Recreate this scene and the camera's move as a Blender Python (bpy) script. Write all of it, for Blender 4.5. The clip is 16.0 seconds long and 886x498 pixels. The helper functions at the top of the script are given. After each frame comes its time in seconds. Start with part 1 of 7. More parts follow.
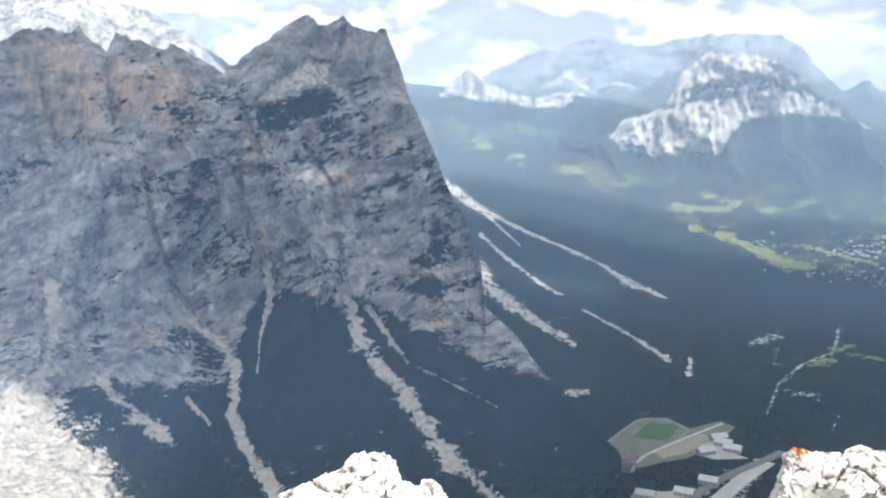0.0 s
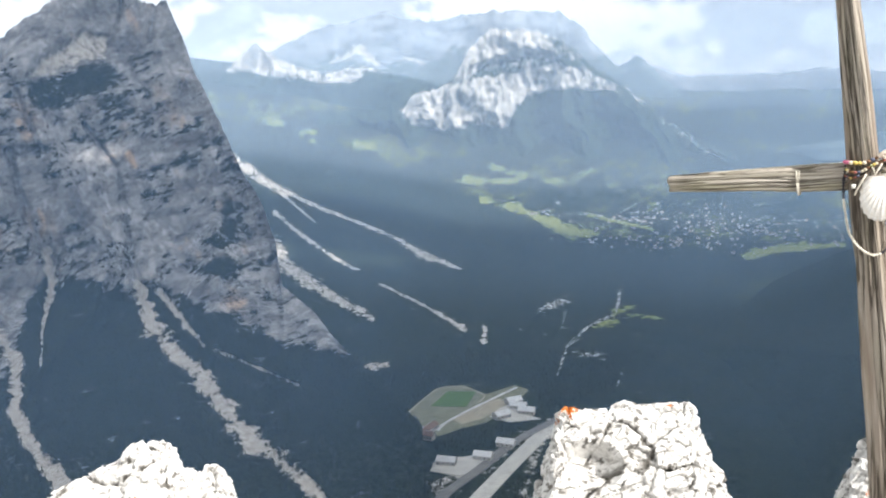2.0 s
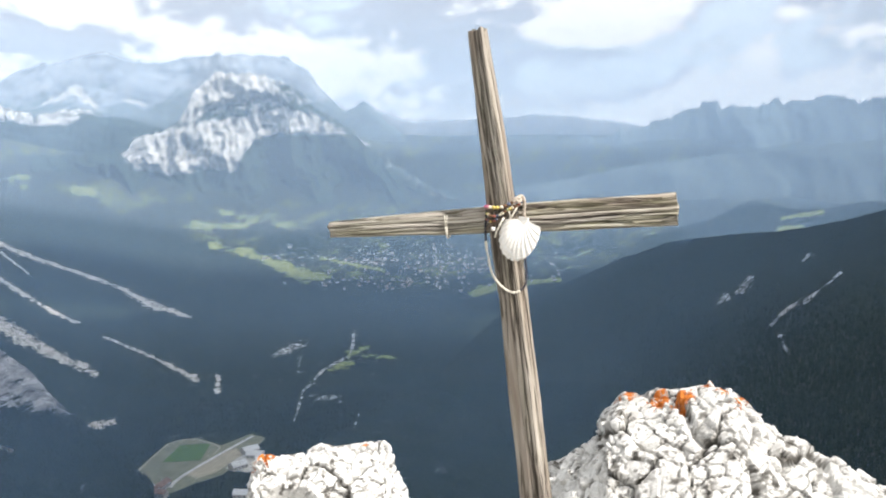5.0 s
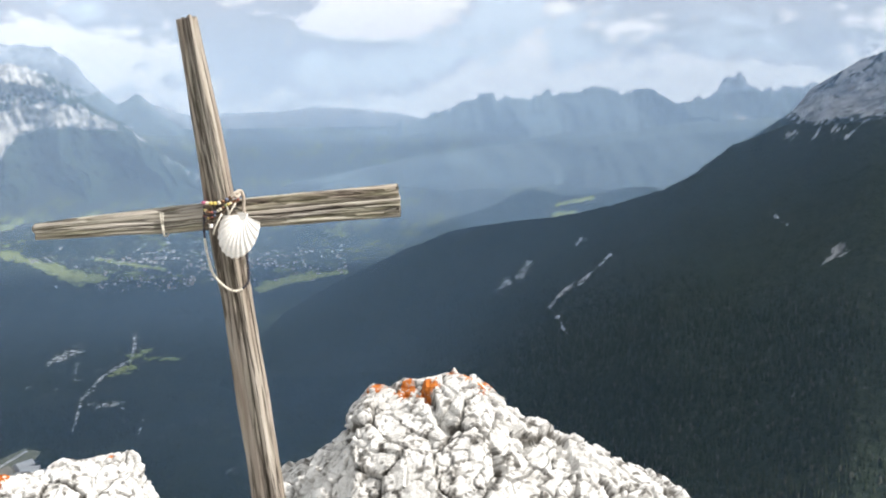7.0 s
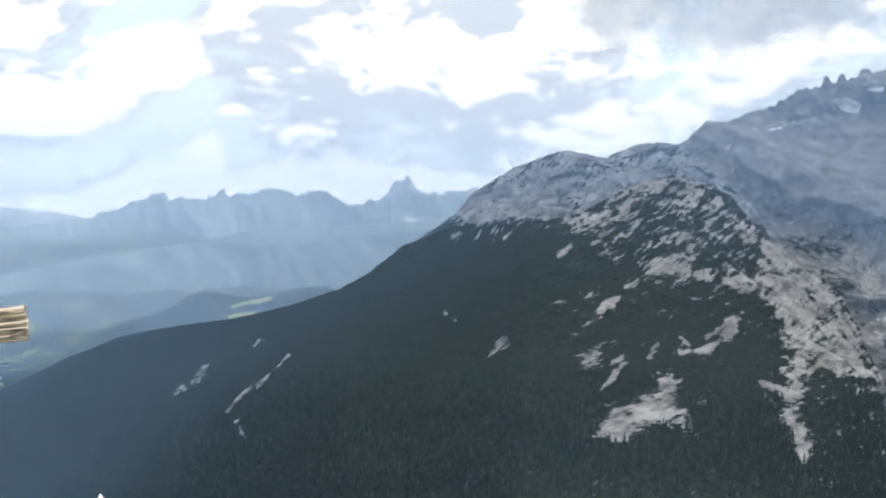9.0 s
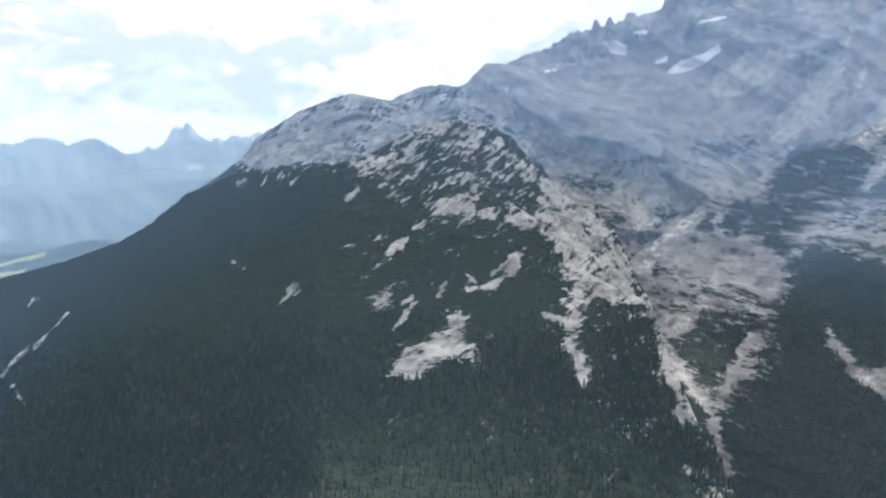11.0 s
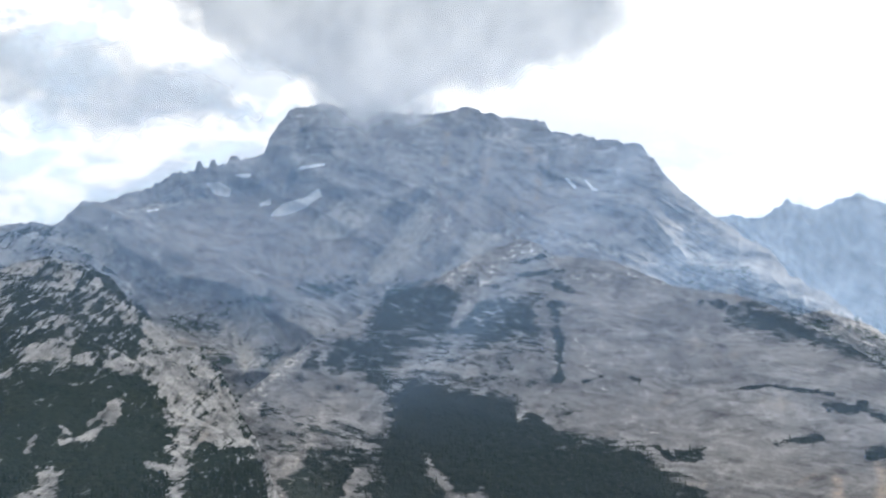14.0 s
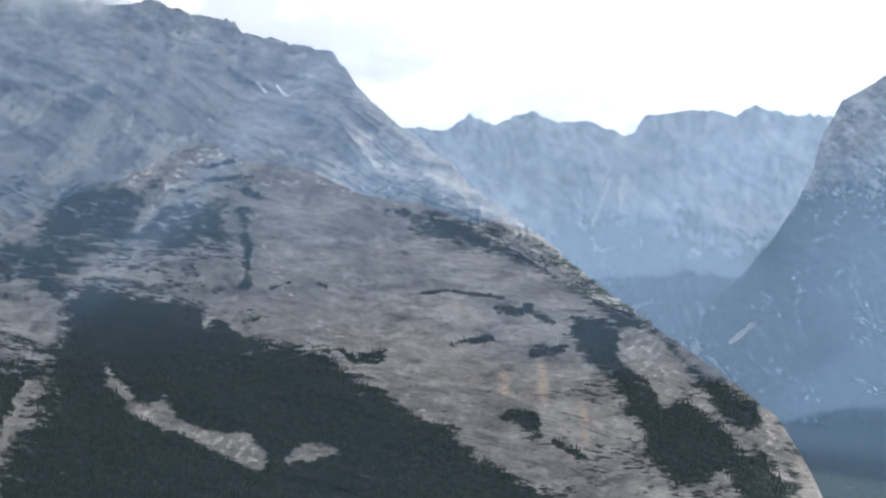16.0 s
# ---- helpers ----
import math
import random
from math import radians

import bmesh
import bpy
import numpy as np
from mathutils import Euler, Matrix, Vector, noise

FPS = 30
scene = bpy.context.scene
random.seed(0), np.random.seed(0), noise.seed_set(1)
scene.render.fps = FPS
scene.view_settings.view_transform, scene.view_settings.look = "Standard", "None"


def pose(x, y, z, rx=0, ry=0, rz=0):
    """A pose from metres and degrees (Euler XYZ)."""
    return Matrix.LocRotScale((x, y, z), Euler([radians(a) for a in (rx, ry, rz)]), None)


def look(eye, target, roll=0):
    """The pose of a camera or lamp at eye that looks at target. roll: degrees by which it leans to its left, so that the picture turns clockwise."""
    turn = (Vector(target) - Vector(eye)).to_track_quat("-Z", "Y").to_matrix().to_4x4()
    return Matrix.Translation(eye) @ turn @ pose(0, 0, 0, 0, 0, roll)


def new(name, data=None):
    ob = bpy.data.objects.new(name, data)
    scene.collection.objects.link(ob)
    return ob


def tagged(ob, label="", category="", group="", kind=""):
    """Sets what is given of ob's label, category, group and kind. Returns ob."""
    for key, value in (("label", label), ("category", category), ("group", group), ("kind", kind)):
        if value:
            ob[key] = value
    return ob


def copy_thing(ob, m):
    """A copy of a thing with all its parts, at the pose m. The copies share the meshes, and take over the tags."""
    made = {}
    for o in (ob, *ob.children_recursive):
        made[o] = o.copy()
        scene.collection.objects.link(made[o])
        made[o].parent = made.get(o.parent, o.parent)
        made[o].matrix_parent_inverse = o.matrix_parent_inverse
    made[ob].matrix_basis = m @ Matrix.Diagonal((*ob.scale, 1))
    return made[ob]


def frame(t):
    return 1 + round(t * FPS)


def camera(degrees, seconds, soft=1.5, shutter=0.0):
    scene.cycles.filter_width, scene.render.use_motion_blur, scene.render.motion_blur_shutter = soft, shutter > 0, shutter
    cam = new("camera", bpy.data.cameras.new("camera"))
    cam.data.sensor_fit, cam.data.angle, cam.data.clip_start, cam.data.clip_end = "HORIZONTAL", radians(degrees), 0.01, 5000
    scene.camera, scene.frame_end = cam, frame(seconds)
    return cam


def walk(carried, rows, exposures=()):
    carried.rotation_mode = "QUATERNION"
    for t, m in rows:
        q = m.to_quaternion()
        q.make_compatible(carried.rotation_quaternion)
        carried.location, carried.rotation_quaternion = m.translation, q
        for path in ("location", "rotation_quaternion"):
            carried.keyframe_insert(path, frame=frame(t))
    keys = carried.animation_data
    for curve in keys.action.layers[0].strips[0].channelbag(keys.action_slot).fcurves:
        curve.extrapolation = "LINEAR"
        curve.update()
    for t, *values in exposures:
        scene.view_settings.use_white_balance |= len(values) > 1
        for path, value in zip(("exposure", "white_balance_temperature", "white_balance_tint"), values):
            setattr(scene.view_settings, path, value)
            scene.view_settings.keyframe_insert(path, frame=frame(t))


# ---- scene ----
cam = camera(47.42, 16.0, soft=2.0)
PATH = [
    (0.0, pose(-0.323, 0.094, 1.582, 81.64, 0.71, -0.00)),
    (0.5, pose(-0.318, 0.098, 1.599, 83.58, 0.74, -1.45)),
    (1.0, pose(-0.286, 0.085, 1.596, 81.76, 0.88, -5.22)),
    (1.5, pose(-0.252, 0.073, 1.591, 80.97, 0.67, -9.58)),
    (2.0, pose(-0.243, 0.073, 1.588, 80.11, 0.83, -11.73)),
    (2.5, pose(-0.250, 0.071, 1.582, 80.18, 0.97, -14.19)),
    (3.0, pose(-0.256, 0.066, 1.590, 80.94, 0.99, -18.89)),
    (5.5, pose(0.022, -0.065, 1.605, 83.42, 0.12, -27.52)),
    (6.0, pose(0.093, -0.104, 1.615, 85.33, 0.41, -29.46)),
    (6.5, pose(0.096, -0.074, 1.609, 84.19, 0.88, -35.83)),
    (7.0, pose(0.100, -0.061, 1.596, 81.91, 0.58, -39.17)),
    (7.5, pose(0.110, -0.084, 1.612, 83.89, 0.09, -42.87)),
    (8.0, pose(0.118, -0.115, 1.620, 84.92, 0.40, -48.36)),
    (8.5, pose(0.129, -0.139, 1.638, 86.82, 0.10, -53.30)),
    (9.0, pose(0.142, -0.144, 1.642, 87.52, -0.01, -57.35)),
    (9.5, pose(0.135, -0.138, 1.641, 87.29, 0.84, -61.07)),
    (12.0, pose(0.108, -0.110, 1.632, 85.33, -0.16, -73.71)),
    (12.5, pose(0.103, -0.105, 1.631, 89.17, -0.59, -75.18)),
    (13.0, pose(0.099, -0.101, 1.630, 91.75, 0.86, -79.82)),
    (13.5, pose(0.096, -0.097, 1.629, 91.46, 0.65, -86.48)),
    (14.0, pose(0.093, -0.094, 1.628, 91.66, 1.42, -91.51)),
    (14.5, pose(0.091, -0.092, 1.627, 88.10, 2.04, -99.41)),
    (15.0, pose(0.089, -0.090, 1.627, 85.33, 1.36, -102.78)),
    (15.5, pose(0.088, -0.089, 1.626, 85.33, -0.56, -105.35)),
    (16.0, pose(0.087, -0.089, 1.626, 86.15, 0.01, -108.99)),
]
EXPOSURES = [(0.0, 0.36), (0.5, 0.50), (1.5, 0.42), (3.0, 0.34), (5.5, 0.28), (7.0, 0.20), (8.5, 0.42), (9.5, 0.50), (11.2, 0.86), (12.2, 1.17), (12.7, 1.06), (13.0, 0.78), (13.4, 0.62), (14.0, 0.50), (14.6, 0.38), (15.5, 0.30), (16.0, 0.34)]
# tinted sheets standing in for haze: distance, thickness, depth of the thin foot, height of the top, paleness
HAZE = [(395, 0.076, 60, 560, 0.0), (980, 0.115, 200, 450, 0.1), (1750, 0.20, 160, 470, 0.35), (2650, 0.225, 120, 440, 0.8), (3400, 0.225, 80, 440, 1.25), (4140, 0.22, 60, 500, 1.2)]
walk(cam, PATH, EXPOSURES)

# ---- light ----
SUN_BEARING, SUN_HEIGHT = 145.0, 42.0


def compass(bearing, distance, height):
    """A place by its bearing (degrees to the right of +y), its distance and its height."""
    b = radians(bearing)
    return Vector((distance * math.sin(b), distance * math.cos(b), height))


sun = new("sun", bpy.data.lights.new("sun", "SUN"))
sun.data.energy, sun.data.angle, sun.data.color = 5.0, radians(0.6), (1.0, 0.955, 0.895)
sun.matrix_world = look(compass(SUN_BEARING, 3000 * math.cos(radians(SUN_HEIGHT)), 3000 * math.sin(radians(SUN_HEIGHT))), (0, 0, 0))


class Nodes:
    """Short writing for node trees."""

    def __init__(self, tree):
        self.tree = tree
        tree.nodes.clear()

    def add(self, kind, inputs=(), op="", data="", blend="", name=""):
        node = self.tree.nodes.new(kind)
        if op:
            node.operation = op
        if data:
            node.data_type = data
        if blend:
            node.blend_type = blend
        if name:
            node.attribute_name = name
        for key, value in dict(inputs).items():
            if isinstance(value, bpy.types.NodeSocket):
                self.tree.links.new(value, node.inputs[key])
            else:
                node.inputs[key].default_value = value
        return node

    def math(self, op, a, b=0.0, c=0.0, clamp=False):
        node = self.add("ShaderNodeMath", {0: a, 1: b, 2: c}, op)
        node.use_clamp = clamp
        return node.outputs[0]

    def noise(self, vector, scale, detail=6.0, rough=0.55, lac=2.0, warp=0.0):
        return self.add("ShaderNodeTexNoise", {"Vector": vector, "Scale": scale, "Detail": detail, "Roughness": rough, "Lacunarity": lac, "Distortion": warp}).outputs[0]

    def span(self, value, a, b, c=0.0, d=1.0, smooth=False):
        node = self.add("ShaderNodeMapRange", {"Value": value, "From Min": a, "From Max": b, "To Min": c, "To Max": d})
        node.interpolation_type, node.clamp = "SMOOTHSTEP" if smooth else "LINEAR", True
        return node.outputs[0]

    def mix(self, factor, a, b, blend="MIX"):
        node = self.add("ShaderNodeMix", data="RGBA", blend=blend)
        for k, v in ((0, factor), (6, a), (7, b)):
            if isinstance(v, bpy.types.NodeSocket):
                self.tree.links.new(v, node.inputs[k])
            elif k:
                node.inputs[k].default_value = (*v, 1)
            else:
                node.inputs[k].default_value = v
        return node.outputs[2]

    def ramp(self, value, stops):
        node = self.add("ShaderNodeValToRGB", {0: value})
        band = node.color_ramp
        while len(band.elements) < len(stops):
            band.elements.new(0.5)
        for e, (p, c) in zip(band.elements, stops):
            e.position, e.color = p, (*c, 1)
        return node.outputs[0]

    def stretch(self, vector, scale, turn=(0, 0, 0)):
        return self.add("ShaderNodeMapping", {"Vector": vector, "Scale": scale, "Rotation": [radians(a) for a in turn]}).outputs[0]

    def drawn_out(self, vector, way, k):
        """Places squeezed along a direction, so that patterns run along it."""
        d = self.add("ShaderNodeVectorMath", {0: vector, 1: tuple(way)}, op="DOT_PRODUCT").outputs["Value"]
        back = self.add("ShaderNodeVectorMath", {0: tuple(c * k for c in way)}, op="SCALE")
        self.tree.links.new(d, back.inputs["Scale"])
        return self.add("ShaderNodeVectorMath", {0: vector, 1: back.outputs[0]}, op="SUBTRACT").outputs[0]

    def attribute(self, name):
        return self.add("ShaderNodeAttribute", name=name).outputs["Fac"]

    def place(self):
        return self.add("ShaderNodeNewGeometry").outputs["Position"]

    def bump(self, height, distance, strength=1.0, normal=None):
        inputs = {"Height": height, "Distance": distance, "Strength": strength}
        if normal:
            inputs["Normal"] = normal
        return self.add("ShaderNodeBump", inputs).outputs[0]

    def surface(self, colour, rough=0.9, normal=None, metal=0.0, specular=0.3):
        inputs = {"Base Color": colour if isinstance(colour, bpy.types.NodeSocket) else (*colour, 1), "Roughness": rough, "Metallic": metal, "Specular IOR Level": specular}
        if normal:
            inputs["Normal"] = normal
        shader = self.add("ShaderNodeBsdfPrincipled", inputs)
        self.add("ShaderNodeOutputMaterial", {"Surface": shader.outputs[0]})
        return shader


def material(name):
    m = bpy.data.materials.new(name)
    m.use_nodes = True
    return m, Nodes(m.node_tree)


# the sky: blue, with broken cumulus that thickens and brightens towards the sun
world = bpy.data.worlds.new("world")
scene.world = world
world.use_nodes = True
n = Nodes(world.node_tree)
sky = n.add("ShaderNodeTexSky")
sky.sky_type, sky.sun_disc, sky.altitude, sky.dust_density = "NISHITA", False, 2000.0, 2.0
sky.sun_elevation, sky.sun_rotation = radians(SUN_HEIGHT), radians(SUN_BEARING)
way = n.add("ShaderNodeTexCoord").outputs["Generated"]
part_xyz = n.add("ShaderNodeSeparateXYZ", {0: way})
up = part_xyz.outputs[2]
toward = n.add("ShaderNodeVectorMath", {0: way, 1: tuple(compass(SUN_BEARING, math.cos(radians(SUN_HEIGHT)), math.sin(radians(SUN_HEIGHT))))}, op="DOT_PRODUCT").outputs["Value"]
glare = n.span(toward, 0.25, 0.95, smooth=True)


def cloudiness(lift):
    """How thick the cloud is towards each part of the sky, or a little above it."""
    at = n.stretch(n.add("ShaderNodeVectorMath", {0: way, 1: (0.31, 0.17, lift)}, op="ADD").outputs[0], (1.0, 1.0, 1.9))
    return n.math("ADD", n.noise(at, 3.0, 4.0, 0.5, warp=0.25), n.math("MULTIPLY", n.math("SUBTRACT", n.noise(at, 9.0, 9.0, 0.64, warp=0.35), 0.5), 1.1))


here, above = cloudiness(0.0), cloudiness(0.055)
veil_of_light = n.math("MULTIPLY", glare, 0.16)
cloud = n.span(n.math("ADD", here, veil_of_light), 0.335, 0.47, smooth=True)
white = n.mix(n.span(n.math("SUBTRACT", here, above), -0.10, 0.05, smooth=True), (0.60, 0.645, 0.71), (1.14, 1.12, 1.09))
white = n.mix(n.math("MULTIPLY", glare, 0.52), white, (1.75, 1.72, 1.66))
blue = n.mix(n.span(up, 0.0, 0.26), (0.84, 0.89, 0.93), (0.60, 0.725, 0.86))
blue = n.mix(n.math("MULTIPLY", glare, 0.75), blue, (1.5, 1.51, 1.5))
pure = n.mix(0.12, blue, n.mix(1.0, sky.outputs[0], (0.12, 0.12, 0.12), "MULTIPLY"), "ADD")
heaven = n.mix(n.math("MULTIPLY", cloud, n.span(up, 0.0, 0.06, 0.6, 1.0)), pure, white)
below = n.mix(n.span(up, -0.10, -0.01), (0.22, 0.28, 0.34), heaven)
n.add("ShaderNodeOutputWorld", {"Surface": n.add("ShaderNodeBackground", {"Color": below, "Strength": 1.0}).outputs[0]})


# ---- numbers for the land ----
def lattice(i, j, k, seed):
    h = (i * 374761393 + j * 668265263 + k * 2147483647 + seed * 974711) & 0xFFFFFFFF
    h = ((h ^ (h >> 13)) * 1274126177) & 0xFFFFFFFF
    h = ((h ^ (h >> 16)) * 2246822519) & 0xFFFFFFFF
    return ((h ^ (h >> 15)) & 0xFFFFFF) / float(0xFFFFFF)


def value_noise(p, seed):
    """Smooth random values from 0 to 1 at places p (N x 3)."""
    q = np.floor(p)
    w = p - q
    w = w * w * w * (w * (w * 6 - 15) + 10)
    q = q.astype(np.int64)
    total = 0.0
    for a in (0, 1):
        for b in (0, 1):
            for c in (0, 1):
                weight = (w[:, 0] if a else 1 - w[:, 0]) * (w[:, 1] if b else 1 - w[:, 1]) * (w[:, 2] if c else 1 - w[:, 2])
                total = total + weight * lattice(q[:, 0] + a, q[:, 1] + b, q[:, 2] + c, seed)
    return total


def fbm(p, octaves=5, gain=0.5, seed=0):
    total, size, norm = 0.0, 1.0, 0.0
    for o in range(octaves):
        total, norm = total + size * value_noise(p * 2.03 ** o + 17.3 * o, seed + o), norm + size
        size *= gain
    return total / norm


def ridged(p, octaves=5, gain=0.5, seed=0):
    total, size, norm = 0.0, 1.0, 0.0
    for o in range(octaves):
        total, norm = total + size * (1 - np.abs(2 * value_noise(p * 2.03 ** o + 9.7 * o, seed + o) - 1)), norm + size
        size *= gain
    return total / norm


def smooth(x, a, b):
    t = np.clip((x - a) / (b - a), 0, 1)
    return t * t * (3 - 2 * t)


def along(points, x):
    """The height of a line through points at x."""
    a = np.array(points, float)
    return np.interp(x, a[:, 0], a[:, 1])


def strokes(lines, b, el, p, wobble=0.5, seed=50):
    """Where streaks run: each a row of (bearing, elevation, half width) in degrees; 1 on them, falling to 0 beside them."""
    best = np.zeros(len(b))
    rough = (fbm(p / 22.0, 5, 0.75, seed) - 0.5) * 3.2 * wobble
    for line in lines:
        lo_b, hi_b = min(q[0] for q in line) - 5, max(q[0] for q in line) + 5
        near = (b > lo_b) & (b < hi_b)
        x, y, r = b[near] * 0.98, el[near], rough[near]
        for (b0, e0, w0), (b1, e1, w1) in zip(line, line[1:]):
            dx, dy = (b1 - b0) * 0.98, e1 - e0
            t = np.clip(((x - b0 * 0.98) * dx + (y - e0) * dy) / (dx * dx + dy * dy + 1e-9), 0, 1)
            d = np.hypot(x - b0 * 0.98 - t * dx, y - e0 - t * dy)
            best[near] = np.maximum(best[near], np.clip(1.15 - 0.75 * d / (w0 + t * (w1 - w0)) + r, 0, 1))
    return best


def areas(outlines, b, el, p, fray=0.4, size=30.0, seed=60):
    """How far inside outlines of (bearing, elevation) each place lies, in degrees, with uneven borders; negative outside."""
    best = np.full(len(b), -9.0)
    for line in outlines:
        q = np.array(line, float)
        near = (b > q[:, 0].min() - 4) & (b < q[:, 0].max() + 4)
        x, y = b[near], el[near]
        d, inside = np.full(len(x), 9.0), np.zeros(len(x), bool)
        for (x0, y0), (x1, y1) in zip(q, np.roll(q, -1, axis=0)):
            dx, dy = x1 - x0, y1 - y0
            t = np.clip(((x - x0) * dx + (y - y0) * dy) / (dx * dx + dy * dy + 1e-9), 0, 1)
            d = np.minimum(d, np.hypot(x - x0 - t * dx, y - y0 - t * dy))
            inside ^= ((y0 > y) != (y1 > y)) & (x < dx * (y - y0) / (dy if abs(dy) > 1e-9 else 1e-9) + x0)
        best[near] = np.maximum(best[near], np.where(inside, d, -d))
    return best + (fbm(p / size, 5, 0.65, seed) - 0.5) * 2 * fray


def soft(inside, width):
    """From 0 well outside to 1 well inside, over a border of that many degrees to each side."""
    return np.clip(0.5 + inside / (2 * width), 0, 1)


def grid_mesh(name, verts, rows, cols, attributes, mat, closed=False):
    """A mesh of rows x cols corners with float attributes on its corners."""
    mesh = bpy.data.meshes.new(name)
    i = np.arange(rows - 1)[:, None] * cols + np.arange(cols - 1)[None, :]
    quads = np.stack([i, i + 1, i + cols + 1, i + cols], -1).reshape(-1, 4)
    mesh.vertices.add(len(verts))
    mesh.vertices.foreach_set("co", verts.astype(np.float32).ravel())
    mesh.loops.add(quads.size)
    mesh.loops.foreach_set("vertex_index", quads.astype(np.int32).ravel())
    mesh.polygons.add(len(quads))
    mesh.polygons.foreach_set("loop_start", np.arange(0, quads.size, 4, dtype=np.int32))
    mesh.polygons.foreach_set("loop_total", np.full(len(quads), 4, np.int32))
    mesh.polygons.foreach_set("use_smooth", np.ones(len(quads), bool))
    for key, values in attributes.items():
        mesh.attributes.new(key, "FLOAT", "POINT").data.foreach_set("value", np.asarray(values, np.float32))
    mesh.update()
    mesh.materials.append(mat)
    return new(name, mesh)


EYE = 1.6


MASSIFS = []


def massif(name, crest, reach, foot, mat, cols, rows, relief=20.0, grain=120.0, jag=0.25, strata=(0.0, 1.0, 0.3), paint=None, seed=0, back=1.0, flute=0.6, forms=1.0, carve=(), drape=0.0, stretch=((0, 1),)):
    """A mountain seen from the summit: its crest as (bearing, elevation) in degrees, and how far off its flank lies
    at each elevation. The flank is broken by buttresses, ridged relief, upright flutes and tilted ledges."""
    MASSIFS.append((crest, reach, foot, stretch))
    b = np.linspace(crest[0][0], crest[-1][0], cols)
    top = along(crest, b)
    pc = np.stack([b * 2.2, np.zeros(cols), np.zeros(cols)], 1)
    top = top + (ridged(pc, 5, 0.62, seed + 3) - 0.55) * jag * 2
    low = np.minimum(foot, top - 0.5)
    v = np.linspace(0, 1, rows)[:, None]
    el = low + (top - low) * v
    dist = along(reach, el) * along(stretch, b)
    bb = np.broadcast_to(b, el.shape)
    p = np.stack([(dist * np.sin(np.radians(bb))).ravel(), (dist * np.cos(np.radians(bb))).ravel(), (EYE + dist * np.tan(np.radians(el))).ravel()], 1)
    bf, ef, df = bb.ravel(), el.ravel(), dist.ravel()
    attributes = {key: np.zeros(len(p)) for key in ("veg", "scree", "meadow", "warm", "snow")}
    if paint:
        attributes.update(paint(bf, ef, p))
    hard = 1 - 0.8 * np.clip(attributes["veg"] * 0.8 + attributes["scree"], 0, 1)
    side = bf / 57.3 * df
    amount, period, dip = strata
    warp = (fbm(p / (grain * 1.5), 3, 0.5, seed + 7) - 0.5) * grain
    crown = np.tile(np.convolve(np.pad(top, 20, "edge"), np.ones(41) / 41, "valid"), rows)
    lay = (p[:, 2] - drape * df * np.tan(np.radians(crown)) + dip * side + 0.6 * warp) / period
    attributes["lay"] = lay
    ledge = fbm(np.stack([side / (period * 5), p[:, 0] * 0, lay], 1), 4, 0.6, seed + 11) - 0.5
    ledge = np.sign(ledge) * np.abs(ledge) ** 0.8
    rough = ridged(p / grain, 7, 0.62, seed) - 0.6
    groove = ridged(np.stack([(side + warp) / (grain * 0.6), p[:, 2] / (grain * 2.0), p[:, 0] * 0], 1), 7, 0.60, seed + 5) - 0.6
    bulk = ridged(np.stack([(side + 1.5 * warp) / (grain * 2.4), p[:, 2] / (grain * 5), p[:, 0] * 0], 1), 3, 0.5, seed + 9) - 0.6
    push = relief * 2.4 * (rough * (1 - flute) + groove * flute) * (0.3 + 0.7 * hard) + amount * period * ledge * 3 * hard
    push = push + bulk * relief * 5.0 * forms - attributes["scree"] * relief * 0.35
    for lines, depth in carve:
        push = push - strokes(lines, bf, ef, p, 0.25, seed + 13) * depth
    push = push * np.repeat(np.clip((1 - np.linspace(0, 1, rows)) * 10 + 0.25, 0.25, 1), cols)
    eye = np.array([0, 0, EYE])
    p2 = eye + (p - eye) * (1 - push / df)[:, None]
    # the far side, down behind the crest
    last = p2[-cols:]
    far = np.stack([np.sin(np.radians(b)), np.cos(np.radians(b)), np.zeros(cols)], 1)
    extra = [last + far * 40 * back + np.array([0, 0, -25.0 * back]), last + far * 160 * back + np.array([0, 0, -160.0 * back]), last + far * 300 * back + np.array([0, 0, -420.0 * back])]
    verts = np.concatenate([p2] + extra)
    full = {key: np.concatenate([a, np.tile(a[-cols:], 3)]) for key, a in attributes.items()}
    return grid_mesh(name, verts, rows + 3, cols, full, mat), p2, attributes


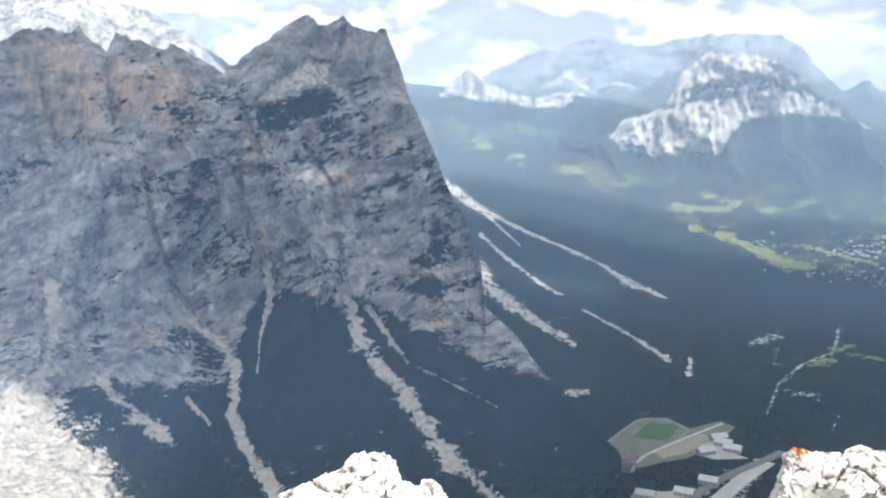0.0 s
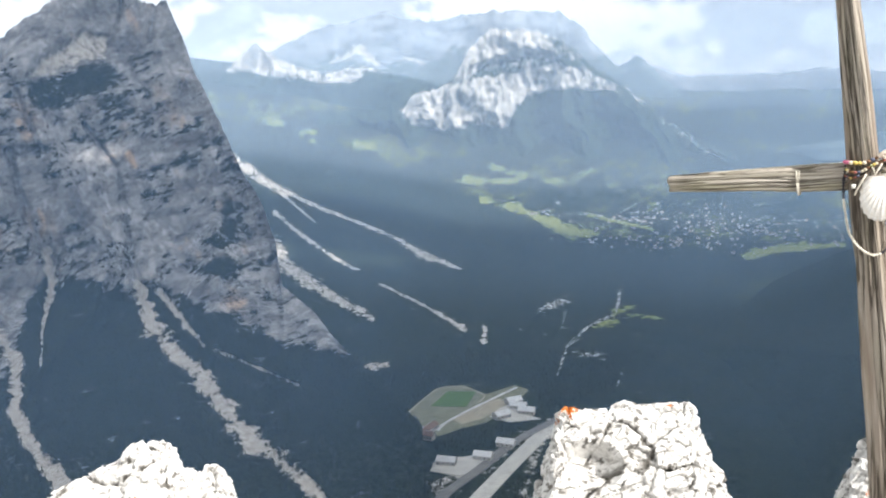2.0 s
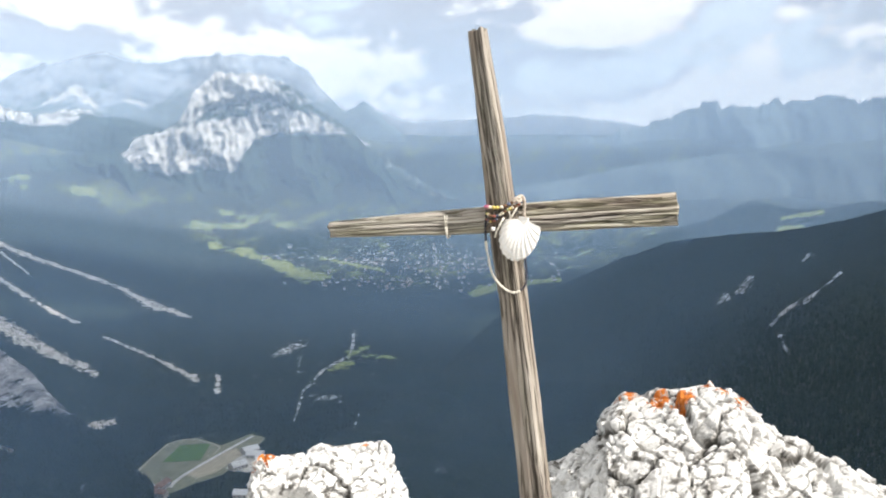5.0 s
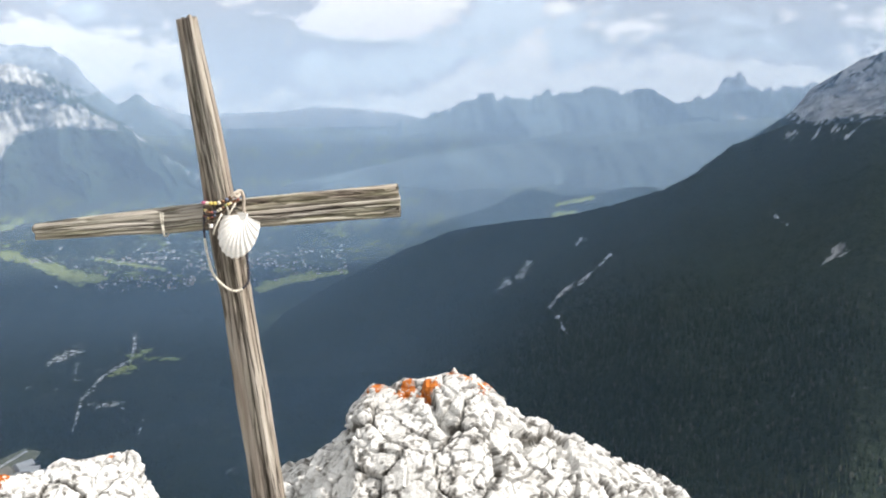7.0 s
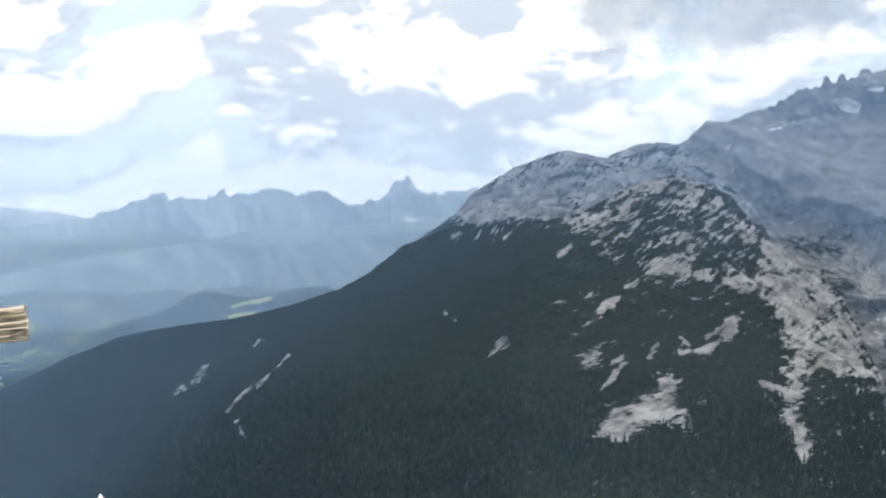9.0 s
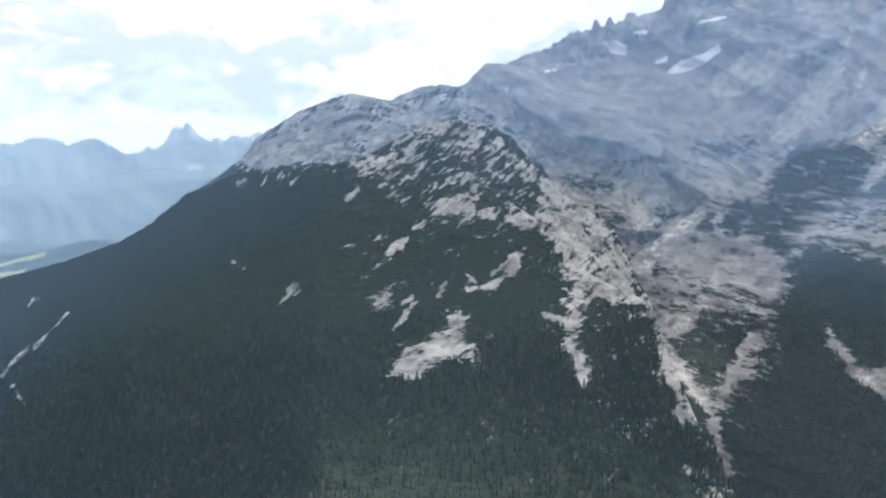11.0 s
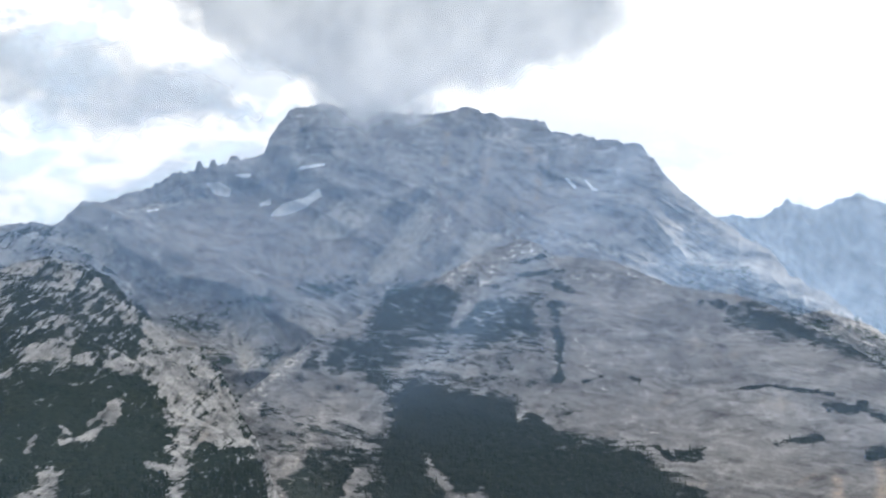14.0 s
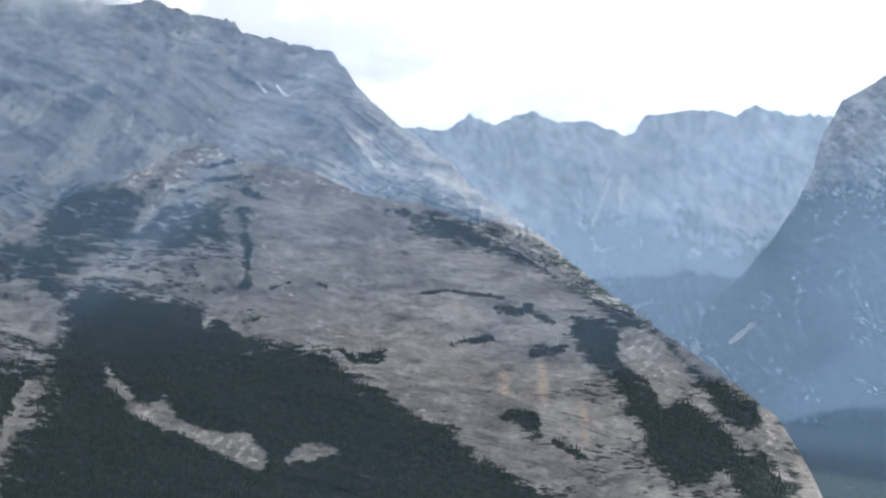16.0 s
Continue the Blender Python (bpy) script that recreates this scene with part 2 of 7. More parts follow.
# ---- materials of the land ----
def land_material(name, rock_a, rock_b, rock_warm, forest_a, forest_b, scale=1.0, slope_green=(0.62, 0.80), grain=(0.9, 0.0, 0.42), k=0.7, rag=1.9, rough_deep=0.75, split=0.7, facet_shades=(0.66, 1.28), beds=0.5, bushes=0.5):
    m, n = material(name)
    at = n.place()
    up = n.add("ShaderNodeSeparateXYZ", {0: n.add("ShaderNodeNewGeometry").outputs["Normal"]}).outputs[2]
    fine = n.noise(at, 0.11 / scale, 5.0, 0.6)
    broad = n.noise(at, 0.012 / scale, 6.0, 0.6, warp=0.6)
    streak = n.noise(n.stretch(at, (0.06 / scale, 0.06 / scale, 0.010 / scale)), 1.0, 6.0, 0.62, warp=0.3)
    laid = n.drawn_out(at, Vector(grain).normalized(), k)
    crack = n.noise(laid, 0.050 / scale, 6.0, 0.64, warp=0.6)
    rock = n.mix(n.span(fine, 0.3, 0.7), rock_a, rock_b)
    rock = n.mix(n.span(broad, 0.40, 0.62, 0, 0.55), rock, tuple(c * 0.62 for c in rock_a))
    rock = n.mix(n.span(streak, 0.52, 0.68, 0, 0.6), rock, tuple(min(0.85, c * 1.25) for c in rock_b))
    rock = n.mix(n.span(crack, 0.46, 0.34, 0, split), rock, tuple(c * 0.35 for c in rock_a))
    # facet light and dark put into the colour, in place of relief shading
    facet_shade = n.noise(laid, 0.028 / scale, 6.0, 0.70)
    tint = n.span(facet_shade, 0.36, 0.64, *facet_shades)
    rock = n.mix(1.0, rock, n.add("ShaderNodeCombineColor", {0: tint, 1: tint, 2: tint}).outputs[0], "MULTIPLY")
    spot = n.add("ShaderNodeSeparateXYZ", {0: at})
    sheet = n.add("ShaderNodeCombineXYZ", {0: n.math("MULTIPLY", spot.outputs[0], 0.026 / scale), 1: n.math("MULTIPLY", spot.outputs[1], 0.026 / scale), 2: n.attribute("lay")}).outputs[0]
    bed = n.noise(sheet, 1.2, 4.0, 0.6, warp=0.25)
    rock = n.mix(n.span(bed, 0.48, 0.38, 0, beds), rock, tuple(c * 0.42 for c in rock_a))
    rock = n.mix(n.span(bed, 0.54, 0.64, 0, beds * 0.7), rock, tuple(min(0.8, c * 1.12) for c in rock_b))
    ochre = n.math("ADD", n.attribute("warm"), n.math("MULTIPLY", n.span(n.noise(at, 0.02 / scale, 4.0, 0.6), 0.60, 0.72), 0.6))
    rock = n.mix(n.math("MULTIPLY", ochre, n.span(streak, 0.36, 0.56, 0.15, 0.9), clamp=True), rock, rock_warm)
    veg, scree, meadow = n.attribute("veg"), n.attribute("scree"), n.attribute("meadow")
    edge = n.math("ADD", n.math("MULTIPLY", n.noise(laid, 0.045 / scale, 6.0, 0.7, warp=0.3), 0.5), n.math("MULTIPLY", n.noise(laid, 0.16 / scale, 4.0, 0.68), 0.55))
    trees = n.noise(at, 0.17 / scale, 4.0, 0.68)
    wood = n.mix(n.span(trees, 0.38, 0.66), forest_a, forest_b)
    wood = n.mix(n.span(broad, 0.38, 0.64, 0, 0.7), wood, tuple(c * 1.6 for c in forest_a))
    ledges = n.math("MULTIPLY", n.span(up, *slope_green), n.span(edge, 0.44, 0.56))
    shelf = n.math("MULTIPLY", n.math("SUBTRACT", 0.5, bed), bushes * 2.4)
    green = n.span(n.math("ADD", n.math("ADD", veg, n.math("MULTIPLY", n.math("SUBTRACT", edge, 0.525), rag * 1.5)), n.math("ADD", shelf, n.math("MULTIPLY", ledges, 0.3))), 0.38, 0.66)
    colour = n.mix(green, rock, wood)
    stones = n.mix(n.span(fine, 0.3, 0.7), (0.36, 0.335, 0.305), (0.58, 0.55, 0.505))
    loose = n.span(n.math("ADD", scree, n.math("ADD", n.math("MULTIPLY", n.math("SUBTRACT", fine, 0.5), 1.6), n.math("MULTIPLY", n.math("SUBTRACT", edge, 0.5), 1.4))), 0.42, 0.74)
    colour = n.mix(loose, colour, stones)
    grass = n.mix(n.span(trees, 0.35, 0.65), (0.13, 0.165, 0.06), (0.27, 0.28, 0.11))
    colour = n.mix(n.span(n.math("ADD", meadow, n.math("MULTIPLY", n.math("SUBTRACT", edge, 0.5), 2.2)), 0.45, 0.66), colour, grass)
    colour = n.mix(n.span(n.attribute("snow"), 0.4, 0.6), colour, (0.86, 0.88, 0.90))
    height = n.math("ADD", fine, n.math("ADD", n.math("MULTIPLY", crack, 1.2), n.math("MULTIPLY", n.math("MULTIPLY", trees, green), 1.4)))
    n.surface(colour, 0.95, n.bump(height, 5.5 * scale, rough_deep), specular=0.06)
    return m

ROCK = land_material("grey_dolomite", (0.21, 0.213, 0.225), (0.40, 0.395, 0.395), (0.52, 0.37, 0.26), (0.014, 0.021, 0.018), (0.034, 0.044, 0.030), rag=2.1, grain=(0.9, 0.0, 0.46), k=0.62, facet_shades=(0.55, 1.3), beds=0.4, bushes=0.4)
ROCK_PALE = land_material("pale_dolomite", (0.30, 0.30, 0.30), (0.46, 0.445, 0.43), (0.44, 0.38, 0.32), (0.016, 0.024, 0.018), (0.040, 0.050, 0.030), slope_green=(0.55, 0.75), grain=(0.87, -0.19, 0.42), k=0.66, rag=2.3)
ROCK_SLAB = land_material("slab_dolomite", (0.205, 0.20, 0.20), (0.30, 0.29, 0.285), (0.36, 0.30, 0.25), (0.017, 0.023, 0.020), (0.034, 0.041, 0.031), slope_green=(0.90, 1.0), grain=(-0.31, -0.95, -0.20), k=0.5, rag=1.6, rough_deep=0.5, beds=0.25, bushes=0.28, facet_shades=(0.68, 1.25))
# woods lighter than on the near slopes, with some haze in their colour
ROCK_FAR = land_material("far_dolomite", (0.44, 0.43, 0.41), (0.64, 0.62, 0.58), (0.50, 0.44, 0.38), (0.022, 0.038, 0.030), (0.050, 0.068, 0.042), scale=0.9, slope_green=(0.70, 0.85), grain=(0.12, -0.1, 1.0), k=0.75, rough_deep=1.0, split=0.65, facet_shades=(0.5, 1.3))
# distance haze put into the base colours: paler, bluer rock and woods
ROCK_HAZE_TINT = land_material("haze_tinted_dolomite", (0.22, 0.24, 0.27), (0.31, 0.33, 0.36), (0.46, 0.44, 0.42), (0.075, 0.10, 0.105), (0.11, 0.13, 0.12), scale=2.0, slope_green=(0.9, 1.0), rough_deep=0.3, split=0.2, facet_shades=(0.9, 1.1))
WOODS = land_material("valley_woods", (0.30, 0.30, 0.28), (0.42, 0.41, 0.39), (0.36, 0.30, 0.22), (0.014, 0.022, 0.018), (0.040, 0.052, 0.032))

# ---- the land ----
CREST_NEAR = [(-27.1, 3.6), (-24.9, 2.8), (-23.3, 3.2), (-21.9, 4.0), (-20.7, 3.9), (-19.8, 3.7), (-19.4, 4.1), (-18.8, 3.3), (-18.1, 2.8), (-17.6, 3.8), (-16.6, 3.4), (-15.2, 2.8), (-14.7, 3.2), (-13.7, 2.6), (-12.1, 1.6), (-10.7, 2.7), (-9.1, 3.9), (-7.4, 4.7), (-6.8, 4.1), (-5.5, 4.6), (-4.9, 4.1), (-3.7, 3.7), (-3.2, 4.0), (-2.6, 2.5), (-2.0, 0.5), (-1.1, -1.6), (-0.3, -3.5), (0.4, -5.3), (1.4, -7.2), (2.0, -9.1), (2.3, -11.7), (4.5, -13.8), (5.3, -15.0), (7.2, -16.8), (10.2, -19.8)]
TREE_LINE_NEAR = [(-28.9, -18.5), (-24.9, -18.2), (-22.9, -15.1), (-20.3, -15.1), (-15.8, -15.8), (-12.7, -15.8), (-11.3, -11.8), (-10.0, -10.6), (-8.1, -10.7), (-6.2, -12.0), (-4.5, -11.6), (-2.3, -12.8), (0.0, -14.1), (2.0, -14.7), (5.3, -15.5), (7.2, -16.3), (11, -19)]
SCREE_NEAR = [
    [(-21.72, -9.43, 0.35), (-21.71, -12.27, 0.48), (-22.88, -14.82, 0.39), (-22.75, -16.89, 1.44), (-23.29, -20.33, 3.2), (-23.68, -23.59, 4.2)],
    [(-19.81, -14.26, 0.13), (-18.86, -15.55, 0.40), (-17.13, -16.93, 0.64), (-15.97, -18.19, 0.40)],
    [(-15.23, -10.18, 0.10), (-14.11, -12.27, 0.22), (-12.76, -13.29, 0.32), (-12.18, -14.57, 0.29), (-12.40, -17.34, 0.32), (-11.59, -19.23, 0.32), (-10.08, -21.82, 0.39), (-8.83, -23.34, 0.32)],
    [(-10.22, -9.02, 0.22), (-10.02, -10.61, 0.22), (-10.69, -13.10, 0.10), (-10.93, -14.96, 0.10)],
    [(-5.65, -11.25, 0.35), (-4.90, -13.66, 0.48), (-2.98, -15.93, 0.48), (-1.69, -17.84, 0.58), (0.28, -20.04, 0.67), (2.60, -22.24, 0.42), (4.28, -23.66, 0.26)],
    [(-4.52, -11.60, 0.19), (-3.26, -13.39, 0.19), (-2.30, -14.68, 0.13)],
]
SCREE_NEAR += [
    [(-1.64, -15.01, 0.08), (0.33, -15.99, 0.10), (2.96, -17.25, 0.08)],
    [(-14.92, -16.07, 0.13), (-14.34, -16.88, 0.16), (-13.74, -17.54, 0.10)],
]


DARK_LEDGES_NEAR = [
    [(-10.38, -0.15), (-9.08, 0.14), (-7.83, 0.56), (-6.58, 0.86), (-5.58, 0.47), (-4.37, 1.34), (-4.06, 0.86), (-5.67, -0.22), (-6.94, -0.99), (-9.14, -1.49), (-10.22, -1.59), (-10.71, -0.83)],
    [(-5.01, -5.31), (-3.88, -4.95), (-1.94, -3.71), (-1.62, -4.16), (-3.24, -5.03), (-4.54, -5.58)],
    [(-22.30, -2.76), (-21.74, -2.49), (-21.36, -3.00), (-22.23, -3.94), (-22.37, -3.93)],
    [(-14.37, -3.17), (-12.84, -2.59), (-12.11, -3.08), (-12.91, -4.30), (-14.11, -4.10)],
    [(-15.48, -4.98), (-13.83, -4.73), (-12.65, -5.40), (-13.28, -5.99), (-14.77, -5.62)],
    [(-9.70, -8.96), (-8.42, -8.38), (-7.80, -8.72), (-9.08, -9.30)],
    [(-5.68, -0.69), (-4.41, -0.61), (-3.16, -1.20), (-4.43, -1.25)],
    [(-2.04, -8.89), (-0.07, -7.33), (0.57, -7.98), (-0.75, -9.56), (-1.73, -9.54)],
]
DARK_LEDGES_NEAR += [
    [(-3.04, -10.47), (-0.75, -9.56), (0.86, -10.55), (-0.13, -11.17), (-2.08, -11.13)],
]
# ochre rock; the first face also carries a sun spot's warm brightness
WARM_FACES_NEAR = [
    [(-18.02, 2.48), (-16.46, 2.27), (-14.73, 2.03), (-13.58, 1.42), (-13.50, -0.42), (-14.30, -1.63), (-16.21, -1.59), (-16.60, -0.67), (-18.01, -0.29)],
    [(-21.94, 3.47), (-20.06, 3.35), (-19.41, 2.62), (-18.34, 1.74), (-18.32, -0.64), (-19.46, -1.07), (-21.13, -1.18), (-22.14, 0.01)],
    [(-10.98, -1.39), (-10.21, -1.25), (-9.78, -2.35), (-10.56, -2.65)],
    [(-3.94, -0.56), (-3.17, -1.52), (-2.56, -2.80), (-3.82, -2.46)],
    [(-11.03, -7.02), (-9.94, -6.91), (-9.51, -8.03), (-10.61, -8.29)],
    [(-1.46, -12.41), (-0.31, -12.12), (0.00, -12.92), (-0.98, -13.22)],
]
PALE_SLOPE_NEAR = [
    [(-10.47, 0.00), (-9.66, 1.23), (-8.41, 1.84), (-7.31, 2.45), (-6.23, 2.14), (-6.41, 1.11), (-7.83, 0.69), (-9.08, 0.26)],
]
FAN_NEAR = [
    [(-22.89, -12.84), (-22.48, -12.89), (-22.48, -15.35), (-21.41, -16.21), (-20.33, -17.21), (-18.69, -19.15), (-18.28, -22.34), (-28.69, -20.56), (-26.27, -15.54)],
]
LEDGES_NEAR = [
    [(-10.4, -0.4, 0.42), (-9.0, -1.0, 0.85), (-7.6, -0.6, 0.67), (-5.8, 0.8, 0.36)],
    [(-5.5, -0.9, 0.3), (-3.9, -0.6, 0.18)],
    [(-4.7, -5.4, 0.24), (-3.1, -4.6, 0.3), (-1.6, -3.7, 0.21)],
    [(-3.1, -7.4, 0.18), (-1.3, -6.5, 0.18)],
    [(-9.9, -8.6, 0.3), (-8.6, -7.7, 0.36), (-7.8, -8.5, 0.24)],
    [(-15.1, -1.8, 0.3), (-12.7, -1.0, 0.3)],
    [(-14.6, -3.8, 0.24), (-12.2, -3.1, 0.24)],
    [(-23.8, -3.8, 0.76), (-22.7, -3.4, 0.76), (-21.5, -2.7, 0.24)],
    [(-14.4, -6.3, 0.3), (-12.9, -5.1, 0.3)],
    [(-18.5, -4.9, 0.24), (-16.4, -4.4, 0.24)],
    [(-2.9, -10.0, 0.15), (-0.9, -9.6, 0.18)],
    [(-7.2, -2.8, 0.15), (-5.9, -2.5, 0.15)],
    [(-17.2, -7.8, 0.24), (-14.5, -6.6, 0.18)],
]
LEDGES_NEAR += [
    [(-0.9, -8.6, 0.15), (0.4, -8.0, 0.15)],
    [(-3.0, -2.8, 0.12), (-1.8, -2.4, 0.12)],
    [(-11.8, 1.0, 0.15), (-11.1, 0.7, 0.12)],
    [(-15.5, 2.6, 0.12), (-15.1, 1.7, 0.15)],
    [(-19.6, -10.4, 0.8), (-19.6, -13.4, 0.5)],
    [(-15.0, -12.6, 0.7), (-13.2, -14.4, 0.8)],
]
CRACKS_NEAR = [
    [(-19.5, 4.0, 0.15), (-19.3, 1.4, 0.18), (-19.6, -1.3, 0.09)],
    [(-18.0, 3.4, 0.12), (-18.1, 0.8, 0.15), (-17.9, -1.3, 0.09)],
    [(-14.9, 3.2, 0.12), (-13.8, 0.7, 0.12)],
    [(-10.4, 2.8, 0.12), (-11.5, 1.0, 0.15), (-10.7, -1.5, 0.15), (-10.0, -3.7, 0.12)],
    [(-21.4, 0.8, 0.12), (-20.9, -2.1, 0.12)],
    [(-11.6, -3.6, 0.15), (-11.1, -6.8, 0.15), (-10.4, -9.0, 0.18)],
    [(-15.5, -9.7, 0.15), (-14.4, -11.6, 0.15)],
    [(-5.4, 4.3, 0.09), (-5.8, 2.5, 0.12)],
    [(-3.8, 3.7, 0.09), (-4.2, 1.9, 0.09)],
    [(-19.2, -1.9, 0.15), (-18.6, -4.6, 0.15), (-19.3, -8.5, 0.15)],
    [(-16.5, -3.5, 0.12), (-16.3, -6.6, 0.12), (-15.2, -9.7, 0.12)],
]
CRACKS_NEAR += [
    [(-7.8, -2.4, 0.12), (-6.3, -4.7, 0.15), (-6.0, -8.2, 0.15), (-5.6, -10.8, 0.15)],
    [(-23.4, -6.2, 0.15), (-22.5, -8.6, 0.18)],
]
# ochre rock; the first streak also holds sunlight in its colour
OCHRE_NEAR = [
    [(-17.6, 1.7, 0.55), (-17.2, 0.2, 0.61), (-15.0, 0.4, 0.36), (-14.1, 0.0, 0.3)], [(-19.3, 0.8, 0.3), (-19.0, -0.7, 0.36)], [(-22.3, 2.0, 0.3), (-22.1, 1.1, 0.3)], [(-5.1, 3.4, 0.18), (-4.8, 2.5, 0.18)], [(-16.9, -12.4, 0.42), (-16.3, -12.7, 0.36)],
    [(-10.9, -2.2, 0.24), (-10.6, -2.9, 0.21)], [(-0.6, -12.6, 0.3), (0.0, -12.5, 0.24)], [(-10.2, -7.4, 0.15), (-10.4, -6.8, 0.15)], [(-5.6, -4.1, 0.18), (-5.3, -4.7, 0.15)],
]


def paint_near(b, el, p):
    veg = smooth(along(TREE_LINE_NEAR, b) + (fbm(p / 60, 4, 0.6, 21) - 0.5) * 2.5 - el, -0.8, 0.8)
    veg = np.maximum(veg, (0.16 + 0.30 * smooth(fbm(p / 60, 4, 0.55, 55), 0.42, 0.66)) * smooth(el, -13, -9) * (1 - smooth(el, 0, 1.2)) * smooth(b, -25, -14))
    veg = np.maximum(veg, strokes(LEDGES_NEAR, b, el, p, 0.8, 52) * 0.5)
    veg = np.maximum(veg, soft(areas(DARK_LEDGES_NEAR, b, el, p, 0.4, 30, 56), 0.5) * 0.85)
    warm = np.maximum(strokes(OCHRE_NEAR, b, el, p, 0.5, 54), 0.5 * smooth(areas(WARM_FACES_NEAR, b, el, p, 0.6, 50, 57), -0.5, 0.6))
    pale = smooth(areas(PALE_SLOPE_NEAR, b, el, p, 0.3, 30, 58), -0.2, 0.3)
    fan = 0.8 * soft(areas(FAN_NEAR, b, el, p, 0.8, 18, 59) - 0.45, 0.7)
    scree = np.maximum(strokes(SCREE_NEAR, b, el, p, 0.8), np.maximum(0.75 * pale, fan))
    return {"veg": np.clip(veg - fan, 0, 1) * (1 - pale), "scree": scree, "warm": warm}


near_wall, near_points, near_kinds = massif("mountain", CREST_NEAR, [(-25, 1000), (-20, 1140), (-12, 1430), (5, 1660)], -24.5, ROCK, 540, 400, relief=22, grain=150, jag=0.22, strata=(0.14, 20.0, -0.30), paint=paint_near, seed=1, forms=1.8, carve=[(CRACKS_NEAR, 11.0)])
tagged(near_wall, "jagged grey limestone mountain wall above dark forest with pale scree gullies", "mountain", kind="structure")

CREST_WHITE = [(-29.2, 7.5), (-25.6, 6.9), (-21.5, 6.2), (-18.2, 5.6), (-15.9, 4.9), (-14.0, 3.8), (-11.9, 2.2), (-10.7, 1.5), (-8.3, 0.1)]
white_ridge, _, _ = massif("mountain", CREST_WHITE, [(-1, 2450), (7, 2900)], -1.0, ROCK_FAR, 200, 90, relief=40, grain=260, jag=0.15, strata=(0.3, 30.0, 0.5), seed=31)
tagged(white_ridge, "sunlit white limestone ridge behind the near wall", "mountain", kind="structure")

CREST_LIT = [(4.7, -2.1), (7.1, -2.1), (9.3, -2.0), (10.1, -1.2), (11.8, -0.8), (12.4, -0.2), (13.1, 1.1), (14.4, 2.3), (16.9, 2.2), (18.5, 1.5), (20.4, 0.0), (21.9, -0.9), (23.2, -2.2), (25.7, -3.8), (27.6, -4.6), (29.8, -5.6), (32.0, -6.2)]


CLIFFS_LIT = [
    [(9.10, -1.92), (10.29, -0.90), (12.42, -0.79), (13.93, -0.31), (16.07, -0.13), (17.93, 0.43), (19.16, 0.11), (21.35, -0.84), (21.66, -1.25), (19.15, -0.89), (17.83, -1.01), (16.35, -1.19), (15.77, -2.00), (15.23, -2.99), (13.56, -2.78), (12.05, -3.13), (10.13, -2.91)],
    [(10.62, -0.05), (11.23, 0.67), (13.09, 1.47), (13.86, 2.39), (15.07, 2.64), (16.73, 2.19), (17.79, 1.27), (17.99, 0.65), (16.09, 0.92), (14.32, 0.62), (12.79, -0.30), (12.46, 0.43)],
]


def paint_lit(b, el, p):
    bare = soft(areas(CLIFFS_LIT, b, el, p, 0.25, 60, 62), 0.2)
    crest = smooth(el - along(CREST_LIT, b) + (fbm(p / 70, 4, 0.6, 34) - 0.5) * 1.2, -0.75, -0.25) * smooth(b, 9, 12)
    # woods colour stands for woods and for shaded rock on the flanks
    return {"veg": np.clip(1.0 - bare - 0.38 * crest - 0.42 * smooth(el, -1.2, 0.6) * (1 - smooth(b, 16.5, 19)), 0, 1), "scree": 0.4 * bare * smooth(fbm(p / 60, 4, 0.6, 36), 0.5, 0.65)}


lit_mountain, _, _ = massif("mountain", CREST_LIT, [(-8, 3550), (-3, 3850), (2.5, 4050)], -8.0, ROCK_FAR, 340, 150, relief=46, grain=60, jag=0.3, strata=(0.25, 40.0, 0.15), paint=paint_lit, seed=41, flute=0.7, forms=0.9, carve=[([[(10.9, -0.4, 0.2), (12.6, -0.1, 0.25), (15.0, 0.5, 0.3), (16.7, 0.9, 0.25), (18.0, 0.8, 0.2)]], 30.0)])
tagged(lit_mountain, "sunlit pale cliffs of a broad mountain above the town", "mountain", kind="structure")
CREST_BLUE = [(0.4, 0.5), (3.4, 1.8), (4.9, 2.5), (8.6, 3.3), (10.7, 2.8), (14.4, 3.3), (18.2, 3.2), (19.4, 2.4), (20.4, 1.1), (21.6, 0.2), (22.6, 0.8), (23.8, -0.4), (25.4, -1.8), (27.6, -3.4), (30.1, -4.6)]


def paint_blue(b, el, p):
    return {"scree": strokes([[(5.6, 0.7, 0.12), (7.1, 1.4, 0.24), (8.1, 0.5, 0.12)], [(9.5, 0.9, 0.1), (10.6, 0.6, 0.12)]], b, el, p), "veg": soft(0.9 + (fbm(p / 200, 4, 0.6, 23) - 0.5) * 3.0 - el, 0.8) * 0.85}


blue_mountain, _, _ = massif("mountain", CREST_BLUE, [(-8, 4200), (4, 4450)], -6.0, ROCK_HAZE_TINT, 240, 70, relief=24, grain=300, jag=0.2, strata=(0.2, 40.0, 0.1), paint=paint_blue, seed=51)
tagged(blue_mountain, "hazy blue peak under cloud behind the sunlit cliffs", "mountain", kind="structure")
CREST_SNOWY = [(-3.0, -0.9), (-1.9, -0.6), (-0.5, -0.1), (0.5, 1.1), (1.5, 1.7), (2.5, 0.9), (3.6, 0.5), (5.1, -0.0), (6.9, 0.4), (7.8, 0.2), (9.3, -0.1), (11.8, -0.8)]


def paint_snowy(b, el, p):
    return {"veg": soft((fbm(p / 200, 4, 0.6, 23) - 0.5) * 2.0 - el, 0.3)}


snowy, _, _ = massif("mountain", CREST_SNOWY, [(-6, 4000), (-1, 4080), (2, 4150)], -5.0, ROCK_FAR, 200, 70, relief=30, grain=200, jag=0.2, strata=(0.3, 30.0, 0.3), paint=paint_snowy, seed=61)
tagged(snowy, "small white sunlit peak beyond wooded slopes", "mountain", kind="structure")

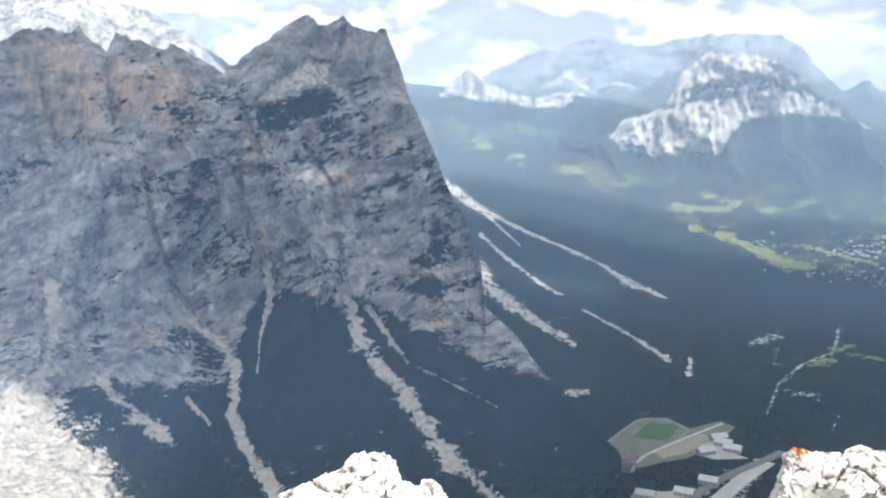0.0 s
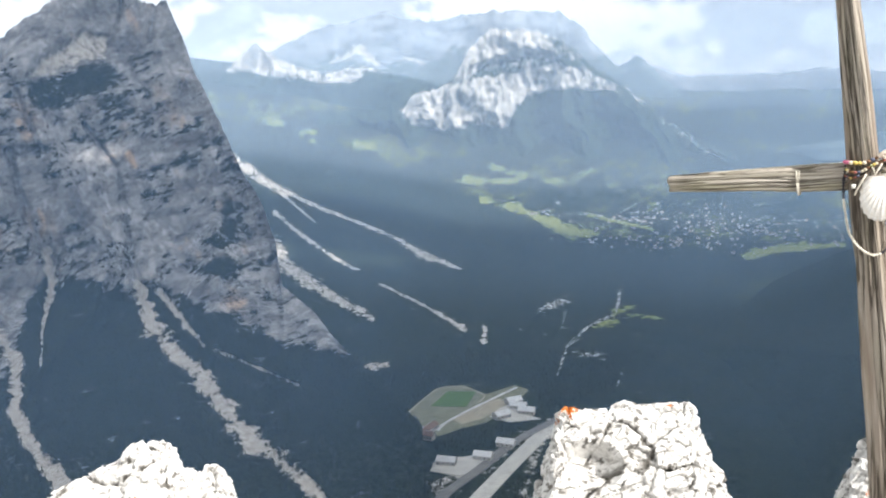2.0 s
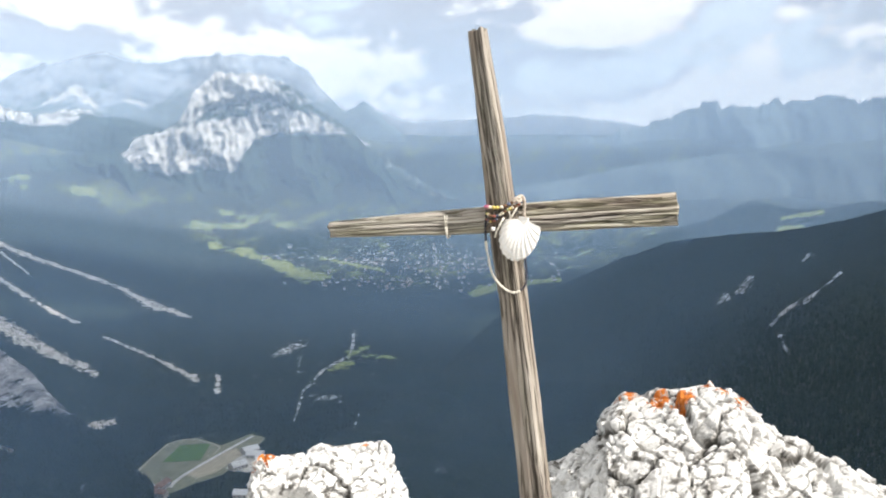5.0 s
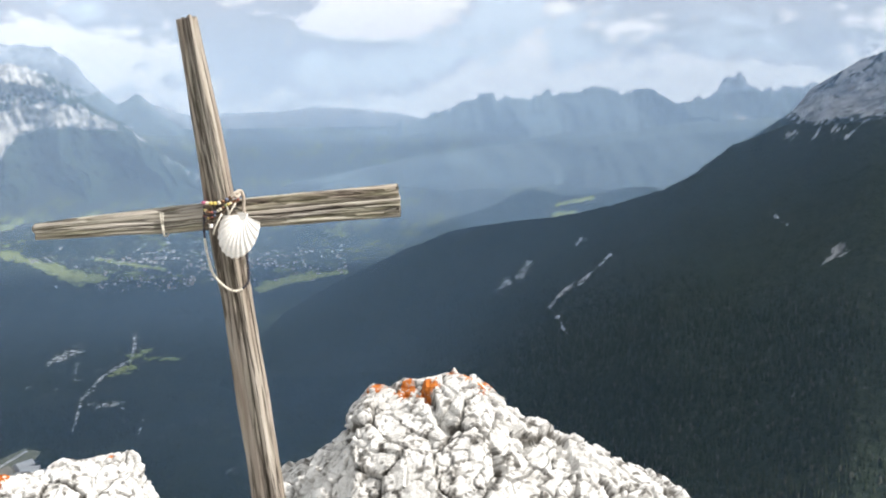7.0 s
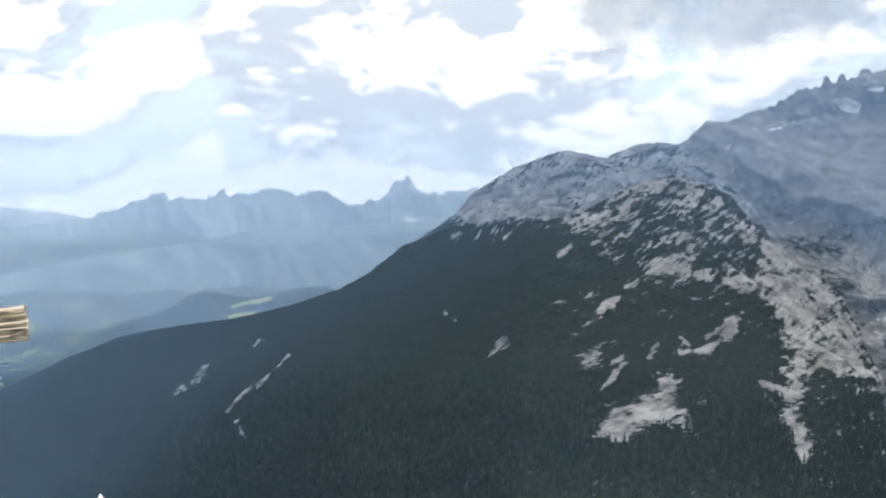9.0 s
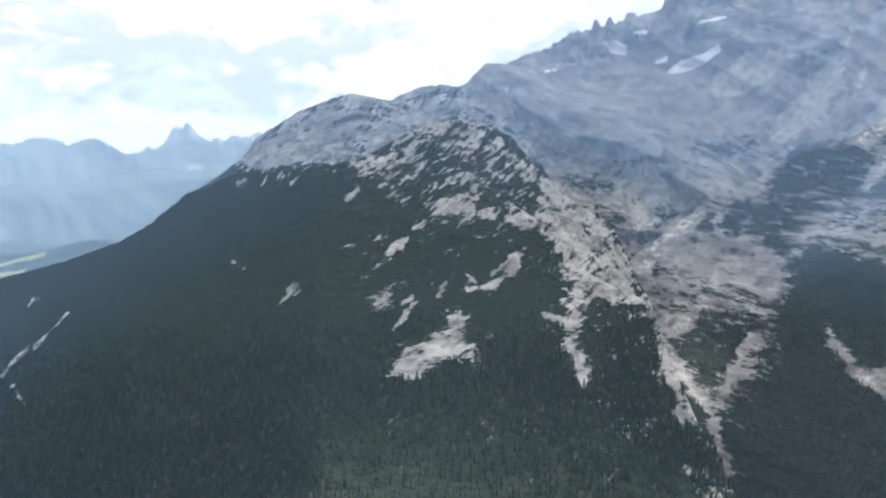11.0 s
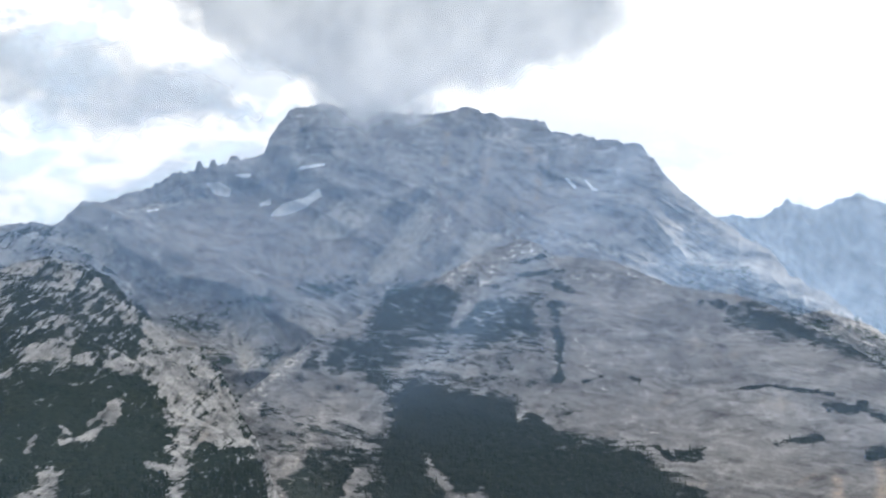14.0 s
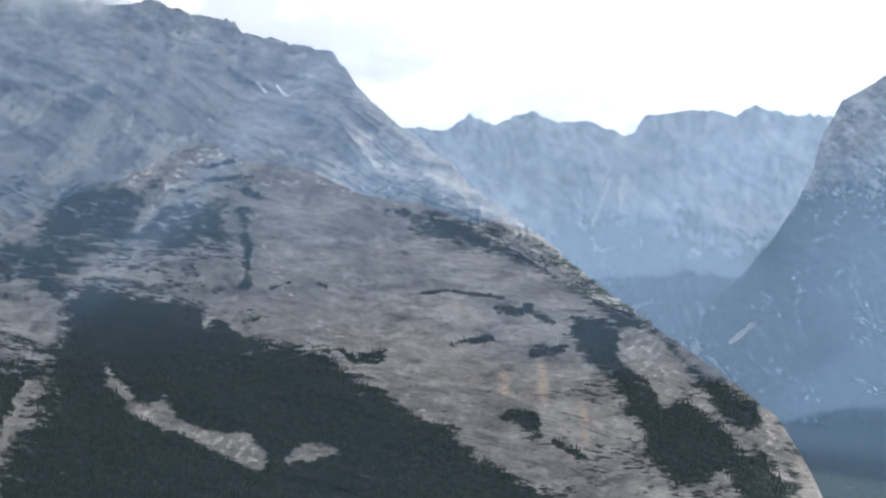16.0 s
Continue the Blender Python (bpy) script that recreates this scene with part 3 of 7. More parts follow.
CREST_PALEST = [(18.5, 1.3), (21.2, 0.1), (22.7, 0.4), (25.0, -0.4), (27.1, -0.3), (29.6, -0.3), (32.1, -0.0), (34.6, -0.2), (36.5, -0.4), (38.4, -0.8), (41.3, -0.9)]
CREST_FAR = [(24.8, -4.4), (27.9, -3.4), (30.1, -2.5), (33.3, -1.8), (37.8, -0.8), (39.7, -0.1), (41.7, 0.5), (43.5, 0.1), (44.7, 0.6), (46.0, 0.5), (47.9, 0.8), (49.1, 0.6), (50.3, 0.9), (51.6, 0.1), (52.2, -0.1), (53.9, 0.4), (54.7, 1.3), (55.4, 1.8), (56.0, 0.8), (56.4, 0.5), (58.8, 0.8), (60.8, 0.8), (63.5, 0.5)]
CREST_HILLS = [(24.8, -5.5), (27.6, -5.0), (30.7, -4.2), (34.5, -3.5), (37.7, -2.8), (40.9, -2.4), (44.4, -2.0), (47.6, -1.7), (50.7, -1.3), (53.7, -1.0), (56.6, -0.9), (60.8, -0.6)]
CREST_KNOLL = [(36.3, -8.3), (38.3, -6.8), (42.2, -5.6), (43.2, -5.0), (44.1, -4.7), (46.0, -5.1), (47.9, -5.0), (49.5, -4.6), (50.7, -4.6), (52.3, -4.9), (55.3, -5.4)]


def paint_woods(b, el, p):
    return {"veg": np.ones(len(b))}


def paint_pale(b, el, p):
    # woods cut back so the farthest range looks pale, as through haze
    return {"veg": np.full(len(b), 0.22)}


def paint_hills(b, el, p):
    return {"veg": np.full(len(b), 1.0)}


def paint_far(b, el, p):
    bare = smooth(el + (fbm(p / 240, 4, 0.6, 24) - 0.5) * 2.0, -0.1, 0.6) * smooth(b, 52, 54)
    pale = strokes([[(50.6, -2.9, 0.1), (51.0, -2.2, 0.16)], [(51.4, -1.9, 0.1), (51.8, -1.6, 0.16)], [(55.2, -0.6, 0.2), (55.9, -1.0, 0.3)], [(55.9, -1.5, 0.1), (55.7, -2.0, 0.1)]], b, el, p)
    return {"veg": 1.0 - np.maximum(bare, pale), "scree": pale * 0.8}


far_range, _, _ = massif("mountain_range", CREST_PALEST, [(-8, 4550), (1, 4650)], -7.0, ROCK_HAZE_TINT, 120, 30, relief=20, grain=300, jag=0.1, paint=paint_pale, seed=71)
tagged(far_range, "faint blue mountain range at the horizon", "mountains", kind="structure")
peaks, _, _ = massif("mountain_range", CREST_FAR, [(-8, 4100), (2, 4400)], -8.0, ROCK_HAZE_TINT, 460, 100, relief=40, grain=160, jag=0.45, paint=paint_far, seed=81)
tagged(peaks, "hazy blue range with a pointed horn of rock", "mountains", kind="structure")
hills, _, _ = massif("hill", CREST_HILLS, [(-9, 3600), (0, 3900)], -9.0, ROCK_HAZE_TINT, 240, 70, relief=30, grain=200, jag=0.10, paint=paint_hills, seed=91)
tagged(hills, "long wooded hill in blue haze", "hill", kind="structure")


def paint_knoll(b, el, p):
    return {"veg": np.ones(len(b)), "meadow": strokes([[(45.6, -5.6, 0.1), (47.6, -5.2, 0.14)], [(45.4, -6.2, 0.1), (46.6, -6.0, 0.12)], [(40, -7.2, 0.1), (41.4, -6.9, 0.1)]], b, el, p)}


knoll, _, _ = massif("hill", CREST_KNOLL, [(-10, 2900), (-4, 3250)], -10.0, WOODS, 180, 60, relief=12, grain=150, jag=0.08, paint=paint_knoll, seed=95)
tagged(knoll, "low wooded knoll with a small green clearing", "hill", kind="structure")

# the wooded shoulder with bare domes
CREST_SHOULDER = [(22.5, -20.5), (25.0, -16.6), (27.6, -13.6), (29.9, -11.5), (33.7, -9.5), (37.1, -8.0), (39.9, -7.0), (42.8, -6.6), (45.7, -6.3), (48.8, -5.6), (51.6, -4.7), (53.2, -3.8), (55.1, -2.3), (58.0, -1.2), (61.6, -1.1), (64.8, -0.6), (68.0, 1.1), (70.0, 1.7), (72.0, 1.1), (73.3, 0.5), (74.5, -1.1), (75.7, -2.2), (76.9, -3.3), (78.4, -4.3), (79.1, -4.9), (79.9, -6.9), (80.9, -8.7), (81.7, -10.9), (82.5, -13.0), (83.6, -15.4), (85.2, -18.2), (87.0, -22)]
BARE_SHOULDER = [
    [(75.40, -2.24), (77.66, -3.59), (79.11, -4.91), (79.94, -7.12), (80.27, -8.69), (78.68, -8.72), (77.55, -8.74), (76.92, -10.00), (77.16, -11.25), (77.50, -12.17), (77.32, -13.34), (76.63, -12.18), (76.19, -10.64), (76.49, -8.76), (76.25, -7.18), (76.13, -5.27), (75.43, -5.22), (73.82, -4.72), (73.01, -4.18), (75.09, -3.94)],
    [(69.54, -9.26), (70.81, -9.17), (70.66, -9.79), (70.51, -10.97), (71.00, -11.59), (71.26, -12.21), (69.40, -12.14), (68.45, -12.55), (67.51, -13.15), (65.87, -13.17), (66.40, -12.15), (66.80, -11.30), (68.12, -11.01), (69.07, -10.34)],
    [(68.85, -3.47), (70.28, -3.02), (71.30, -3.56), (72.27, -4.03), (70.61, -4.29), (69.33, -4.04)],
    [(65.02, -8.89), (65.52, -8.06), (66.27, -7.95), (66.09, -8.82), (65.40, -9.12)],
]
MOTTLED_SHOULDER = [
    [(57.08, -1.86), (59.72, -0.93), (63.04, -0.28), (65.51, 0.85), (67.38, 1.99), (69.28, 2.33), (71.19, 2.20), (72.80, 0.78), (74.42, -0.65), (75.88, -2.07), (76.37, -3.03), (75.74, -4.32), (74.45, -4.33), (73.16, -3.54), (72.19, -2.91), (70.60, -2.92), (69.32, -2.45), (68.05, -2.78), (66.47, -2.46), (64.28, -1.37), (62.44, -1.38), (60.02, -2.01), (58.24, -1.92)],
]
STREAKS_SHOULDER = [
    [(70.64, -8.10, 0.12), (72.24, -7.84, 0.18), (73.20, -7.21, 0.27), (73.57, -6.32, 0.18), (73.99, -5.77, 0.12)],
    [(66.22, -10.46, 0.09), (67.10, -9.45, 0.21), (67.66, -8.77, 0.12)],
    [(66.28, -6.00, 0.12), (66.81, -5.37, 0.24), (67.31, -5.12, 0.09)],
    [(63.92, -2.85, 0.15), (64.48, -2.41, 0.21), (64.66, -2.28, 0.09)],
    [(66.90, -8.83, 0.12), (67.47, -8.46, 0.18)],
    [(68.99, -8.41, 0.12), (69.43, -7.78, 0.18)],
    [(60.21, -8.32, 0.18), (60.96, -7.73, 0.24)],
    [(70.63, -7.21, 0.09), (71.12, -7.69, 0.12)],
    [(42.23, -10.43, 0.18), (42.84, -9.94, 0.24)],
    [(43.36, -9.69, 0.21), (44.09, -9.04, 0.24)],
    [(45.12, -11.48, 0.09), (45.90, -10.59, 0.12), (47.31, -9.58, 0.21), (48.64, -8.37, 0.12)],
    [(45.67, -11.90, 0.09), (46.10, -12.87, 0.12)],
]
STREAKS_SHOULDER += [
    [(46.70, -7.82, 0.15), (47.02, -7.45, 0.21)],
    [(60.00, -8.51, 0.15), (61.02, -7.74, 0.18)],
    [(57.42, -6.04, 0.09), (58.12, -6.55, 0.12)],
    [(72.05, -7.32, 0.15), (72.94, -6.68, 0.24), (73.47, -6.05, 0.15)],
    [(75.06, -9.63, 0.18), (76.08, -9.88, 0.27), (76.54, -11.34, 0.24), (76.99, -12.78, 0.27), (77.20, -13.49, 0.12)],
]
GULLY_SHOULDER = [[(80.10, -7.65, 0.22), (81.25, -9.40, 0.42), (82.11, -12.30, 0.42), (82.96, -15.12, 0.48)]]


def paint_shoulder(b, el, p):
    bare = soft(areas(BARE_SHOULDER, b, el, p, 0.35, 18, 63), 0.55)
    streak = np.maximum(strokes(STREAKS_SHOULDER, b, el, p, 0.7), strokes(GULLY_SHOULDER, b, el, p, 0.9))
    mottled = smooth(areas(MOTTLED_SHOULDER, b, el, p, 0.7, 30, 64), -1.0, 0.9)
    below = along(CREST_SHOULDER, b) - el
    thin = 0.34 * smooth(b, 62, 66) * (1 - smooth(below, 6, 11)) * smooth(fbm(p / 26, 4, 0.6, 26), 0.42, 0.62)
    veg = 1.25 - 0.22 * smooth(b, 62, 67) - thin * (1 - mottled) - 0.56 * mottled - 0.20 * mottled * (1 - smooth(below, 0.4, 2.2))
    # woods thinned in patches to put sunlight into the lit side's colour
    lit_side = smooth(b, 77.5, 79.5) * (1 - smooth(el, -9.5, -7.5))
    veg = veg - 0.25 * lit_side * smooth(fbm(p / 20, 4, 0.6, 37), 0.4, 0.6)
    return {"veg": np.clip(veg - np.maximum(1.2 * bare, 1.15 * streak), 0, 1.3), "scree": 0.25 * smooth(bare, 0.5, 1.0)}


SHOULDER_REACH = [(-24, 420), (-15, 600), (-8, 900), (0, 1200), (2, 1260)]
shoulder, shoulder_points, shoulder_kinds = massif("mountain", CREST_SHOULDER, SHOULDER_REACH, -24.0, ROCK_PALE, 540, 340, relief=15, grain=130, jag=0.10, strata=(0.30, 11.0, 0.0), paint=paint_shoulder, seed=101, flute=0.35, forms=0.6, drape=0.8, stretch=((22, 3.0), (30, 2.6), (40, 1.9), (52, 1.3), (62, 1.0)))
tagged(shoulder, "dark wooded mountain shoulder with a bare pale rock dome", "mountain", kind="structure")

CREST_DOME = [(54.8, -2.7), (58.1, -0.5), (59.0, 0.7), (61.3, 2.1), (63.2, 2.8), (64.3, 3.1), (66.7, 2.6), (68.0, 2.8), (69.3, 3.5), (70.7, 3.2), (72.3, 1.6), (74.2, 0.3), (76, -3)]


def paint_dome(b, el, p):
    return {"veg": 0.30 * smooth(fbm(p / 50, 4, 0.6, 26), 0.45, 0.6) + smooth(along([(54, 0.5), (58, -1.0), (62, -0.9), (66, -0.2), (76, -1)], b) - el, -0.4, 0.6)}


dome, _, _ = massif("mountain", CREST_DOME, [(-6, 1690), (4, 1930)], -6.0, ROCK_PALE, 260, 130, relief=14, grain=120, jag=0.06, strata=(0.4, 12.0, 0.0), paint=paint_dome, seed=111, flute=0.3, drape=0.7)
tagged(dome, "rounded bare pale rock dome above the woods", "mountain", kind="structure")

CREST_GREAT = [(62, -3), (65.5, 2.1), (67.8, 3.2), (68.9, 3.4), (70.6, 3.3), (72.0, 4.6), (72.9, 4.5), (73.5, 4.7), (75.2, 5.3), (76.7, 6.1), (77.8, 6.3), (77.95, 6.7), (78.15, 6.75), (78.3, 6.4), (78.55, 6.45), (78.65, 6.85), (78.9, 6.9), (79.05, 6.5), (79.5, 6.6), (79.7, 6.95), (80.1, 7.0), (80.3, 6.8), (80.7, 7.0), (81.6, 7.2), (81.9, 8.0), (82.2, 8.4), (83.1, 9.6), (84.6, 9.9), (87.1, 9.7), (89.0, 9.4), (91.3, 9.2), (93.1, 9.6), (95.1, 9.0), (97.4, 8.7), (97.9, 8.1), (100.0, 7.7), (102.9, 7.1), (104.1, 5.4), (106.3, 3.2), (109.5, 1.0), (110.5, -0.3), (112.7, -1.7), (115.9, -4.3), (118.4, -6.3), (120.7, -7.8), (124, -12)]


SCREE_GREAT = [
    [(86.99, -0.28), (87.81, 1.32), (89.02, 2.74), (90.25, 4.26), (91.06, 5.11), (91.21, 4.47), (90.71, 2.72), (89.73, 1.07), (87.95, -0.45)],
    [(67.37, 2.77), (69.55, 2.91), (71.69, 2.73), (71.98, 2.10), (68.38, 1.86)],
    [(71.33, 2.85), (73.20, 3.10), (73.50, 2.23), (72.89, 0.92), (72.37, 1.14), (71.86, 2.07)],
    [(92.07, -2.56), (92.89, -1.14), (94.34, 0.91), (95.77, 2.25), (96.92, 1.82), (97.16, 1.28), (95.28, 0.99), (93.68, -0.83), (92.88, -1.93)],
    [(80.06, -7.31), (80.54, -6.07), (81.82, -4.83), (83.95, -3.12), (83.42, -4.70), (81.33, -6.40), (80.69, -7.48)],
    [(79.31, -2.25), (79.78, -2.58), (80.94, -4.56), (80.24, -5.12)],
    [(83.82, 2.80), (85.76, 4.55), (88.02, 5.16), (88.97, 4.51), (87.03, 3.09), (85.09, 2.15)],
]
SCREE_GREAT += [
    [(91.16, 0.15), (93.42, 2.68), (95.93, 2.63), (94.03, 1.71), (92.10, -0.49)],
]
GREEN_GREAT = [
    [(76.49, -2.21), (78.06, -1.85), (79.32, -0.98), (81.23, -0.37), (82.34, -1.09), (81.86, -1.40), (79.95, -1.15), (79.31, -2.25), (80.25, -3.06), (78.05, -2.80)],
    [(86.97, -2.36), (88.60, 0.18), (90.20, 0.49), (92.11, 0.14), (93.37, -0.51), (92.08, -2.41), (90.15, -3.35), (87.91, -3.65)],
    [(83.79, -0.15), (86.67, 0.21), (86.50, -0.75), (84.42, -0.57)],
    [(80.86, -6.39), (81.82, -5.15), (83.75, -3.91), (85.03, -3.61), (84.38, -4.87), (82.13, -6.10), (81.17, -7.33)],
    [(84.39, -3.60), (86.64, -2.68), (86.94, -4.27), (85.65, -5.52), (84.69, -5.20)],
]
SNOW_GREAT = [
    [(81.84, 3.78), (82.61, 4.41), (83.83, 4.72), (84.61, 5.23), (84.70, 4.84), (83.83, 4.08), (82.38, 3.65)],
    [(78.36, 5.57), (79.00, 5.63), (79.75, 5.31), (79.69, 4.81), (78.90, 4.93)],
    [(98.55, 5.46), (98.77, 5.39), (99.25, 4.94), (99.07, 4.82)],
    [(99.56, 5.43), (99.81, 5.30), (100.13, 4.91), (100.95, 4.61), (99.98, 4.73)],
    [(83.47, 6.45), (84.98, 6.69), (85.07, 6.53), (83.53, 6.29)],
    [(75.14, 4.11), (75.85, 4.23), (75.91, 4.05), (75.23, 3.98)],
    [(81.21, 4.42), (81.91, 4.67), (81.91, 4.35), (81.33, 4.26)],
    [(80.01, 6.01), (80.81, 6.07), (80.77, 5.82)],
]


def paint_great(b, el, p):
    low = smooth(along([(62, -3), (80, -3), (84, -1.8), (88, -0.6), (92, 0.3), (97, 0.6), (105, -2), (112, -6), (124, -10)], b) + (fbm(p / 110, 4, 0.62, 27) - 0.5) * 5 - el, -0.6, 1.2) * 0.42
    veg = np.maximum(low, 0.78 * soft(areas(GREEN_GREAT, b, el, p, 0.5, 40, 65), 0.9))
    # woods colour mixed in to dim the sunlit right ridge
    veg = np.maximum(veg, 0.40 * smooth(b, 102, 106) * (1 - smooth(el + (b - 104) * 0.5, 1.0, 3.0)))
    loose = smooth(areas(SCREE_GREAT, b, el, p, 0.35, 60, 66), -0.4, 0.3)
    snow = smooth(areas(SNOW_GREAT, b, el, p, 0.10, 25, 67), -0.05, 0.05)
    gully = strokes([
        [(92.0, 3.5, 0.3), (91.4, 2.0, 0.4), (89.2, 0.8, 0.4)], [(94.1, 8.0, 0.3), (95.4, 7.8, 0.42), (95.9, 8.3, 0.24)], [(98.2, 2.2, 0.3), (101.4, 1.0, 0.25)], [(74.1, 4.0, 0.18), (76.3, 4.5, 0.24), (78.8, 4.7, 0.24)],
        [(84.2, -3.7, 0.36), (82.4, -5.1, 0.45), (80.9, -7.4, 0.42)], [(79.7, -2.5, 0.24), (80.9, -4.5, 0.36)], [(96.0, 3.4, 0.15), (99.0, 2.0, 0.2), (103.5, 0.6, 0.15)],
    ], b, el, p, 0.6)
    loose = np.maximum(loose, 0.8 * gully)
    ochre = strokes([[(94.7, 4.3, 0.3), (94.8, 3.5, 0.3)], [(95.6, 4.3, 0.18), (95.7, 3.5, 0.18)], [(92.7, 4.6, 0.24), (92.7, 4.0, 0.24)], [(94.0, 6.6, 0.24), (94.1, 5.4, 0.24)], [(91.9, 8.1, 0.18), (91.8, 6.6, 0.24)], [(96.5, 7.2, 0.18), (96.8, 6.6, 0.24)], [(97.1, 5.3, 0.18), (97.0, 4.4, 0.18)]], b, el, p, 0.6)
    patchy = smooth(fbm(p / 150, 4, 0.6, 28), 0.48, 0.64) * 0.26 * (1 - smooth(el, 2.5, 6.0))
    return {"veg": np.clip(veg - loose, 0, 1), "scree": np.maximum(loose * 0.8, patchy), "snow": snow, "warm": np.maximum(ochre, 0.42 * smooth(el, -2.0, 0.5) * (1 - smooth(el + (fbm(p / 120, 4, 0.6, 38) - 0.5) * 3, 4.0, 5.4)) * smooth(b, 74, 80) * (1 - smooth(b, 97, 103)))}


GREAT = land_material("high_dolomite", (0.24, 0.24, 0.245), (0.42, 0.41, 0.40), (0.38, 0.31, 0.25), (0.024, 0.036, 0.024), (0.050, 0.066, 0.034), scale=1.4, slope_green=(0.8, 0.95), grain=(-0.03, -1.0, -0.12), k=0.4, rag=1.7, rough_deep=0.7, split=0.5, facet_shades=(0.62, 1.28), beds=0.35, bushes=0.3)
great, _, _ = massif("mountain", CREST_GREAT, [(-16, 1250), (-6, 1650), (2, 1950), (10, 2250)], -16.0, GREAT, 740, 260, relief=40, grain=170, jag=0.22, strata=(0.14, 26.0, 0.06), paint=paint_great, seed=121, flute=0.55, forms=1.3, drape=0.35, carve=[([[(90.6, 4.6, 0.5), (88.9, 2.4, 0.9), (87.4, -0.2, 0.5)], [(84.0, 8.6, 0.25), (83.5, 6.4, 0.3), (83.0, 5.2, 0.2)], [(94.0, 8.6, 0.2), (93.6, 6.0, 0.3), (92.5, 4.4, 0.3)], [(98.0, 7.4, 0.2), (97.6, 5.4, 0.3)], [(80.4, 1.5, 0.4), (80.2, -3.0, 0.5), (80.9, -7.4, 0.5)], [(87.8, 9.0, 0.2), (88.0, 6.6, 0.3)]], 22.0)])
tagged(great, "huge grey rock mountain with snow patches and its summit in cloud", "mountain", kind="structure")

CREST_SLAB = [(78.6, -7.9), (80.2, -6.2), (84.3, -3.2), (86.2, -2.3), (88.8, -0.8), (91.4, 0.1), (93.7, 1.3), (95.9, 2.1), (97.2, 1.7), (97.8, 1.1), (101.2, 0.7), (104.4, -0.8), (107.6, -1.3), (109.5, -1.9), (111.1, -2.9), (113.4, -4.1), (115.9, -5.7), (117.8, -6.8), (120.7, -8.0), (122.8, -9.3), (125.3, -11.0), (127.6, -12.7), (129.3, -15.3), (130.3, -17.2), (132, -21)]


PINES_SLAB = [
    [(109.58, -9.22, 0.27), (111.60, -8.91, 0.36), (111.92, -9.00, 0.18)],
    [(112.05, -7.22, 0.21), (113.96, -7.36, 0.39), (115.30, -7.95, 0.24)],
    [(114.32, -9.56, 0.36), (115.90, -9.44, 0.36)],
    [(112.49, -13.26, 0.30), (113.77, -13.33, 0.48), (114.49, -14.05, 0.24)],
    [(115.39, -14.56, 0.18), (116.68, -15.28, 0.27), (117.31, -15.36, 0.12)],
    [(97.75, -1.65, 0.42), (98.06, -3.72, 0.36), (97.90, -5.78, 0.27)],
    [(96.03, 0.86, 0.18), (97.28, 1.16, 0.15)],
    [(95.87, 0.07, 0.15), (98.22, 0.25, 0.18)],
    [(97.91, -0.60, 0.36), (98.69, -0.73, 0.36)],
    [(99.33, -5.95, 0.15), (100.29, -5.69, 0.18)],
    [(101.41, -5.63, 0.18), (102.38, -5.88, 0.15)],
    [(104.34, -9.93, 0.30), (105.48, -9.76, 0.36)],
    [(103.05, -9.46, 0.15), (104.02, -10.15, 0.21)],
]
PINES_SLAB += [
    [(105.88, -1.59, 0.24), (106.84, -1.80, 0.30)],
    [(106.58, -6.55, 0.12), (109.15, -6.19, 0.09), (112.36, -6.61, 0.15)],
]
WOODS_SLAB = [
    [(88.22, -6.44), (89.87, -4.93), (90.46, -5.62), (92.59, -6.15), (94.44, -6.30), (96.00, -6.95), (96.95, -7.27), (98.22, -8.65), (99.50, -9.07), (100.78, -9.33), (102.72, -9.84), (103.44, -10.79), (105.01, -11.60), (106.97, -12.72), (109.27, -13.74), (110.92, -15.36), (112.55, -16.10), (114.18, -17.06), (114.80, -18.77), (112.74, -24.69), (81.13, -23.17), (85.23, -18.18), (85.13, -16.15), (86.63, -13.78), (87.55, -11.29), (87.98, -8.57)],
    [(85.21, -4.55), (86.38, -3.20), (87.70, -1.69), (89.33, -0.85), (90.22, -1.22), (91.72, -0.84), (94.47, -0.82), (96.49, -0.81), (97.02, -1.81), (97.34, -3.40), (97.74, -5.31), (96.33, -4.41), (94.45, -4.19), (93.22, -4.59), (92.61, -4.02), (92.92, -3.46), (90.18, -4.00), (89.93, -4.77), (88.22, -6.44), (86.05, -5.62)],
]
WOODS_SLAB += [
    [(107.23, -2.24), (108.44, -1.78), (110.05, -2.27), (112.29, -3.20), (114.84, -4.67), (117.05, -5.88), (119.24, -7.17), (121.40, -8.50), (123.24, -10.22), (125.32, -11.27), (127.66, -12.90), (128.65, -16.30), (127.55, -17.01), (126.14, -13.69), (124.82, -13.22), (122.96, -10.67), (121.12, -9.25), (118.66, -8.13), (116.44, -6.02), (113.90, -4.82), (110.39, -3.68), (107.50, -2.85)],
    [(116.17, -7.60), (118.03, -7.53), (119.59, -8.71), (119.02, -9.98), (120.27, -10.84), (121.52, -12.28), (123.00, -11.87), (124.82, -13.22), (126.04, -14.87), (127.76, -15.26), (128.41, -17.18), (126.16, -17.75), (124.63, -15.89), (122.29, -17.00), (120.72, -15.36), (119.72, -13.01), (118.11, -10.65), (116.53, -9.47)],
]
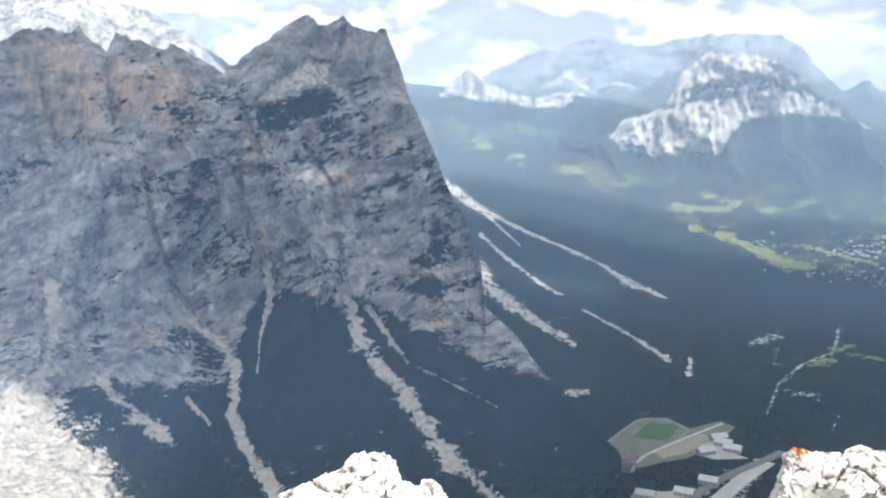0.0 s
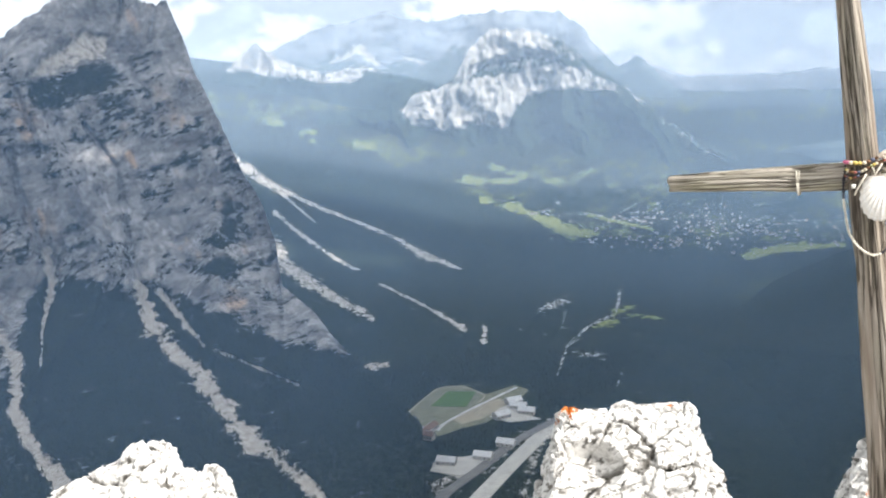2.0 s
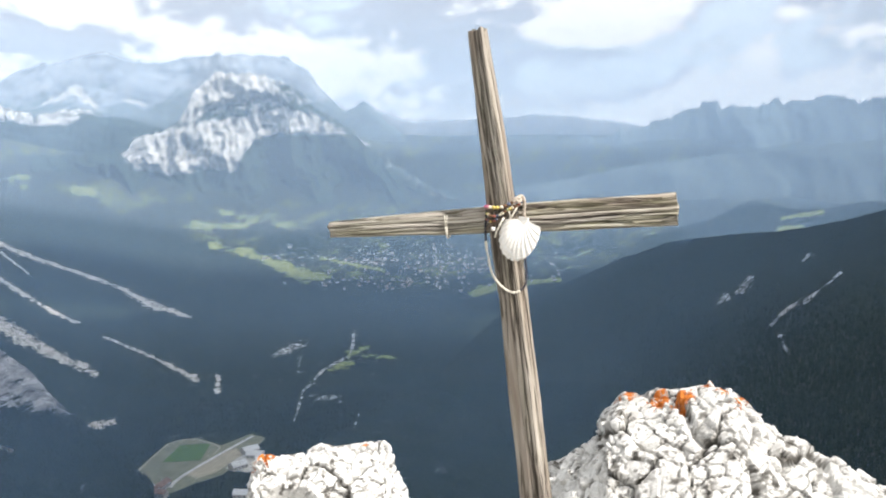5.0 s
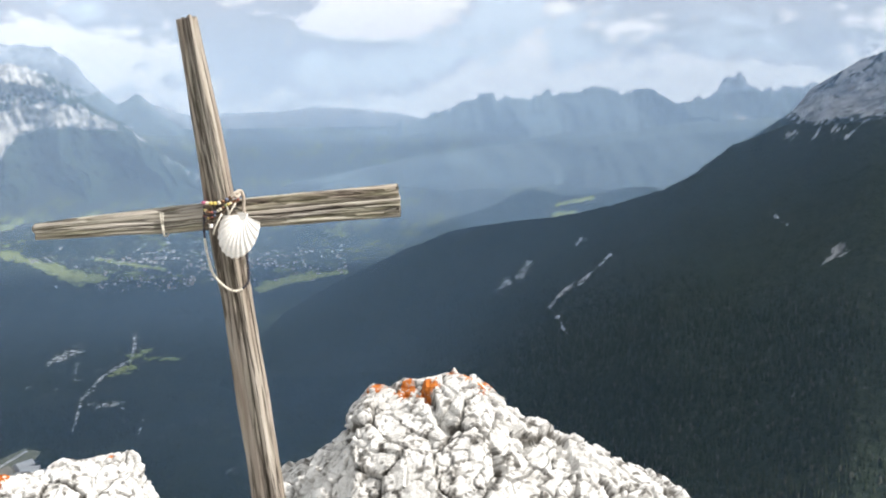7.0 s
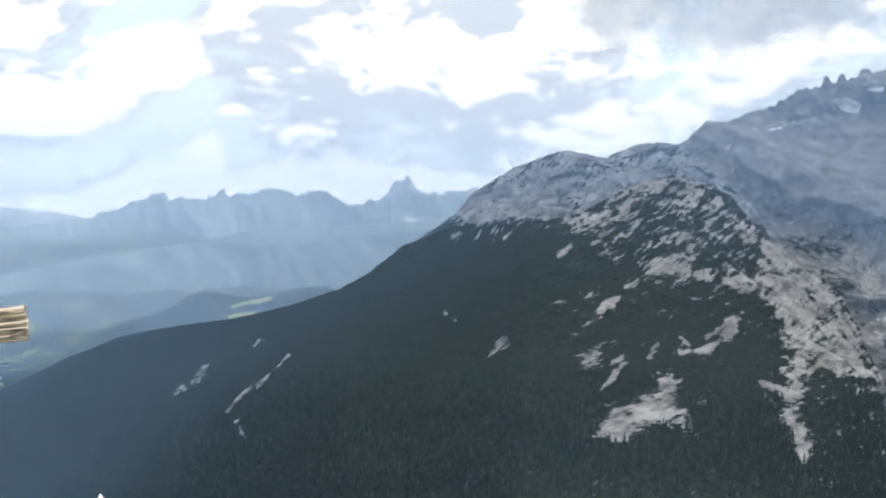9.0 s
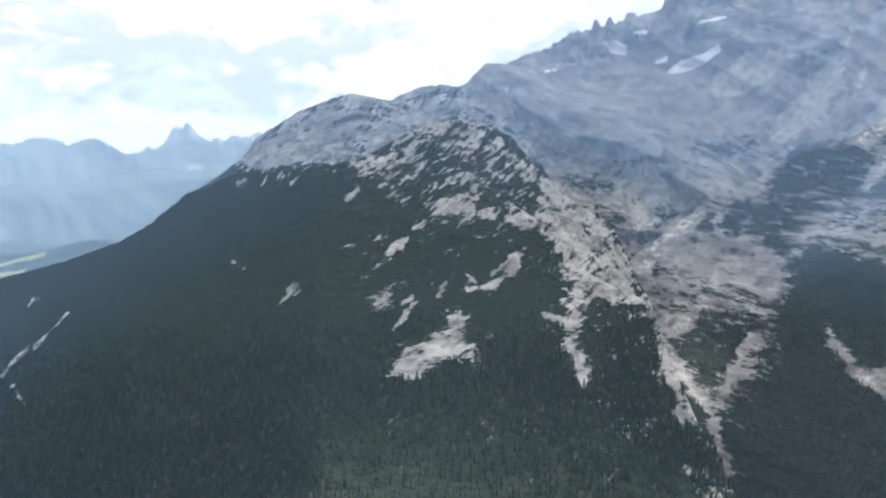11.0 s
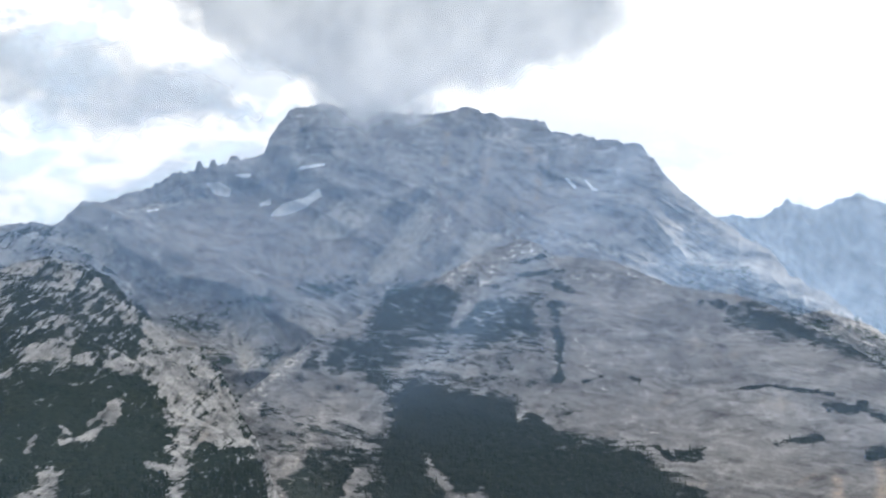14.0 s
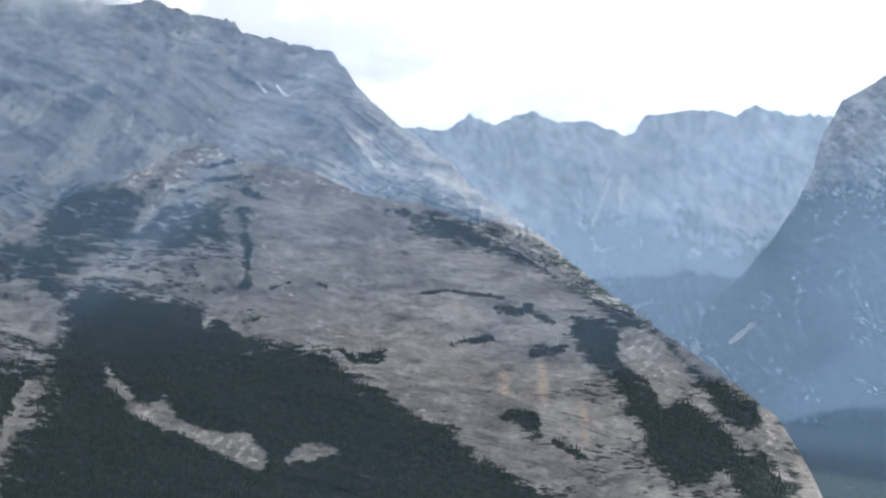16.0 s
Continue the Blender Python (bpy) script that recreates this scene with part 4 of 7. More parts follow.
BARE_SLAB = [
    [(90.29, -9.82), (91.07, -11.08), (92.54, -12.12), (93.22, -11.77), (94.09, -12.91), (95.66, -13.52), (97.73, -14.07), (98.92, -15.14), (98.60, -15.87), (97.19, -15.53), (95.34, -14.52), (93.46, -13.51), (91.61, -12.51), (90.55, -10.97)],
    [(99.90, -15.71), (101.13, -14.68), (102.49, -14.75), (102.92, -15.31), (101.13, -15.48)],
    [(119.73, -8.33), (121.41, -8.87), (122.42, -10.40), (121.95, -11.40), (121.46, -12.29), (120.94, -10.95), (119.39, -10.02), (118.84, -9.06)],
    [(81.47, -10.33), (83.42, -9.45), (83.24, -10.15), (82.28, -10.82)],
    [(95.43, -8.45), (95.69, -7.51), (96.26, -6.95), (96.95, -7.21), (97.84, -8.64), (96.95, -7.68), (96.16, -7.52)],
    [(105.66, -11.35), (106.31, -11.34), (107.95, -12.89), (109.27, -13.74), (107.30, -12.90)],
    [(126.42, -13.66), (127.06, -11.84), (127.69, -13.53), (128.07, -15.80), (127.18, -14.75)],
]
CLIFFS_SLAB = [
    [(81.58, -5.65), (83.23, -5.40), (84.92, -4.84), (86.92, -5.49), (87.84, -6.43), (88.05, -7.66), (87.59, -8.86), (86.85, -9.44), (84.83, -9.34), (82.59, -9.22), (81.47, -10.33)],
    [(81.47, -10.33), (83.09, -11.90), (84.46, -13.47), (85.66, -11.18), (87.14, -9.45), (87.56, -10.68), (86.48, -13.62), (85.29, -15.29), (84.42, -15.80), (82.50, -13.31)],
]
OCHRE_SLAB = [[(114.6, -10.1, 0.24), (114.7, -12.0, 0.3)], [(117.0, -12.6, 0.24), (117.2, -14.7, 0.24)], [(120.3, -11.5, 0.24), (121.2, -12.4, 0.18)], [(112.5, -11.0, 0.2), (112.6, -12.0, 0.2)]]


def paint_slab(b, el, p):
    wood = areas(WOODS_SLAB, b, el, p, 0.35, 26, 68)
    veg = soft(wood, 0.75) * (0.97 - 0.32 * smooth(el, -6.5, -5.0) * (1 - smooth(b, 100, 104)))
    # pine mottling; extra woods colour low down puts shade on the left cliffs
    mottle = (0.42 + 0.34 * (1 - smooth(el, -11, -6))) * smooth(b, 79, 82) * (1 - smooth(b + 14 * (fbm(p / 30, 5, 0.7, 29) - 0.5), 95.5, 98.5))
    veg = np.maximum(veg, np.maximum(mottle, strokes(PINES_SLAB, b, el, p, 0.8) * 0.85))
    veg = np.maximum(veg, 0.78 * soft(areas(GREEN_GREAT, b, el, p, 0.5, 40, 65), 0.9))
    veg = np.maximum(veg, 0.40 * smooth(b - 0.6 * (el + 12), 112, 120) * smooth(fbm(p / 45, 4, 0.6, 35), 0.40, 0.6))
    bare = smooth(areas(BARE_SLAB, b, el, p, 0.35, 20, 69), -0.45, 0.45)
    loose = smooth(areas(SCREE_GREAT, b, el, p, 0.3, 40, 66), -0.35, 0.25)
    pale_edge = strokes([[(97.4, 1.2, 0.2), (98.6, -0.3, 0.3), (101.5, 0.1, 0.25), (104.2, -0.7, 0.2)], [(98.4, -1.6, 0.25), (99.2, -4.0, 0.4), (100.5, -6.6, 0.3), (103.0, -8.6, 0.4)]], b, el, p, 0.6)
    bare = np.maximum(bare, 0.75 * strokes([[(81.7, -11.0, 0.25), (83.0, -13.0, 0.3), (84.3, -14.8, 0.3), (85.0, -17.5, 0.4)], [(86.4, -10.6, 0.2), (85.4, -13.0, 0.25), (84.4, -15.0, 0.2)], [(81.5, -10.0, 0.3), (83.2, -9.4, 0.3)]], b, el, p, 0.9))
    cliffs = smooth(areas(CLIFFS_SLAB, b, el, p, 0.5, 40, 70), -0.4, 0.5)
    return {"veg": np.clip(veg * (1 - 0.34 * cliffs) - np.maximum(bare, 0.7 * loose), 0, 1), "scree": np.maximum(0.34 * np.maximum(bare, pale_edge), 0.45 * loose), "warm": strokes(OCHRE_SLAB, b, el, p, 0.6)}


slab, slab_points, slab_kinds = massif("mountain", CREST_SLAB, [(-22, 700), (-12, 950), (-4, 1200), (3, 1420)], -22.0, ROCK_SLAB, 500, 310, relief=13, grain=150, jag=0.10, strata=(0.15, 13.0, 0.10), paint=paint_slab, seed=131, flute=0.4, forms=0.6)
tagged(slab, "tilted grey rock slab above dark forest", "mountain", kind="structure")

# rock tinged blue in its colour, as backlight and haze make it look
ROCK_BLUE = land_material("backlit_dolomite", (0.24, 0.245, 0.26), (0.34, 0.345, 0.36), (0.32, 0.28, 0.25), (0.024, 0.036, 0.026), (0.05, 0.065, 0.038), scale=1.8, slope_green=(0.85, 1.0), grain=(0.2, 0.1, 1.0), k=0.6, rough_deep=0.9, split=0.7, facet_shades=(0.55, 1.35), beds=0.3)
CREST_CIRQUE = [(103.1, 2.2), (106.0, 2.7), (107.6, 3.0), (108.9, 2.7), (110.5, 3.7), (111.7, 3.2), (113.9, 3.9), (115.5, 3.2), (117.3, 3.3), (117.6, 3.1), (119.3, 2.5), (119.7, 2.7), (120.3, 3.6), (122.0, 3.7), (123.8, 3.9), (125.0, 3.5), (126.0, 4.1), (127.3, 3.6), (130.0, 3.4), (132.6, 3.4), (136.0, 3.4)]


def paint_cirque(b, el, p):
    veg = 0.85 * soft(-2.6 + (fbm(p / 160, 4, 0.6, 30) - 0.5) * 7 - el, 1.5)
    return {"veg": veg, "scree": strokes([[(117.4, -2.5, 0.1), (118.4, 0.2, 0.16)], [(119, -1.2, 0.2), (119.2, 0.2, 0.3)], [(119.5, -7.2, 0.2), (120.8, -6.6, 0.1)]], b, el, p)}


cirque, _, _ = massif("mountain_range", CREST_CIRQUE, [(-12, 2760), (-4, 2900), (4, 3120)], -12.0, ROCK_BLUE, 320, 150, relief=34, grain=130, jag=0.24, strata=(0.03, 40.0, 0.1), paint=paint_cirque, seed=141, flute=0.6, forms=0.35)
tagged(cirque, "backlit blue mountains round the head of a side valley", "mountains", kind="structure")
CREST_SIDE = [(119.7, -10.0), (122.2, -8.7), (124.0, -6.8), (125.5, -5.2), (127.2, -3.0), (128.3, -1.2), (129.1, 0.6), (129.4, 2.1), (130.0, 3.3), (130.4, 4.2), (131.2, 4.6), (132.5, 5.4), (134.4, 6.0), (138.4, 6.3), (142, 6.5)]


WOODS_SIDE = [
    [(125.26, -1.82), (126.63, -0.89), (129.02, -0.44), (133.69, 0.13), (134.65, -19.22), (127.74, -14.69), (124.73, -10.84), (120.17, -7.60), (121.62, -6.15), (122.89, -4.26), (124.14, -2.45)],
]


def paint_side(b, el, p):
    wood = soft(areas(WOODS_SIDE, b, el, p, 1.2, 90, 72), 1.2) * 0.85
    return {"scree": strokes([[(119.9, -7.3, 0.1), (121.0, -6.6, 0.2)], [(125.0, -8.8, 0.1), (126.2, -7.8, 0.2)], [(122.9, -4.0, 0.3), (123.4, -5.2, 0.5)]], b, el, p, 0.5), "veg": wood}


side_wall, _, _ = massif("mountain", CREST_SIDE, [(-17, 1900), (6, 2450)], -17.0, ROCK, 280, 250, relief=35, grain=230, jag=0.06, strata=(0.2, 24.0, 0.05), paint=paint_side, seed=151)
tagged(side_wall, "steep hazy cliff at the mouth of the side valley", "mountain", kind="structure")

# ---- the valley floor: one sheet from the summit to the horizon ----
SCREE_VALLEY = [
    [(-0.03, -4.64, 0.35), (2.05, -6.10, 0.26), (4.62, -7.40, 0.13), (8.79, -9.13, 0.13), (10.38, -10.21, 0.29), (12.59, -11.04, 0.06)], [(-0.18, -4.22, 0.10), (1.41, -5.52, 0.13), (4.30, -8.20, 0.06)],
    [(2.04, -7.55, 0.16), (3.65, -9.00, 0.14), (5.59, -10.43, 0.13), (6.88, -11.06, 0.06)], [(1.70, -9.63, 0.74), (2.99, -10.91, 0.42), (5.27, -12.50, 0.29), (7.38, -13.68, 0.19)],
    [(7.85, -11.78, 0.08), (10.10, -12.90, 0.10), (12.82, -14.42, 0.22)], [(4.62, -17.71, 0.08), (4.78, -18.48, 0.10), (4.68, -19.10, 0.06)], [(13.97, -14.46, 0.19), (13.86, -15.15, 0.19)], [(6.91, -16.42, 0.22), (8.21, -16.39, 0.16)],
]
GRAVEL = [
    [(17.21, -13.32, 0.19), (18.04, -13.02, 0.26), (18.93, -12.87, 0.10)], [(18.59, -13.57, 0.16), (18.47, -14.33, 0.13)], [(21.73, -12.27, 0.16), (21.48, -13.54, 0.13), (19.99, -14.23, 0.13), (18.72, -15.42, 0.13), (18.19, -16.99, 0.10)],
    [(19.14, -15.68, 0.16), (20.80, -15.95, 0.19)], [(21.91, -16.77, 0.10), (21.64, -17.50, 0.06)], [(10.92, -23.16, 0.48), (13.64, -22.05, 0.42), (16.38, -20.37, 0.42), (18.24, -19.43, 0.22)], [(16.30, -23.42, 0.42), (16.86, -21.31, 0.35), (18.06, -19.95, 0.16)],
]
MEADOWS = [
    [(13.80, -7.15, 0.13), (16.04, -7.68, 0.22), (18.93, -8.93, 0.42), (20.39, -9.05, 0.13)], [(19.92, -8.02, 0.10), (23.47, -8.76, 0.10)], [(28.59, -10.08, 0.26), (30.79, -9.54, 0.22), (33.56, -9.26, 0.13)], [(20.2, -14.3, 0.12), (21.5, -13.9, 0.28)], [(21.4, -13.5, 0.28), (22.4, -13.1, 0.22)], [(22.2, -13.5, 0.22), (24.2, -13.7, 0.06)],
    [(16.09, -5.83, 0.13), (18.66, -6.20, 0.10)], [(3.70, -3.35, 0.10), (4.72, -3.85, 0.10)], [(6.70, -3.76, 0.10), (8.84, -4.30, 0.10)], [(12.88, -5.84, 0.10), (15.76, -6.08, 0.16)], [(1.40, -2.36, 0.10), (4.60, -3.23, 0.08)], [(14.18, -5.15, 0.13), (16.73, -5.94, 0.10)],
]
FLOOR = -450.0


def ground_height(b, r):
    """The height of the land between the mountains at bearings b and distances r."""
    z = np.full_like(r, FLOOR)
    left = np.clip((14.0 - b) / 16.0, 0, 1.2)
    z = z + left * np.clip((r - 1500) / 800, 0, 1) * 170
    z = z + np.clip((r - 3300) / 700, 0, 1.5) * 240
    z = z + smooth(b, 62, 85) * (1 - smooth(b, 104, 116)) * 150
    cap = np.where(r < 4, -0.05 - 0.0275 * r * r, -0.49 - 1.25 * (r - 4))
    return np.maximum(z, cap)


bearings = np.concatenate([np.linspace(-180, -30, 40)[:-1], np.linspace(-30, -3, 60)[:-1], np.linspace(-3, 25, 560)[:-1], np.linspace(25, 40, 110)[:-1], np.linspace(40, 135, 90)[:-1], np.linspace(135, 180, 14)])
ranges = np.concatenate([np.array([0.01, 0.4, 1, 2, 3, 4, 5, 6, 7, 9, 14, 25, 45, 80, 140, 220, 320, 430, 540, 660]), 1.0 / np.linspace(1 / 800.0, 1 / 4900.0, 340)])
gb, gr = np.meshgrid(bearings, ranges)
gz = ground_height(gb, gr)
gp = np.stack([(gr * np.sin(np.radians(gb))).ravel(), (gr * np.cos(np.radians(gb))).ravel(), gz.ravel()], 1)
level = 1 - smooth(gb.ravel(), 4, 8) * (1 - smooth(gb.ravel(), 21, 25)) * (1 - smooth(gr.ravel(), 1500, 1700))
gp[:, 2] += (fbm(gp / 160, 5, 0.5, 161) - 0.5) * 26 * smooth(gr.ravel(), 500, 900) * level
gel = np.degrees(np.arctan2(gp[:, 2] - EYE, gr.ravel()))
gbf = gb.ravel()
# grass past the cloud-shadow edge: meadows, with sunlight put into the tone
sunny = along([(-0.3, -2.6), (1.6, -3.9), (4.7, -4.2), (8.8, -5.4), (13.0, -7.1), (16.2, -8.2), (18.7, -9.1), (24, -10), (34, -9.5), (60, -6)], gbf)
sunlit_meadow = smooth(gel, sunny - 0.2, sunny + 0.5) * (0.28 + 0.5 * smooth(fbm(gp / 130, 5, 0.7, 162), 0.46, 0.62))
scree = np.maximum(0.8 * strokes(SCREE_VALLEY, gbf, gel, gp, 0.6), 0.55 * strokes(GRAVEL, gbf, gel, gp, 0.7))
scree = np.maximum(scree, 1 - smooth(gr.ravel(), 60, 120))
grass = np.maximum(strokes(MEADOWS, gbf, gel, gp, 0.7) * (0.6 + 0.4 * smooth(gr.ravel(), 2000, 2600)), sunlit_meadow * 0.56)
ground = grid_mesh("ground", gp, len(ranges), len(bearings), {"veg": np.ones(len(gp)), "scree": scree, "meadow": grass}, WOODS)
tagged(ground, "valley floor of dark conifer woods, meadows and gravel", "ground", kind="structure")

# ---- haze and cloud ----
def land_height(b, r):
    """The height of the land with its mountains at bearings b, all r metres off."""
    z = ground_height(b, np.full(len(b), float(r)))
    for crest, reach, foot, stretch in MASSIFS:
        e = np.array([q[0] for q in reach]), np.array([q[1] for q in reach])
        near = r / along(stretch, b)
        el = np.interp(near, e[1], e[0])
        inside = (near >= e[1][0]) & (near <= e[1][-1]) & (b >= crest[0][0]) & (b <= crest[-1][0]) & (along(crest, b) >= el) & (el >= foot)
        z = np.where(inside, np.maximum(z, EYE + r * np.tan(np.radians(el))), z)
    return z


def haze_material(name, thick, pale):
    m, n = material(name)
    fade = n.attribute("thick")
    # the air's scattered light put into the sheet's colour, paler for far sheets
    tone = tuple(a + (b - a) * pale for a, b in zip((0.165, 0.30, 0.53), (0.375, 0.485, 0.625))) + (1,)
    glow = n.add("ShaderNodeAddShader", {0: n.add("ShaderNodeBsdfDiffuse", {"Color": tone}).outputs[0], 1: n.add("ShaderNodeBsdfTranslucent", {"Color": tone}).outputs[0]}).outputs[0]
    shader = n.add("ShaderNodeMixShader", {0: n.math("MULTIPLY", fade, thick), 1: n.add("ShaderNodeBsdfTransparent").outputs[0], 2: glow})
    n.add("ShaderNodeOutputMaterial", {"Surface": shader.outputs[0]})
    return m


def haze_veil(distance, thick, depth, top, pale):
    """A thin tinted sheet standing in for haze; weighted by bearing, thinning upwards and where it meets the land."""
    b = np.linspace(-45, 150, 240)
    h = np.concatenate([np.linspace(0, depth, 14), np.linspace(depth, 1300, 40)[1:]])
    base = land_height(b, distance)
    kernel = np.exp(-np.linspace(-2, 2, 9) ** 2)
    base = np.convolve(np.pad(base, 4, "edge"), kernel / kernel.sum(), "valid") - 20
    bb, hh = np.meshgrid(b, h)
    zz = base[None, :] + hh
    p = np.stack([(distance * np.sin(np.radians(bb))).ravel(), (distance * np.cos(np.radians(bb))).ravel(), zz.ravel()], 1)
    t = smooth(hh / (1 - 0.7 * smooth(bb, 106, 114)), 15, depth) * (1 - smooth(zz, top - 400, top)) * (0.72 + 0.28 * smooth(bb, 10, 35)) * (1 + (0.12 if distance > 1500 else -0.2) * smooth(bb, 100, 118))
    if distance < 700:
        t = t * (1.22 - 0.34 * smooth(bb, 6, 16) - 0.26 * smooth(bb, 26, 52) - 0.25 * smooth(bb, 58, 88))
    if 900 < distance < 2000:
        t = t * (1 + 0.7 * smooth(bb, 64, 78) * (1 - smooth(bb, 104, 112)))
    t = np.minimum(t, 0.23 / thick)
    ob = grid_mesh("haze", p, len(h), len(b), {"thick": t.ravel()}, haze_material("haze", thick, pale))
    return tagged(ob, "thin blue haze in the air over the valley", "haze", kind="structure")


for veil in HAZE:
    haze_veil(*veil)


def shade_cloud():
    """Broken cloud overhead, out of view; its sheet is shaped so that its shadow lies on chosen parts of the valley."""
    x, y = np.meshgrid(np.linspace(-1400, 3400, 120), np.linspace(-2700, 2600, 130))
    high = 1000.0
    shift = (high + 250) / math.tan(radians(SUN_HEIGHT))
    away = compass(SUN_BEARING, shift, 0)
    gx, gy = x - away.x, y - away.y
    r, b = np.hypot(gx, gy), np.degrees(np.arctan2(gx, gy))
    p = np.stack([gx.ravel(), gy.ravel(), np.zeros(gx.size)], 1)
    rag = (fbm(p / 420, 4, 0.55, 171).reshape(x.shape) - 0.5)
    # cover set from the ground to be shaded, gaps from the ground left sunny
    t = smooth(r + rag * 500, 300, 620) * (1 - smooth(r + rag * 900 + 1150 * smooth(b, 82, 98), 2500, 3000)) * (1 - smooth(b + rag * 30, 124, 132)) * (1 - np.exp(-((b + rag * 5 - 78.5) / 1.7) ** 2) * (1 - smooth(r, 900, 1150))) * smooth(b + 0.03 * (r - 1100) + rag * 16, -27, -19)
    t = t * (1 - smooth(rag, 0.25, 0.32))
    m, n = material("cloud")
    body = n.add("ShaderNodeAddShader", {0: n.add("ShaderNodeBsdfDiffuse", {"Color": (0.35, 0.35, 0.35, 1)}).outputs[0], 1: n.add("ShaderNodeBsdfTranslucent", {"Color": (0.28, 0.29, 0.30, 1)}).outputs[0]}).outputs[0]
    fray = n.span(n.math("ADD", n.attribute("thick"), n.math("MULTIPLY", n.math("SUBTRACT", n.noise(n.place(), 0.006, 6.0, 0.6), 0.5), 0.8)), 0.25, 0.75)
    n.add("ShaderNodeOutputMaterial", {"Surface": n.add("ShaderNodeMixShader", {0: n.math("MULTIPLY", fray, 0.95), 1: n.add("ShaderNodeBsdfTransparent").outputs[0], 2: body}).outputs[0]})
    z = high + (fbm(p / 300, 4, 0.5, 172) - 0.5).reshape(x.shape) * 160
    ob = grid_mesh("cloud", np.stack([x.ravel(), y.ravel(), z.ravel()], 1), *x.shape, {"thick": t.ravel()}, m)
    return tagged(ob, "unseen cloud sheet shaped to shade the valley", "cloud", kind="structure")


shade_cloud()


SUMMIT_CLOUD = [
    [(72.31, 19.65), (75.06, 16.06), (77.23, 14.04), (80.39, 12.73), (81.98, 11.51), (83.25, 10.18), (83.56, 9.01), (85.80, 8.46), (88.06, 8.31), (90.32, 9.09), (92.25, 9.92), (94.80, 10.52), (96.70, 11.36), (99.49, 11.68), (101.34, 12.91), (102.88, 15.15), (105.31, 18.89)],
]
CLOUD_BANK = [
    [(63.32, 9.54), (64.42, 12.78), (68.41, 13.93), (72.28, 13.26), (75.66, 12.48), (79.43, 11.65), (81.96, 10.11), (81.95, 8.70), (79.40, 8.38), (75.94, 8.65), (75.62, 7.09), (72.25, 7.65), (69.27, 8.93), (65.53, 8.34)],
]


def summit_cloud():
    """Cloud wrapped round the top of the great mountain."""
    b, el = np.meshgrid(np.linspace(60.0, 116.0, 220), np.linspace(6.5, 22.0, 80))
    dist = 2080 + 40 * np.cos((b - 88) * 0.3)
    p = np.stack([(dist * np.sin(np.radians(b))).ravel(), (dist * np.cos(np.radians(b))).ravel(), (EYE + dist * np.tan(np.radians(el))).ravel()], 1)
    inside = areas(SUMMIT_CLOUD, b.ravel(), el.ravel(), p, 1.9, 120, 181)
    side = areas(CLOUD_BANK, b.ravel(), el.ravel(), p, 1.8, 90, 182)
    t = np.maximum(smooth(inside, -1.6, 2.4), 0.68 * smooth(side, -1.4, 2.2)).reshape(b.shape) * (1 - smooth(el, 19, 22)) * smooth(b, 60, 66) * (1 - smooth(b, 108, 116))
    m, n = material("summit_cloud")
    wisp = n.noise(n.place(), 0.008, 6.0, 0.55)
    fray = n.span(n.math("ADD", n.attribute("thick"), n.math("MULTIPLY", n.math("SUBTRACT", wisp, 0.5), 0.7)), 0.08, 0.90, smooth=True)
    tone = n.mix(n.span(wisp, 0.30, 0.70), (0.30, 0.32, 0.35), (0.50, 0.51, 0.53))
    body = n.add("ShaderNodeAddShader", {0: n.add("ShaderNodeBsdfDiffuse", {"Color": tone}).outputs[0], 1: n.add("ShaderNodeBsdfTranslucent", {"Color": tone}).outputs[0]}).outputs[0]
    n.add("ShaderNodeOutputMaterial", {"Surface": n.add("ShaderNodeMixShader", {0: n.math("MULTIPLY", fray, 0.93), 1: n.add("ShaderNodeBsdfTransparent").outputs[0], 2: body}).outputs[0]})
    ob = grid_mesh("cloud", p, *b.shape, {"thick": t.ravel()}, m)
    return tagged(ob, "pale grey cloud hanging round the summit", "cloud", kind="structure")


summit_cloud()

# ---- the summit: rocks and the cross ----
def part(name, bm, mat, parent, label=""):
    mesh = bpy.data.meshes.new(name)
    bm.to_mesh(mesh)
    bm.free()
    mesh.materials.append(mat)
    ob = new(name, mesh)
    ob.parent = parent
    if label:
        ob["label"] = label
    return ob


